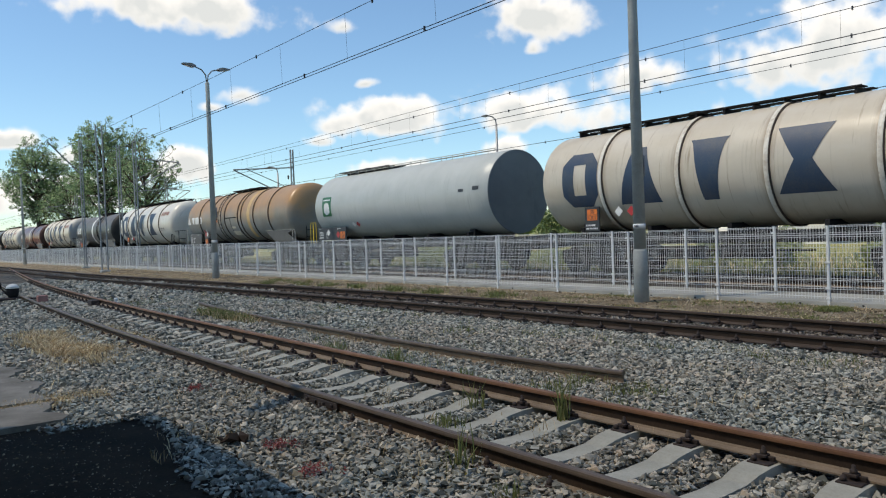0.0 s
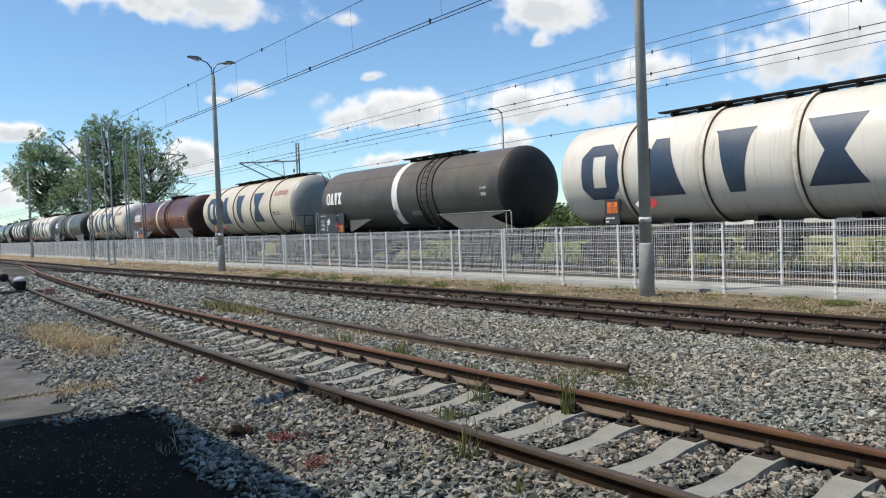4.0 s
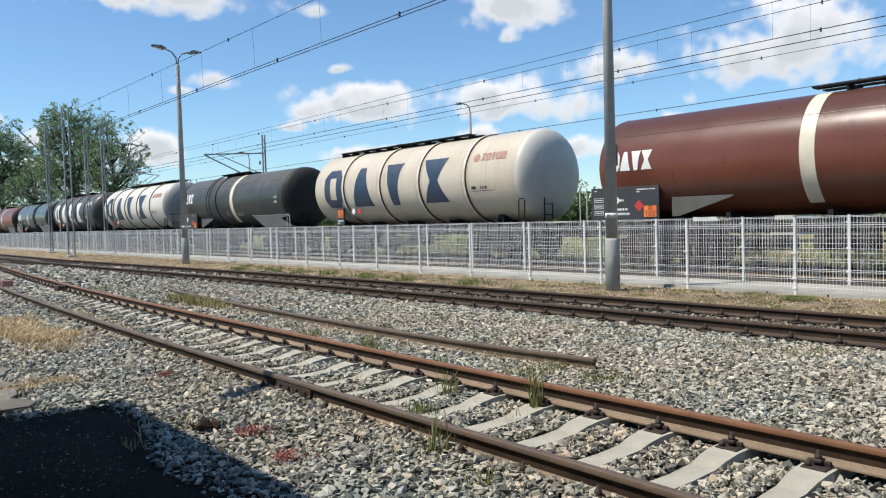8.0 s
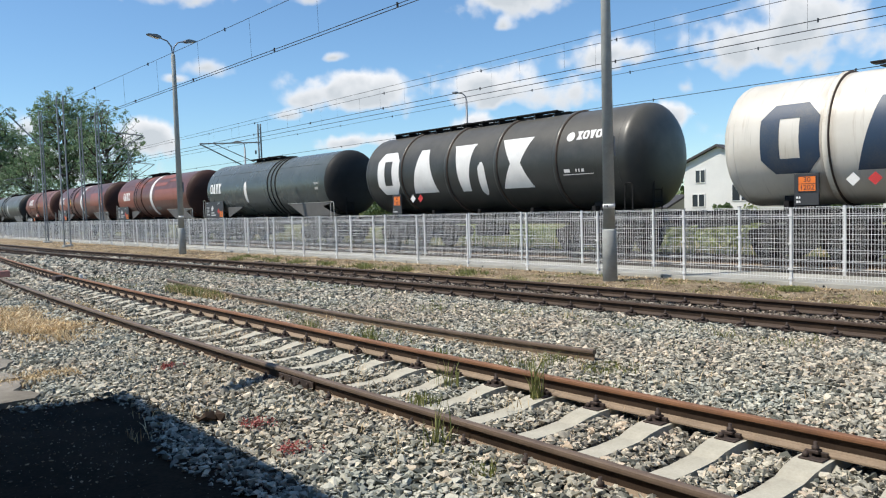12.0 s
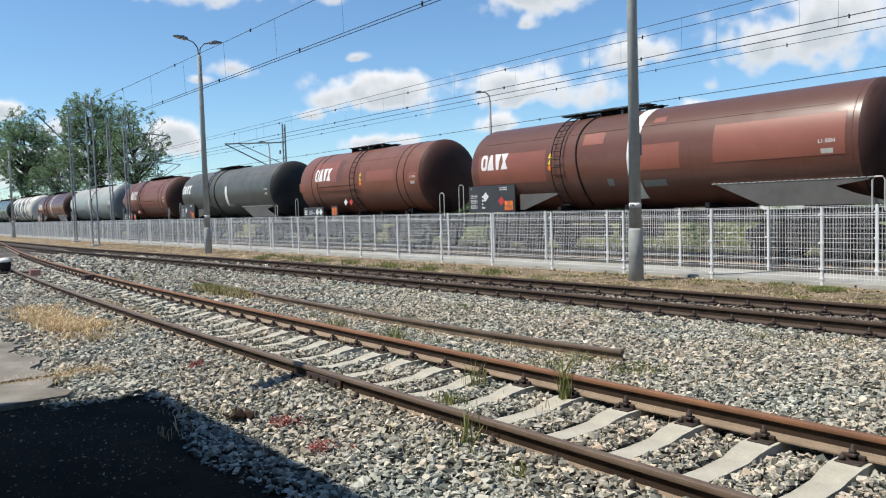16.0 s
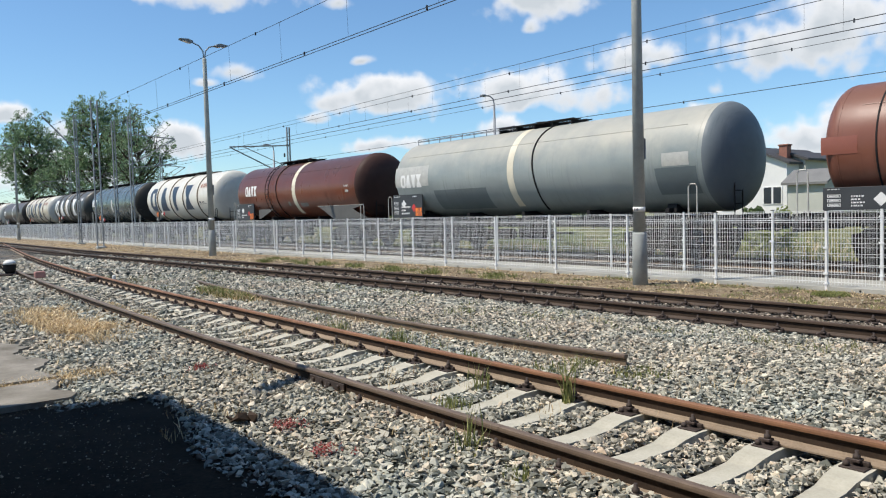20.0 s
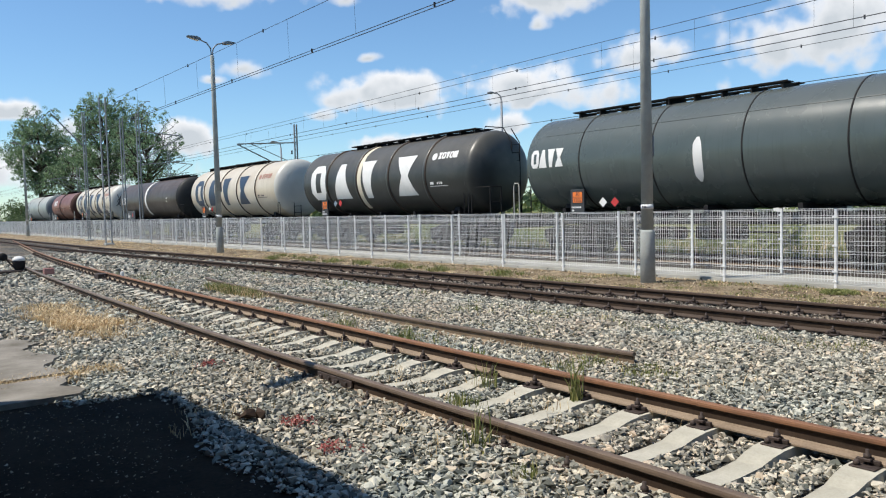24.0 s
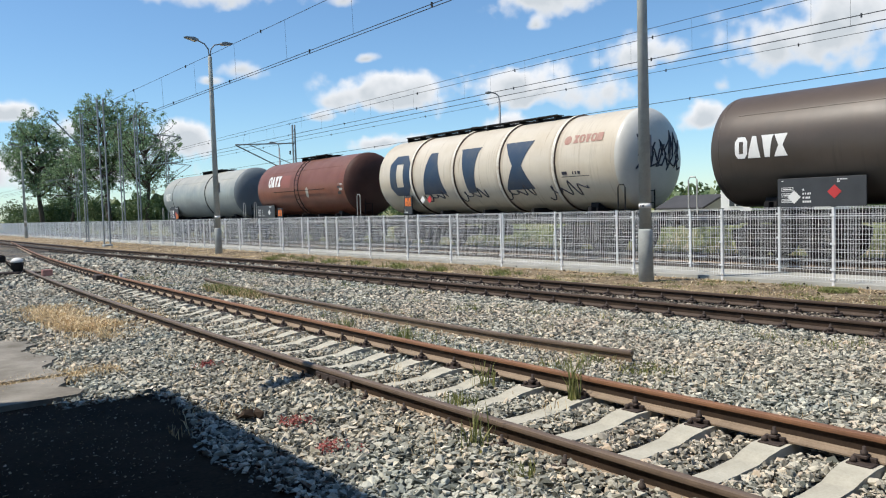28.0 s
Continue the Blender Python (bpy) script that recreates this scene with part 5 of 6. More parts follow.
def hazard_plate(parent, x, y, z, w=0.40, h=0.36, text=True):
    bm = bmesh.new()
    box(bm, x - 0.012, x, y - w / 2, y + w / 2, z, z + h, 0.004)
    p = part("hazard_plate", bm, M_ORANGE, parent, "orange hazard number plate")
    bm = bmesh.new()
    for a, b in ((0, 0.012), (h / 2 - 0.006, h / 2 + 0.006), (h - 0.012, h)):
        box(bm, x - 0.016, x - 0.0125, y - w / 2, y + w / 2, z + a, z + b)
    for s in (-1, 1):
        box(bm, x - 0.016, x - 0.0125, y + s * w / 2 - 0.006, y + s * w / 2 + 0.006, z, z + h)
    part("border", bm, M_INK, p)
    if text:
        side_text(TEXT_30, p, x - 0.014, y, z + h * 0.75)
        side_text(TEXT_1202, p, x - 0.014, y, z + h * 0.25)


def bars(bm, x, y, z, w, h, rows, seed, fill=0.8):
    """Unreadable lettering: rows of short bars."""
    rng = random.Random(seed)
    for r in range(rows):
        zz = z + h * (rows - 1 - r) / rows
        c = y + w / 2
        while c > y - w / 2 + 0.04:
            l = rng.uniform(0.02, 0.06)
            box(bm, x - 0.006, x, max(c - l, y - w / 2), c, zz, zz + h / rows * 0.5)
            c -= l + rng.uniform(0.01, 0.035)
            if rng.random() > fill:
                break


def dished(half, R, end_front, end_rear):
    """Profile of the shell with its ends: 'dome', 'flat' or 'round'."""
    def cap(kind):
        if kind == "flat":
            return [(0.0, R * 0.985), (0.02, R)]
        d = 0.52 if kind == "dome" else 0.85
        k = 2.6 if kind == "dome" else 2.1
        out = []
        for i in range(15):
            r = R * math.sin(math.pi / 2 * i / 14)
            out.append((d * (1 - (1 - (r / R) ** k) ** (1 / 2.0)), max(r, 0.02)))
        return out
    out_f, out_r = (0.0 if end_front == "flat" else 0.2), 0.1
    front = [(-half - out_f + a, r) for a, r in cap(end_front)]
    rear = [(half + out_r - a, r) for a, r in reversed(cap(end_rear))]
    mid = [(-half + 0.9 + (2 * half - 1.8) * k / 10, R) for k in range(11)]
    return front + mid + rear


def scrawl(t, R, zc, half):
    """Loose strokes of dark spray paint, on the front end and low on the side."""
    rng = random.Random(31)
    for k in range(5):
        x0 = -0.95 + k * 0.42
        pts = []
        for i in range(9):
            x, z = x0 + 0.2 * math.sin(i * 2.1 + k) + 0.03 * i, zc + 0.75 - abs(1.1 * math.sin(i * 0.75 + 0.6 * k)) + rng.uniform(-0.08, 0.08)
            r = math.hypot(x, z - zc)
            pts.append((x, -half - 0.2 + 0.52 * (1 - math.sqrt(1 - (r / R) ** 2.6)) - 0.004, z))
        bm = bmesh.new()
        fine = [tuple(a + (b - a) * u for a, b in zip(p, q)) for p, q in zip(pts, pts[1:]) for u in (0, 0.25, 0.5, 0.75)]
        tube(bm, [(x, -half - 0.2 + 0.52 * (1 - math.sqrt(1 - min(0.99, math.hypot(x, z - zc) / R) ** 2.6)) - 0.004, z) for x, y, z in fine], 0.028, 5)
        part("spray_stroke", bm, M_INK, t)
    for q0, n, h in ((3.3, 34, 0.16), (5.4, 40, 0.2), (7.8, 40, 0.2), (9.9, 46, 0.26)):
        bm = bmesh.new()
        pts, ph = [], rng.uniform(0, 6)
        for i in range(n):
            u = i * 0.62 + ph
            z = 1.98 + h * math.sin(u) * (0.6 + 0.4 * math.sin(u * 0.37)) + 0.003 * i
            pts.append((-math.sqrt((R + 0.004) ** 2 - (z - zc) ** 2), half - q0 - i * 0.04 - 0.11 * math.cos(u * 1.07), z))
        tube(bm, pts, 0.024, 4)
        part("spray_stroke", bm, M_INK, t)


def wagon(spec):
    """One tank wagon, standing on the rails with its middle at the origin; the side that is seen faces -x."""
    L, R, zc, paint = spec["L"], spec["R"], spec["zc"], spec["paint"]
    half = L / 2
    t = thing("tank_wagon", spec["label"], "tank wagon", None, "tank wagons of the train")
    seed = spec["seed"]
    rng = random.Random(seed)
    # shell
    bm = bmesh.new()
    turned(bm, dished(half, R, spec.get("front", "dome"), spec.get("rear", "dome")), "y", 64, centre=(0, 0, zc))
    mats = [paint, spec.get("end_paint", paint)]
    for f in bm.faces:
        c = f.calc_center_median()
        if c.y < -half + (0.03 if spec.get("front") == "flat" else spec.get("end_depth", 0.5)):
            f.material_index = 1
    part("tank", bm, mats, t)
    for y in (-half + 0.46, half - 0.46):
        bm = bmesh.new()
        turned(bm, [(y - 0.012, R + 0.001), (y - 0.006, R + 0.005), (y + 0.006, R + 0.005), (y + 0.012, R + 0.001)], "y", 64, centre=(0, 0, zc))
        part("weld_seam", bm, paint, t)
    if not spec.get("rings") and spec.get("front") != "flat":
        a, bm = radians(36), bmesh.new()
        tube(bm, [(-R * math.cos(a), -half + 0.9, zc + R * math.sin(a)), (-R * math.cos(a), half - 0.9, zc + R * math.sin(a))], 0.011, 6)
        part("long_seam", bm, paint, t)
    for q in spec.get("rings", ()):
        y = half - q
        bm = bmesh.new()
        turned(bm, [(y - 0.085, R), (y - 0.06, R + 0.055), (y + 0.06, R + 0.055), (y + 0.085, R)], "y", 64, centre=(0, 0, zc))
        for f in bm.faces:
            if abs(f.calc_center_median().y - y) > 0.05:
                f.material_index = 1
        part("ring", bm, (spec.get("ring_paint", paint), M_RIBEDGE), t)
    for q0, q1, m in spec.get("bands", ()):
        bm = bmesh.new()
        strips(bm, R, zc, half, q0, q1, zc - R * 0.80, zc + R * 0.97, s_rect, 0.007, 24)
        part("band", bm, m, t, "painted band round the tank")
    for q in spec.get("seams", ()):
        y = half - q
        bm = bmesh.new()
        turned(bm, [(y - 0.022, R), (y - 0.018, R + 0.012), (y + 0.018, R + 0.012), (y + 0.022, R)], "y", 64, centre=(0, 0, zc))
        part("seam", bm, M_BLACK, t)
    if spec.get("steps"):
        q0, q1 = spec["steps"]
        bm = bmesh.new()
        xs = -math.sqrt(R * R - (2.66 - zc) ** 2)
        tube(bm, [(xs - 0.09, half - q0, 2.66), (xs - 0.09, half - q1, 2.66)], 0.018, 6)
        for k in range(6):
            y = half - q0 - (q1 - q0) * k / 5
            tube(bm, [(xs + 0.02, y, 2.66), (xs - 0.09, y, 2.66)], 0.012, 4)
        part("hand_bar", bm, M_BLACK, t, "long dark bar along the tank's side")
    if spec.get("scrawl"):
        scrawl(t, R, zc, half)
    # frame
    e = half + 0.66
    bm = bmesh.new()
    for s in (-1, 1):
        box(bm, s * 1.18 - 0.05, s * 1.18 + 0.05, -e, e, 0.95, 1.22)
        box(bm, s * 0.3 - 0.08, s * 0.3 + 0.08, -e, e, 0.92, 1.22)
    for y in (-e + 0.05, e - 0.05):
        box(bm, -1.3, 1.3, y - 0.05, y + 0.05, 0.82, 1.26)
    for k in range(5):
        y = -half + 1.6 + (L - 3.2) * k / 4
        box(bm, -1.18, 1.18, y - 0.06, y + 0.06, 0.98, zc - R + 0.12)
    part("underframe", bm, M_BLACK, t)
    for y in (-half + 1.6, half - 1.6):
        bm = bmesh.new()
        a = [(-1.0, 1.2), (1.0, 1.2), (0.92, zc - R * 0.84), (0.55, zc - R * 0.955), (0, zc - R + 0.01), (-0.55, zc - R * 0.955), (-0.92, zc - R * 0.84)]
        prism(bm, a, "y", y - 0.15, y + 0.15)
        part("saddle", bm, M_BLACK, t)
    for s in (-1, 1):
        for sy in (-1, 1):
            ob = part("buffer", BUFFER, None, t)
            ob.location = (s * 0.875, sy * e, 1.05)
            ob.rotation_euler = (0, 0, 0 if sy > 0 else math.pi)
    ob = part("coupling", COUPLING, None, t)
    ob.location = (0, e - 0.1, 0)
    for y in (-half + 1.9, half - 1.9):
        bogie(t, y)
    # gear under the frame
    bm = bmesh.new()
    box(bm, -0.95, -0.55, -0.9, 0.5, 0.52, 0.92, 0.05)
    turned(bm, [(1.0, 0.19), (2.3, 0.19)], "y", 14, centre=(-0.7, 0, 0.68))
    tube(bm, [(-1.15, -2.2, 0.75), (-1.15, 2.2, 0.75)], 0.03, 6)
    part("brake_gear", bm, M_BOGIE, t)
    # top walkway
    w0, w1 = spec.get("walk", (3.6, 7.2))
    y0, y1 = half - w1, half - w0
    bm = bmesh.new()
    box(bm, -0.42, -0.12, y0, y1, zc + R + 0.10, zc + R + 0.13)
    box(bm, 0.12, 0.42, y0, y1, zc + R + 0.10, zc + R + 0.13)
    y = y0 + 0.15
    while y < y1:
        box(bm, -0.42, 0.42, y - 0.025, y + 0.025, zc + R - 0.06, zc + R + 0.10)
        y += 0.85
    for x in (-0.45, 0.45):
        tube(bm, [(x, y0, zc + R + 0.13), (x, y1, zc + R + 0.13)], 0.018, 5)
    part("walkway", bm, M_BLACK, t)
    bm = bmesh.new()
    turned(bm, [(zc + R - 0.05, 0.28), (zc + R + 0.14, 0.28), (zc + R + 0.17, 0.30), (zc + R + 0.2, 0.26)], "z", 16, centre=(0, half - spec.get("hatch", (w0 + w1) / 2), 0))
    part("manhole", bm, M_BLACK, t)
    if spec.get("toprail"):
        bm = bmesh.new()
        q0, q1 = spec["toprail"]
        rise = spec.get("rail_rise", (0.16, 0.30))
        for zz in rise:
            tube(bm, [(-0.42, half - q0, zc + R + zz), (-0.42, half - q1, zc + R + zz)], 0.016, 5)
        k = q0
        while k <= q1:
            tube(bm, [(-0.42, half - k, zc + R - 0.08), (-0.42, half - k, zc + R + rise[1])], 0.016, 5)
            k += 0.7
        part("top_railing", bm, spec.get("rail_paint", M_BLACK), t)
    # ladders over the side
    for q in spec.get("ladders", ()):
        bm = bmesh.new()
        angles = [radians(a) for a in range(-58, 86, 9)]
        for dq in (-0.19, 0.19):
            tube(bm, [(-(R + 0.11) * math.cos(a), half - q + dq, zc + (R + 0.11) * math.sin(a)) for a in angles] + [(-0.2, half - q + dq, zc + R + 0.12)], 0.02, 5)
        for a in angles:
            tube(bm, [(-(R + 0.11) * math.cos(a), half - q - 0.19, zc + (R + 0.11) * math.sin(a)), (-(R + 0.11) * math.cos(a), half - q + 0.19, zc + (R + 0.11) * math.sin(a))], 0.013, 4)
        for z in (1.52, 1.22, 0.92, 0.62):
            tube(bm, [(-(R * 0.62 + 0.25), half - q - 0.19, z), (-(R * 0.62 + 0.25), half - q + 0.19, z)], 0.014, 4)
        part("side_ladder", bm, M_BLACK, t)
    for q in spec.get("straps", ()):
        bm = bmesh.new()
        tube(bm, [(-(R + 0.02) * math.cos(radians(a)), half - q + 0.06 * math.sin(radians(a * 3)), zc + (R + 0.02) * math.sin(radians(a))) for a in range(-62, 90, 8)], 0.026, 5)
        part("cable_strap", bm, M_BLACK, t)
    # skirt under the tank's front half
    if spec.get("skirt"):
        q0, q1 = spec["skirt"]
        xs = -math.sqrt(R * R - (zc - 1.94) ** 2) - 0.03
        w = q1 - q0
        bm = bmesh.new()
        prism(bm, [(half - q0, 1.95), (half - q1, 1.95), (half - q1 + 0.03, 1.90), (half - q1 + w * 0.20, 1.78), (half - q1 + w * 0.10, 1.62), (half - q1 - 0.5, 1.36), (half - q0 - w * 0.36, 1.34)], "x", xs - 0.012, xs + 0.012)
        part("skirt", bm, M_BELLY, t, "grey steel skirt under the tank")
        bm = bmesh.new()
        k = q0
        while k < q1:
            box(bm, xs - 0.03, xs + 0.012, half - k - 0.055, half - k + 0.055, 1.945, 1.965)
            k += 0.16
        part("skirt_edge", bm, M_RAILING, t)
        bm = bmesh.new()
        prism(bm, [(half - 2.5, 1.92), (half - 4.3, 1.92), (half - 4.2, 1.86), (half - 2.7, 1.40), (half - 2.5, 1.40)], "x", xs - 0.012, xs + 0.012)
        part("skirt_stub", bm, M_BELLY, t)
    # data panel near the rear end
    if spec.get("panel"):
        q0, q1 = spec["panel"]
        z0, z1 = spec.get("panel_z", (1.33, 2.26))
        xs = -1.36
        bm = bmesh.new()
        box(bm, xs - 0.02, xs + 0.02, half - q1, half - q0, z0, z1, 0.006)
        p = part("data_panel", bm, spec.get("panel_paint", M_PANEL), t, "dark panel with white markings")
        x, c, w, hh = xs - 0.021, half - (q0 + q1) / 2, q1 - q0, z1 - z0
        bm = bmesh.new()
        for k in range(3):
            ya, yb, za, zb = c + w * 0.31, c + w * 0.45, z0 + hh * (0.16 + 0.2 * k), z0 + hh * (0.29 + 0.2 * k)
            for b in ((ya, yb, za, za + 0.012), (ya, yb, zb - 0.012, zb), (ya, ya + 0.012, za + 0.012, zb - 0.012), (yb - 0.012, yb, za + 0.012, zb - 0.012), (ya + 0.04, yb - 0.04, (za + zb) / 2 - 0.012, (za + zb) / 2 + 0.012)):
                box(bm, x - 0.006, x, *b)
        bars(bm, x, c + w * 0.05, z0 + hh * 0.15, w * 0.30, hh * 0.55, 4, seed + 1)
        bars(bm, x, c - w * 0.32, z0 + hh * 0.82, w * 0.26, hh * 0.14, 2, seed + 2)
        bars(bm, x, c + w * 0.33, z0 + hh * 0.90, w * 0.24, hh * 0.06, 1, seed + 3)
        tagged(part("marking_bars", bm, M_WHITE, p), "rows of small white markings", kind="stuff")
        for k, (dq, dz, m) in enumerate(spec.get("diamonds", ((0.12, 0.60, M_WHITE), (-0.22, 0.42, M_RED)))):
            bm = bmesh.new()
            r = 0.16
            prism(bm, [(c + w * dq - r, z0 + hh * dz), (c + w * dq, z0 + hh * dz + r), (c + w * dq + r, z0 + hh * dz), (c + w * dq, z0 + hh * dz - r)], "x", x - 0.004, x)
            part("hazard_diamond", bm, m, p)
        if spec.get("plate_on_panel", True):
            hazard_plate(p, x, c - w * 0.38, z0 + 0.06, 0.42, 0.34)
    if spec.get("plate"):
        q, z = spec["plate"]
        xs = -1.42
        bm = bmesh.new()
        box(bm, xs, xs + 0.05, half - q - 0.26, half - q + 0.3, z - 0.32, z + 0.42, 0.006)
        p = part("plate_holder", bm, M_PANEL, t)
        hazard_plate(p, xs, half - q, z)
        bm = bmesh.new()
        bars(bm, xs, half - q, z - 0.26, 0.5, 0.2, 2, seed)
        tagged(part("marking_bars", bm, M_WHITE, p), "rows of small white markings", kind="stuff")
        for dq, m in spec.get("loose_diamonds", ((1.0, M_WHITE), (1.45, M_RED))):
            bm = bmesh.new()
            r = 0.15
            yy, zz = half - q - dq, spec.get("diamond_z", 1.92)
            prism(bm, [(yy - r, zz), (yy, zz + r), (yy + r, zz), (yy, zz - r)], "x", xs - 0.004, xs + 0.008)
            part("hazard_diamond", bm, m, t)
    # painted shapes
    for k, (q0, q1, z0, z1, shape, m, nm) in enumerate(spec.get("shapes", ())):
        bm = bmesh.new()
        strips(bm, R, zc, half, q0, q1, z0, z1, shape, (0.009 if nm != "repaint" else 0.004) + 0.0004 * k)
        part(nm, bm, m, t)
    if spec.get("laden", False):
        q = spec["laden"]
        a = math.asin((2.82 - zc) / R)
        side_text(TEXT_LADEN, t, -(R + 0.012) * math.cos(a), half - q, 2.82)
        bm = bmesh.new()
        strips(bm, R, zc, half, q - 0.14, q + 0.14, 2.54, 2.65, s_rect, 0.008, 3)
        part("date_mark", bm, M_RAILING, t)
    # small marks round the middle
    if spec.get("warning"):
        q = spec["warning"]
        for k, sh in enumerate((s_disc, s_triangle, s_triangle)):
            bm = bmesh.new()
            strips(bm, R, zc, half, q - 0.09, q + 0.09, 2.62 + k * 0.2, 2.80 + k * 0.2, sh, 0.008, 8)
            part("warning_mark", bm, M_YELLOW if k else M_ORANGE, t)
    # hoop rails at both ends, platform and end ladder at the front
    for q, hz in spec.get("hoops", ((-0.45, 2.35), (L + 0.05, 1.95))):
        bm = bmesh.new()
        y = half - q
        tube(bm, [(-1.32, y + 0.13, 1.2), (-1.32, y + 0.13, hz - 0.08), (-1.32, y + 0.08, hz), (-1.32, y - 0.08, hz), (-1.32, y - 0.13, hz - 0.08), (-1.32, y - 0.13, 1.2)], 0.02, 6)
        part("handrail", bm, spec.get("hoop_paint", M_RAILING if spec.get("pale_rail", True) else M_BLACK), t)
    if spec.get("platform"):
        bm = bmesh.new()
        y = -half - 0.45
        box(bm, -1.3, 1.3, y - 0.3, y + 0.4, 1.262, 1.29)
        part("end_platform", bm, M_BLACK, t)
        for s in (-1, 1):
            bm = bmesh.new()
            for x in (0.75, 1.28):
                tube(bm, [(s * x, y - 0.25, 1.25), (s * x, y - 0.25, 2.3)], 0.024, 5)
            for z in (1.75, 2.3):
                tube(bm, [(s * 0.75, y - 0.25, z), (s * 1.28, y - 0.25, z)], 0.02, 5)
            tube(bm, [(s * 1.28, y - 0.25, 2.3), (s * 1.28, y + 0.75, 2.3), (s * 1.28, y + 0.8, 1.2)], 0.022, 5)
            part("end_railing", bm, M_BLACK, t)
        bm = bmesh.new()
        for x in (0.35, 0.75):
            tube(bm, [(x, -half - 0.16, 1.25), (x, -half - 0.14, zc + R * 0.7), (x, -half + 0.3, zc + R + 0.1)], 0.022, 5)
        z = 1.5
        while z < zc + R * 0.75:
            tube(bm, [(0.35, -half - 0.155, z), (0.75, -half - 0.155, z)], 0.014, 4)
            z += 0.3
        tube(bm, [(-0.42, -half + 0.6, zc + R - 0.05), (-0.42, -half + 0.45, zc + R + 0.14), (0.35, -half + 0.35, zc + R + 0.12)], 0.02, 5)
        part("end_ladder", bm, M_BLACK, t)
    elif spec.get("front") != "flat":
        bm = bmesh.new()
        y = -half - 0.1
        for x in (-0.6, -0.2):
            tube(bm, [(x, y, 1.25), (x, y, 2.35)], 0.02, 5)
        for z in (1.55, 1.9, 2.3):
            tube(bm, [(-0.6, y, z), (-0.2, y, z)], 0.014, 4)
        part("end_step", bm, M_BLACK, t)
    return t


def word(q0, q1, z0, z1, m, n=4, name="emblem_shape", shapes=BIG):
    """A name drawn as plain shapes side by side."""
    w = (q1 - q0) / n
    return [(q0 + k * w + 0.015 * w, q0 + (k + 1) * w - 0.015 * w, z0, z1, shapes[k % len(shapes)], m, name) for k in range(n)]


def big_letters(m, last=8.03):
    return [(a, b, c, d, s, m, "emblem_shape") for (a, b, c, d), s in zip(((1.14, 2.52, 2.12, 3.74), (3.28, 4.69, 2.12, 3.70), (5.63, 6.78, 2.10, 3.70), (last, last + 1.37, 2.12, 3.71)), BIG)]


def lotos(m):
    """A round emblem and a row of small plain blocks."""
    return [(10.78, 11.08, 3.42, 3.70, s_disc, m, "emblem_shape")] + word(11.15, 12.33, 3.45, 3.70, m, 5, shapes=(s_waist, s_ring, s_wedge, s_ring, s_rect))


def small_print(ink):
    m = M_WHITE if ink is M_WHITE else M_INK
    spans = ((10.72, 10.94, 2.50, 2.60), (11.16, 11.21, 2.50, 2.59), (11.27, 11.32, 2.50, 2.59), (11.38, 11.48, 2.50, 2.59), (10.68, 11.82, 2.425, 2.445))
    return [(*b, s_rect, m, "small_print") for b in spans]


CREAM_RINGS = (2.66, 5.31, 7.82, 10.4)


def cream(seed, label, paint=T_CREAM, ink=M_BLUE, logo=M_LOGORED, platform=False, ring_paint=None, L=13.15, bands=(), extra=(), end_paint=None, scrawl=False, last=8.03):
    return dict(L=L, R=1.55, zc=2.90, paint=paint, end_paint=end_paint or paint, label=label, seed=seed, rings=CREAM_RINGS, ring_paint=ring_paint or (T_RIBCREAM if paint in (T_CREAM, T_WHITECREAM) else paint), shapes=big_letters(ink, last) + lotos(logo) + small_print(ink) + list(extra), plate=(2.2, 1.68), walk=(3.2, 12.3) if platform else (0.9, 9.6), platform=platform, hoops=((L - 0.25, 2.1),) if not platform else ((L - 0.6, 2.3),), pale_rail=False, bands=bands, hatch=5.0, scrawl=scrawl)


def plain(seed, label, paint, L=13.2, R=1.47, zc=2.82, **kw):
    d = dict(L=L, R=R, zc=zc, paint=paint, label=label, seed=seed, shapes=[], panel=(-0.1, 2.2), skirt=(9.2, 13.05), ladders=(4.3,), straps=(5.2,), laden=12.2, warning=None, walk=(3.75, 7.2))
    extra = kw.pop("shapes", [])
    # red and dark tanks get end paints with the shade mixed in
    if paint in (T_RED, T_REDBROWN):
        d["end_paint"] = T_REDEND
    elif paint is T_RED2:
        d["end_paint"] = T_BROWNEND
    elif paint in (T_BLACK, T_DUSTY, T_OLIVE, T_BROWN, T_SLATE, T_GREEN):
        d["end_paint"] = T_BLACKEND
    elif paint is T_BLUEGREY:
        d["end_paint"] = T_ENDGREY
    d.update(kw)
    w0, w1 = d.get("word", (0.8, 2.2))
    d["shapes"] = word(w0, w1, *d.get("word_z", (2.68, 3.22)), M_WHITE) + list(extra)
    return d


def red_patches(seed, n=7):
    """Squares of fresher paint where old markings were covered."""
    rng = random.Random(seed)
    out = [(0.35, 3.6, 2.2, 3.35, s_rect, T_REDPATCH, "repaint"), (7.7, 12.4, 2.55, 3.25, s_rect, T_REDPATCH, "repaint")]
    for _ in range(n):
        q, z = rng.uniform(0.6, 11.5), rng.uniform(3.45, 4.0)
        out.append((q, q + rng.uniform(0.6, 1.8), z, z + rng.uniform(0.12, 0.28), s_rect, T_REDPATCH, "repaint"))
    return out


MARK = [(7.36, 7.68, 2.04, 3.18, s_stroke, M_WHITE, "paint_stroke")]
LIGHT = [(6.3, 6.52, 2.05, 2.26, s_rect, M_DIM, "pale_plate"), (7.55, 8.3, 1.98, 2.16, s_rect, M_DIM, "pale_plate")]

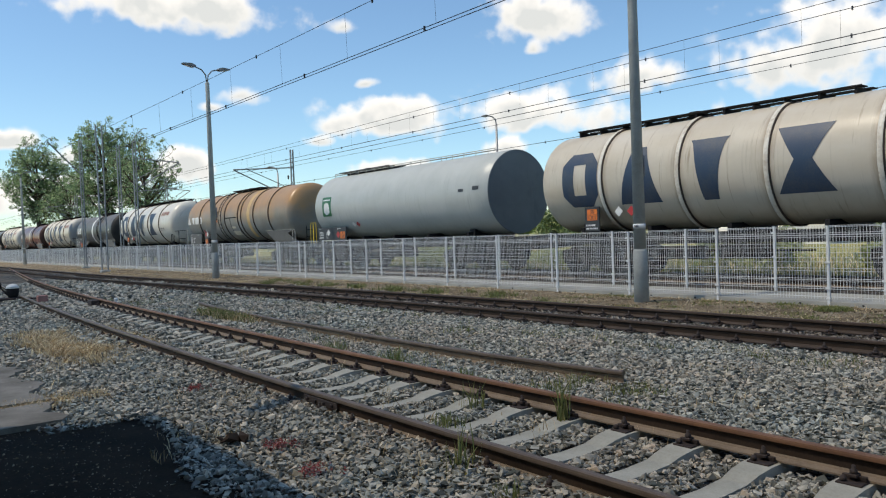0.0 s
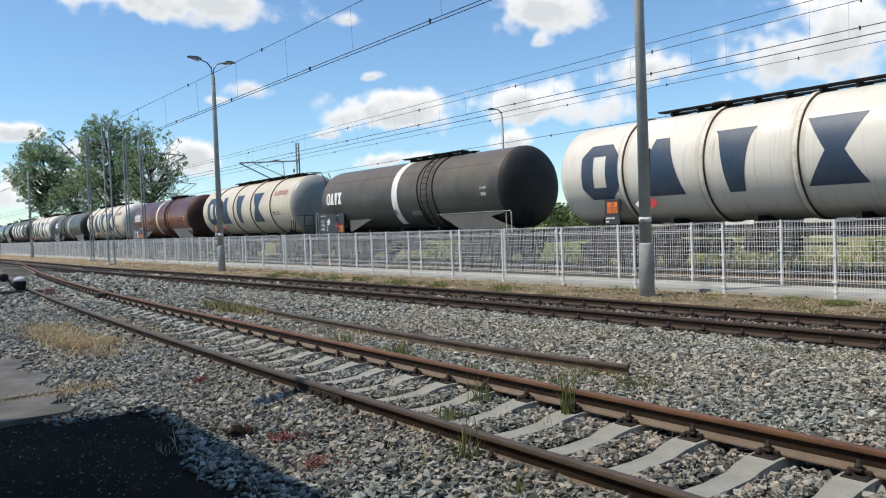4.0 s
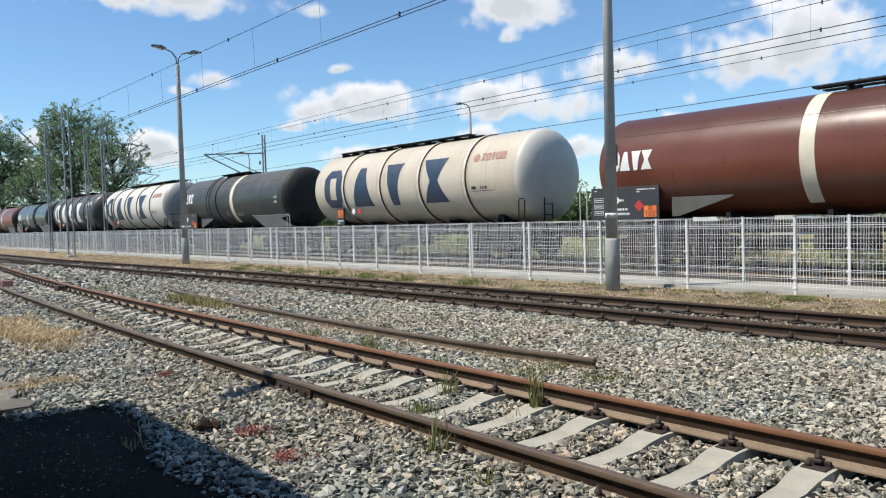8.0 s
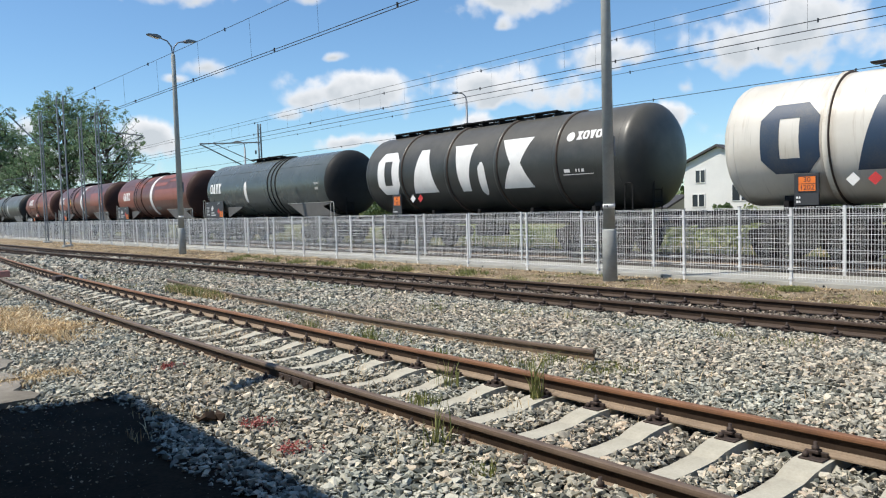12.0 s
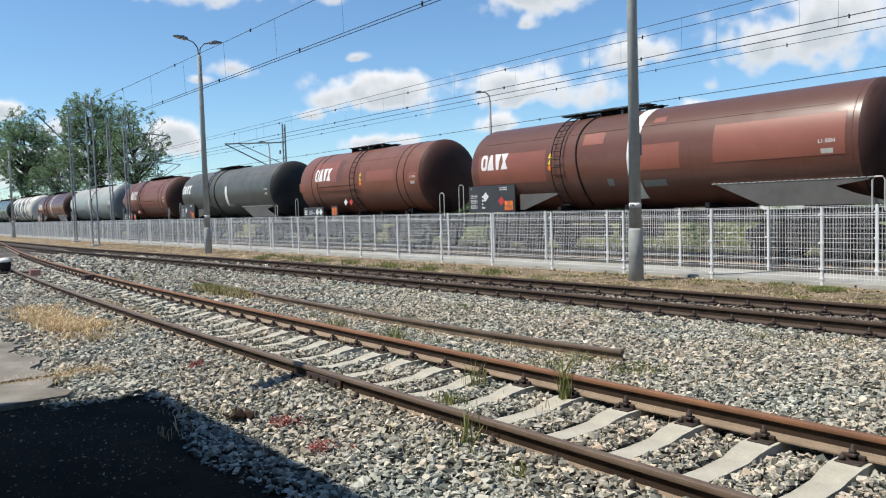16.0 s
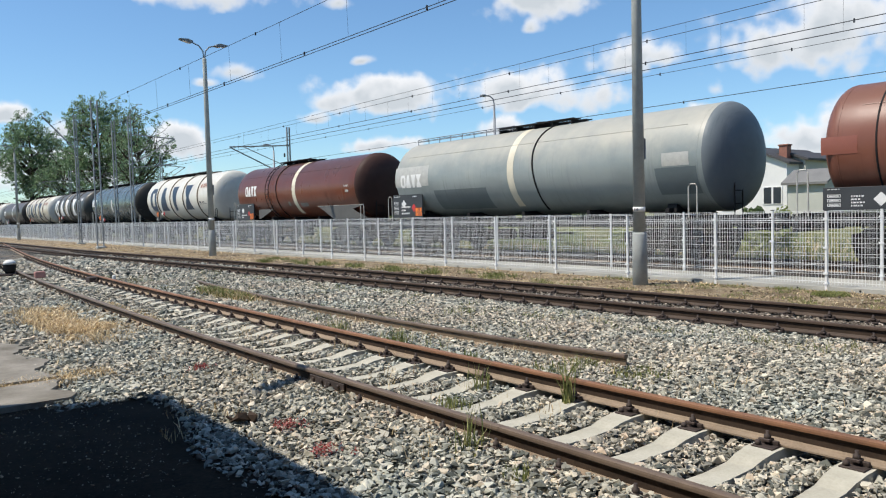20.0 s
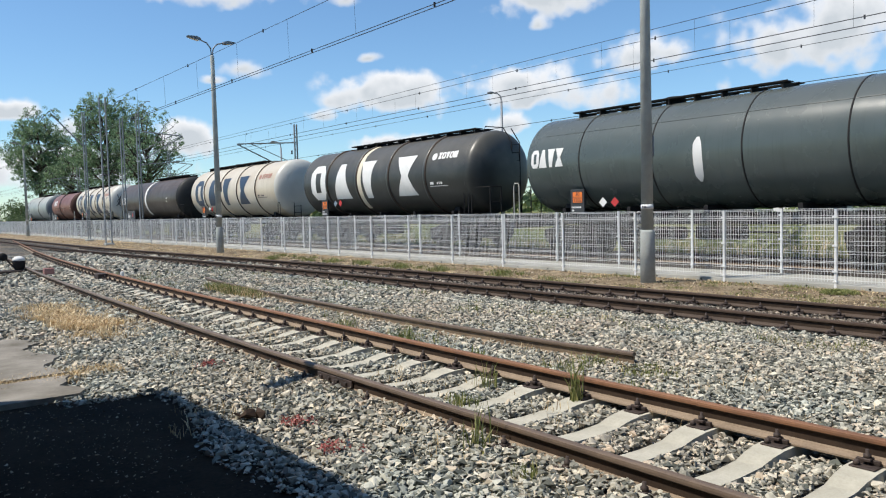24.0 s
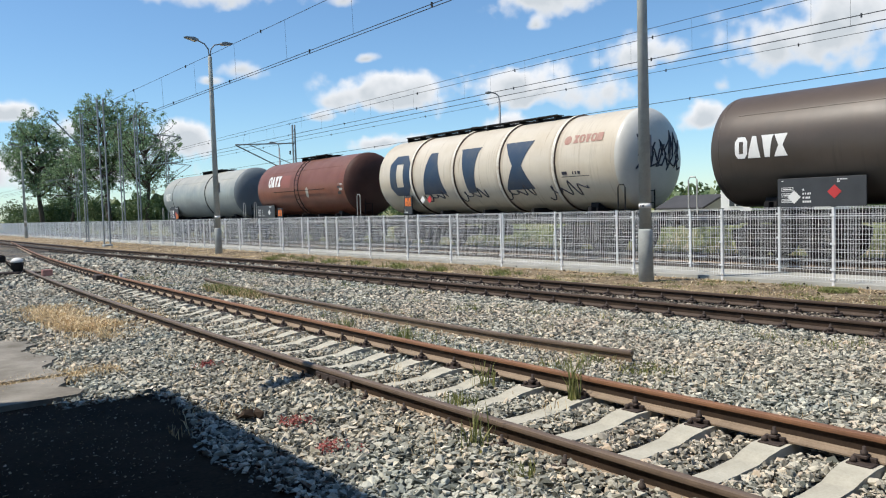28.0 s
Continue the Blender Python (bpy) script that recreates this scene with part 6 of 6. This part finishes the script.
# front end and rear end of each wagon's tank along the line at the start, and its looks
TRAIN = [
    (4.06, cream(1, "cream tank wagon with brown ribs and blue emblem shapes")),
    (19.60, dict(L=12.85, R=1.53, zc=2.88, paint=T_SILVER, end_paint=T_ENDGREY, front="flat", label="silver-grey smooth tank wagon with a dark flat end", seed=2, walk=(0.9, 5.2), panel=(0.3, 2.9), panel_z=(1.33, 1.92), hoops=((-0.45, 2.2), (-0.15, 2.2)), toprail=(0.5, 12.2), rail_paint=M_RAILING, rail_rise=(0.05, 0.11), hoop_paint=M_YELLOW, shapes=[(1.05, 1.85, 2.45, 3.35, s_rect, M_GREENPOSTER, "green_sticker"), (1.18, 1.72, 2.52, 3.08, s_blot, M_WHITE, "emblem_shape"), (1.15, 1.75, 3.18, 3.24, s_rect, M_WHITE, "small_print"), (12.0, 12.35, 2.98, 3.12, s_rect, M_PANEL, "marking"), (11.2, 11.5, 2.96, 3.06, s_rect, M_PANEL, "marking"), (3.3, 3.6, 1.9, 2.15, s_diamond, M_WHITE, "hazard_diamond"), (3.65, 3.95, 1.9, 2.15, s_diamond, M_RED, "hazard_diamond")])),
    (34.90, dict(L=15.0, R=1.52, zc=2.86, paint=T_ORANGE, label="rust-orange and grey ribbed tank wagon with a cream band", seed=3, rings=(2.46, 4.48, 6.52, 8.44, 8.91, 10.58, 12.53), ring_paint=T_ORANGE, bands=((9.76, 10.14, M_BANDOCHRE),), ladders=(6.0,), walk=(5.4, 9.6), panel=(0.3, 2.3), panel_z=(1.33, 2.0), panel_paint=M_BELLY, plate_on_panel=False, diamonds=((-0.9, 0.9, M_RED), (-1.02, 0.9, M_WHITE)), skirt=(11.6, 14.85), shapes=[(6.55, 8.4, 2.80, 2.86, s_rect, M_BLACK, "frame_strip"), (7.30, 7.37, 1.75, 2.79, s_rect, M_BLACK, "frame_strip"), (3.05, 3.3, 2.0, 2.25, s_diamond, M_WHITE, "hazard_diamond"), (2.7, 2.95, 2.02, 2.27, s_diamond, M_RED, "hazard_diamond"), (5.2, 5.42, 2.75, 3.3, s_rect, M_RIBEDGE, "warning_panel"), (7.4, 7.9, 2.2, 2.32, s_rect, M_BAND, "pale_plate"), (0.32, 0.9, 2.62, 3.08, s_triangle, M_WHITE, "emblem_shape")] + word(1.05, 2.85, 2.62, 3.05, M_WHITE, 3, shapes=(s_wedge, s_rect, s_ring)) + [(7.32, 8.24, 1.8, 2.05, s_rect, M_BAND, "pale_plate")], plate=(3.3, 1.3), warning=5.3, loose_diamonds=())),
    (52.87, cream(4, "pale tank wagon with dark emblem shapes and a railed end", T_WHITECREAM, platform=True)),
    (68.50, plain(5, "black dusty tank wagon with a white band and grey skirt", T_DUSTY, L=13.3, bands=((6.34, 6.74, M_WHITE),), ladders=(8.75,), straps=(8.2, 9.2), walk=(5.8, 9.9), shapes=LIGHT)),
    (84.40, cream(6, "cream tank wagon with brown ribs and a railed end painted in shade", platform=True, end_paint=T_SHADEDEND)),
    (100.21, plain(7, "oxide-red tank wagon with a cream band and grey skirt", T_RED, word=(0.65, 2.05), word_z=(2.71, 3.24), bands=((6.03, 6.38, M_BAND),), ladders=(8.85,), straps=(8.1,), warning=9.0, walk=(5.9, 9.4))),
    (116.16, cream(8, "cream tank wagon with brown ribs and a plain pale end", end_paint=T_PALEEND)),
    (132.00, plain(9, "black tank wagon with a cream band and grey skirt", T_BLACK, L=13.15, word=(0.49, 1.89), word_z=(2.84, 3.39), bands=((7.0, 7.36, M_BAND),), shapes=LIGHT)),
    (147.73, cream(10, "bright cream tank wagon with a ladder and an end painted in shade", T_WHITECREAM, platform=True, end_paint=T_SHADEDEND)),
    (163.43, cream(11, "black ribbed tank wagon with large white emblem shapes", T_BLACK, M_WHITE, M_WHITE, extra=[(6.95, 7.3, 1.95, 3.05, s_stroke, M_WHITE, "paint_stroke")])),
    (179.30, plain(12, "dark green-grey tank wagon with a grey skirt", T_GREEN, shapes=[(5.0, 5.3, 2.1, 3.2, s_stroke, M_WHITE, "paint_stroke")], ladders=(), straps=(7.6, 8.0, 8.4))),
    (194.90, plain(13, "patched brownish-red tank wagon with a white band", T_REDBROWN, L=13.3, word=(1.55, 2.9), bands=((6.84, 7.24, M_WHITE),), shapes=red_patches(3, 9) + LIGHT)),
    (210.95, plain(14, "patched dull red tank wagon with a white band and skirt", T_REDBROWN, L=13.7, word=(0.84, 2.18), word_z=(2.79, 3.32), bands=((7.1, 7.46, M_WHITE),), warning=4.12, ladders=(4.45,), straps=(5.22,), skirt=(9.7, 13.55), laden=12.7, panel=(0.05, 2.4), shapes=[(0.7, 3.9, 2.3, 3.3, s_rect, T_REDPATCH, "repaint"), (7.48, 8.82, 2.43, 3.14, s_rect, T_REDPATCH, "repaint"), (9.82, 13.1, 2.5, 3.47, s_rect, T_REDPATCH, "repaint"), (7.8, 8.2, 3.75, 3.9, s_rect, T_REDPATCH, "repaint"), (5.4, 6.2, 3.3, 3.65, s_rect, T_REDPATCH, "repaint")] + LIGHT)),
    (227.17, plain(15, "short brick-red tank wagon with a side ladder", T_RED2, L=10.22, word=(1.76, 3.18), word_z=(2.95, 3.51), shapes=[(1.5, 3.7, 2.86, 3.78, s_rect, T_REDPATCH, "repaint"), (3.72, 4.12, 2.82, 3.85, s_rect, T_REDBROWN, "repaint"), (0.25, 0.8, 2.5, 2.92, s_rect, T_REDPATCH, "repaint"), (6.2, 8.2, 2.75, 3.2, s_rect, T_REDPATCH, "repaint"), (9.2, 9.8, 2.62, 2.98, s_rect, T_REDPATCH, "repaint")], seams=(1.45, 1.99, 8.45, 8.92), steps=(2.15, 5.45), skirt=None, panel=(0.4, 2.3), panel_z=(1.33, 1.75), plate_on_panel=False, diamonds=((-0.2, 0.45, M_WHITE), (-0.38, 0.45, M_WHITE)), plate=(3.4, 1.36), ladders=(5.2,), straps=(), rings=(), laden=9.5, warning=5.71, walk=(3.4, 6.2), hoops=((11.15, 2.1), (-0.4, 2.2)))),
    (240.10, plain(16, "grey-black tank wagon with a white stroke and grey skirt", T_OLIVE, L=13.55, word=(0.5, 1.9), word_z=(2.92, 3.45), shapes=MARK + LIGHT, ladders=(5.05,), straps=(5.8,), laden=12.75, warning=4.6)),
    (256.22, plain(17, "short brick-red tank wagon with black ladder", T_RED2, L=10.33, word=(2.2, 3.6), word_z=(2.86, 3.44), shapes=[(0.1, 0.9, 2.6, 3.0, s_rect, T_REDPATCH, "repaint"), (5.0, 7.4, 2.2, 2.62, s_rect, T_REDPATCH, "repaint"), (9.25, 9.85, 2.62, 3.0, s_rect, T_REDPATCH, "repaint")], seams=(1.29, 1.93, 8.5, 9.12), steps=(4.95, 7.43), skirt=None, panel=(0.1, 2.2), panel_z=(1.33, 1.85), plate_on_panel=False, diamonds=((-0.1, 0.45, M_WHITE), (-0.32, 0.45, M_RED)), plate=(2.9, 1.36), ladders=(4.47,), straps=(), laden=9.55, walk=(3.6, 8.4), hoops=((-0.4, 2.3), (10.2, 2.1)))),
    (269.21, plain(18, "blue-grey tank wagon with pale stains and a cream band", T_BLUEGREY, L=14.6, R=1.5, zc=2.85, word=(0.65, 2.02), word_z=(2.52, 3.03), panel=(-0.1, 1.9), toprail=(0.5, 6.2), rail_paint=M_LAMP, rail_rise=(0.07, 0.16), skirt=None, bands=((6.88, 7.18, M_BAND),), ladders=(), straps=(8.1,), laden=None, warning=None, shapes=[(13.05, 13.9, 2.62, 2.98, s_rect, M_RAILING, "repaint"), (2.7, 5.7, 1.62, 2.36, s_rect, T_DULLPATCH, "repaint"), (0.28, 2.46, 2.56, 3.34, s_rect, M_RAILING, "repaint"), (12.8, 14.1, 1.85, 2.58, s_rect, T_DULLPATCH, "repaint")], walk=(5.4, 9.0), hoops=((13.9, 2.1), (-0.4, 2.2)))),
    (286.44, plain(19, "oxide-red tank wagon with a cream band and grey skirt", T_RED, word=(1.38, 2.8), word_z=(2.66, 3.2), bands=((6.95, 7.3, M_BAND),), shapes=LIGHT)),
    (302.70, cream(20, "pale tank wagon with dark ribs and blue emblem shapes", T_WHITECREAM)),
    (318.25, plain(21, "slate-grey tank wagon with thin black seams", T_SLATE, L=13.45, R=1.55, zc=2.9, word=(0.52, 1.93), word_z=(2.79, 3.37), diamond_z=1.62, skirt=None, panel=None, plate=(2.4, 1.62), seams=(2.58, 5.24, 7.98, 10.56), platform=True, ladders=(), straps=(), warning=None, walk=(1.4, 8.6), shapes=[(6.58, 6.86, 2.1, 3.28, s_stroke, M_WHITE, "paint_stroke")], laden=12.05)),
    (334.24, cream(22, "black ribbed tank wagon with white emblem shapes and cream band", T_BLACK, M_WHITE, M_WHITE, platform=True, L=13.25, last=8.38, bands=((5.2, 5.7, M_BAND),))),
    (350.21, cream(23, "cream tank wagon with brown ribs and smooth pale end", end_paint=T_PALEEND)),
    (366.01, plain(24, "long brown tank wagon with a white band", T_BROWN, L=14.55, word=(0.93, 2.3), word_z=(2.58, 3.12), skirt=None, panel=(2.0, 4.05), panel_z=(1.33, 2.02), plate_on_panel=False, diamonds=((0.3, 0.35, M_WHITE), (-0.16, 0.5, M_RED)), bands=((7.08, 7.46, M_WHITE),), ladders=(), straps=(), warning=None, laden=12.2, toprail=(7.2, 14.1), end_depth=0.5, walk=(6.8, 13.6), platform=True, hoops=((-0.4, 2.2),))),
    (383.10, cream(25, "cream tank wagon with scrawled dark paint on side and end", T_CREAM, end_paint=T_PALEEND, scrawl=True)),
    (398.70, plain(26, "short brick-red tank wagon near the end of the train", T_RED2, L=9.9, word=(1.7, 3.15), word_z=(2.95, 3.5), shapes=[(3.2, 4.2, 2.86, 3.5, s_rect, T_REDPATCH, "repaint"), (9.0, 9.3, 2.66, 2.74, s_rect, M_PANEL, "marking"), (9.0, 9.3, 2.38, 2.5, s_rect, M_PANEL, "marking"), (5.9, 6.15, 2.3, 2.8, s_stroke, M_RAILING, "paint_stroke")], loose_diamonds=(), steps=(2.5, 7.8), skirt=None, panel=(0.0, 2.15), panel_z=(1.33, 2.0), plate_on_panel=False, diamonds=((-0.2, 0.45, M_WHITE),), plate=(2.9, 1.4), ladders=(5.1,), straps=(), laden=9.3, walk=(3.6, 6.4), hoops=((10.6, 2.3), (-0.4, 2.2)))),
    (411.20, plain(27, "blue-grey tank wagon that ends the train", T_BLUEGREY, L=13.4, R=1.5, zc=2.85, word=(1.0, 1.9), word_z=(2.65, 3.15), panel=(1.3, 3.0), skirt=None, ladders=(), straps=(8.5,), seams=(2.3,), laden=None, warning=None, walk=(5.4, 9.0), hoops=((14.1, 2.2), (-0.4, 2.2)))),
]
WAGONS = [(front + spec["L"] / 2, wagon(spec)) for front, spec in TRAIN]


def travelled(t):
    """How far the train has come by t seconds: it gathers speed from 12.3 to 14 m/s."""
    u = t / 14
    return 172.877 * u - 3.888 * u ** 2 + 14.010 * u ** 3 - 6.686 * u ** 4 + 1.059 * u ** 5


def motions():
    over = SUN_WAY * 1770.0
    walk(DRIFTING_CLOUD, [(t, pose(over.x - 552 - 4.0 * t, over.y, over.z)) for t in range(0, 29, 4)])
    for start, w in WAGONS:
        walk(w, [(t, pose(TRAIN_X, start - travelled(t), 0)) for t in range(0, 29)])


# ---- weeds and small things by the tracks ----
def blades(name, label, seed, n, spot, height, material, lean=0.5, width=0.006, category="grass", kind="stuff"):
    """Narrow blades; spot(rng, n) gives the places of their feet."""
    rng = np.random.default_rng(seed)
    x, y, z = spot(rng, n)
    n = len(x)
    h = height * rng.uniform(0.35, 1.15, n)
    a = rng.uniform(0, 2 * np.pi, n)
    l = lean * h * rng.uniform(0.1, 1.0, n)
    b = rng.uniform(0, np.pi, n)
    w = width * rng.uniform(0.6, 1.5, n)
    foot = np.stack((x, y, z), -1)
    side = np.stack((np.cos(b) * w, np.sin(b) * w, 0 * b), -1)
    mid = foot + np.stack((np.cos(a) * l * 0.35, np.sin(a) * l * 0.35, h * 0.6), -1)
    tip = foot + np.stack((np.cos(a) * l, np.sin(a) * l, h), -1)
    V = np.stack((foot - side, foot + side, mid + side * 0.8, mid - side * 0.8, tip), 1).reshape(-1, 3)
    k = (np.arange(n) * 5)[:, None]
    F = np.concatenate((k + [0, 1, 2], k + [0, 2, 3], k + [3, 2, 4]))
    return tagged(new(name, raw_mesh(name, V, F, material)), label, category, kind=kind)


def patch(cx, cy, rx, ry, z):
    def spot(rng, n):
        r, a = np.sqrt(rng.uniform(0, 1, n)) * rng.uniform(0.5, 1.0, n), rng.uniform(0, 2 * np.pi, n)
        return cx + rx * r * np.cos(a), cy + ry * r * np.sin(a), np.full(n, z)
    return spot


def strip(x0, x1, y0, y1, z, clumps=0, slack=0.0):
    def spot(rng, n):
        if not clumps:
            return rng.uniform(x0, x1, n), rng.uniform(y0, y1, n), np.full(n, z)
        cx, cy = rng.uniform(x0, x1, clumps), rng.uniform(y0, y1, clumps)
        k = rng.integers(0, clumps, n)
        return np.clip(cx[k] + rng.normal(0, 0.12, n), x0 - slack, x1 + slack), cy[k] + rng.normal(0, 0.16, n), np.full(n, z)
    return spot


blades("dry_grass", "patch of dry straw-coloured grass beside the siding", 1, 5200, strip(2.4, 4.1, 11.6, 17.2, -0.18, 75, 0.5), 0.085, M_STRAW, 1.7, 0.007)
blades("dry_grass", "dense heart of the dry grass beside the siding", 8, 5600, strip(2.45, 3.15, 12.5, 15.6, -0.18, 20, 0.5), 0.095, M_STRAW, 1.9, 0.008)
blades("dry_grass", "dry yellow grass in the slab joint", 2, 3000, strip(0.2, 2.3, 8.92, 9.22, -0.185, 30), 0.042, M_STRAW, 1.3, 0.006)
blades("dry_grass", "sparse dry grass along the fence", 3, 22000, strip(12.1, 14.7, 1.0, 62.0, -0.19, 900), 0.06, M_STRAW, 2.2, 0.007)
blades("weeds", "green weeds along the fence", 4, 3000, strip(12.2, 13.4, 13.0, 28.0, -0.19, 45), 0.14, M_GRASS, 0.8, 0.008)
blades("weeds", "green weeds in the ballast", 5, 1300, patch(6.45, 15.9, 0.22, 1.9, -0.19), 0.19, M_GRASS, 0.9, 0.007)
blades("dry_grass", "dull dry stems among the green weeds", 9, 900, patch(6.45, 15.7, 0.24, 2.0, -0.19), 0.17, M_STRAW, 0.9, 0.006)
blades("weeds", "thin weeds scattered over the ballast", 6, 3000, strip(5.3, 9.2, 3.0, 24.0, -0.19, 100), 0.12, M_GRASS, 0.9, 0.004)
blades("weeds", "thin dry stems in the ballast", 7, 1800, strip(1.9, 9.0, 2.5, 12.0, -0.19, 90), 0.11, M_STRAW, 0.9, 0.003)
for k, (x, y, n, h, r) in enumerate(((4.93, 4.46, 36, 0.42, 0.08), (4.8, 5.5, 30, 0.26, 0.14), (4.2, 5.14, 70, 0.12, 0.2), (6.4, 4.75, 420, 0.07, 0.42), (6.42, 5.5, 200, 0.08, 0.3), (3.42, 4.05, 26, 0.40, 0.16), (5.5, 7.9, 90, 0.26, 0.2), (5.6, 9.6, 80, 0.22, 0.25), (7.9, 9.5, 120, 0.16, 0.3), (3.3, 3.4, 60, 0.14, 0.15), (5.45, 6.4, 50, 0.2, 0.1))):
    blades("grass_tuft", "small tuft of green grass in the ballast", 20 + k, n, patch(x, y, r, r, -0.2), h, M_GRASS, 0.5, 0.005)


def red_weed(x, y, r, seed):
    rng = random.Random(seed)
    ends = [(x + rng.gauss(0, r * 0.5), y + rng.gauss(0, r * 0.5), -0.15 + rng.uniform(0, 0.04)) for _ in range(14)]
    V, F = leaf_cloud(ends, [r * 0.35] * 14, 14, 0.012, seed)
    tagged(new("red_weed", raw_mesh("red_weed", V, F, M_REDWEED)), "low reddish weed growing in the ballast", "weed", kind="stuff")


for k, (x, y, r) in enumerate(((2.72, 5.52, 0.14), (2.62, 4.72, 0.13), (3.07, 8.32, 0.11))):
    red_weed(x, y, r, 60 + k)


def point_lantern():
    """The hand lever of the points: a lantern with a white dome, a weight on its arm and a rod to the rail."""
    t = thing("point_indicator", "dark points lever with a white-domed lantern", "points indicator", pose(4.1, 27.6, GROUND_Z))
    bm = bmesh.new()
    box(bm, -0.62, 0.25, -0.2, 0.2, 0, 0.13, 0.03)
    part("base", bm, M_IRON, t)
    bm = bmesh.new()
    turned(bm, [(0.12, 0.12), (0.2, 0.17), (0.36, 0.19), (0.42, 0.19)], "z", 16)
    part("housing", bm, M_BLACK, t)
    bm = bmesh.new()
    turned(bm, [(0.42, 0.20), (0.5, 0.17), (0.555, 0.09), (0.57, 0.01)], "z", 16)
    part("dome", bm, M_PLASTER, t)
    bm = bmesh.new()
    tube(bm, [(-0.1, 0, 0.14), (-0.3, 0.02, 0.42), (-0.46, 0.04, 0.66)], 0.025, 7)
    part("lever", bm, M_IRON, t)
    bm = bmesh.new()
    turned(bm, [(-0.08, 0.02), (-0.07, 0.13), (0.07, 0.13), (0.08, 0.02)], "y", 16, centre=(-0.44, 0.04, 0.56))
    part("weight", bm, M_BLACK, t)
    bm = bmesh.new()
    tube(bm, [(0.2, 0, 0.08), (0.62, -0.25, 0.06), (0.86, -0.3, 0.06)], 0.03, 7)
    part("rod", bm, M_IRON, t)


def crate(x, y, w, l, h, m, name, label):
    bm = bmesh.new()
    box(bm, x - w / 2, x + w / 2, y - l / 2, y + l / 2, GROUND_Z, GROUND_Z + h, 0.02)
    solid(name, bm, m, label, "box")


point_lantern()
crate(4.72, 26.3, 0.3, 0.22, 0.2, M_FADEDRED, "marker_block", "faded red marker block between the rails")
crate(5.45, 22.8, 0.32, 0.42, 0.16, M_IRON, "cable_box", "low dark metal box beside the rail")
crate(6.0, 22.8, 0.09, 0.1, 0.17, M_WHITE, "clearance_post", "small white clearance marker")


def earth_litter():
    """Clods, pebbles and leaf litter on the strip beside the fence."""
    rng = np.random.default_rng(77)
    n = 12000
    x, y = rng.uniform(11.9, 14.72, n), 1.0 + 50 * rng.uniform(0, 1, n) ** 1.5
    s = rng.lognormal(math.log(0.013), 0.5, n).clip(0.005, 0.05)
    z = np.array([ground_height(a, b) for a, b in zip(x, y)]) + s * 0.15
    scatter_stones("earth_litter", "brown clods, pebbles and litter on dry earth", np.stack((x, y, z), -1), s, 78, M_LITTER)


earth_litter()
blades("weeds", "low yellow-green weeds on the earth strip", 9, 1500, patch(13.9, 6.2, 0.35, 0.35, -0.18), 0.09, M_GRASS, 1.5, 0.007)
blades("weeds", "low weeds scattered on the earth strip", 10, 2600, strip(12.2, 14.6, 2.0, 14.0, -0.18, 36), 0.07, M_GRASS, 1.5, 0.006)


def yard_grit():
    """Small pale pebbles and clods on the dark ground by the building."""
    rng = np.random.default_rng(91)
    n = 1500
    x, y = rng.uniform(-0.2, 2.1, n), rng.uniform(1.2, 7.9, n)
    s = rng.lognormal(math.log(0.0035), 0.5, n).clip(0.002, 0.011)
    scatter_stones("yard_grit", "pale grit strewn over the shade-darkened yard ground", np.stack((x, y, np.full(n, -0.203)), -1), s, 92)
    n = 450
    x, y = rng.normal(1.35, 0.45, n), rng.uniform(5.2, 7.9, n)
    s = rng.lognormal(math.log(0.009), 0.5, n).clip(0.004, 0.018)
    scatter_stones("yard_clods", "brown earth clods at the ballast's edge", np.stack((x, y, np.full(n, -0.205)), -1), s, 93, M_LITTER)


yard_grit()


def rubble_lump():
    """A dark lump of broken concrete at the ballast's edge."""
    bm = bmesh.new()
    for k, (x, y, z, r) in enumerate(((0, 0, 0.05, 0.10), (0.09, -0.06, 0.035, 0.075), (-0.05, 0.10, 0.03, 0.06))):
        v, f = STONES[5 + k]
        vs = [bm.verts.new((x + p[0] * r, y + p[1] * r, z + p[2] * r * 1.3)) for p in v]
        for t in f:
            bm.faces.new([vs[i] for i in t])
    ob = solid("rubble_lump", bm, M_WEB, "dark broken lump lying on the ballast", "rubble")
    ob.location = (2.52, 6.02, -0.19)


rubble_lump()


def meadow_spots(rng, n):
    x, y = 21.9 + 16 * rng.uniform(0, 1, n) ** 1.6, rng.uniform(-4, 70, n)
    return x, y, np.array([ground_height(a, b) for a, b in zip(x, y)])


blades("meadow_grass", "rough yellow-green grass of the meadow", 12, 26000, meadow_spots, 0.34, M_GRASS, 0.9, 0.018)
blades("meadow_grass", "dry seed stems in the meadow", 13, 9000, meadow_spots, 0.42, M_STRAW, 0.7, 0.012)

motions()
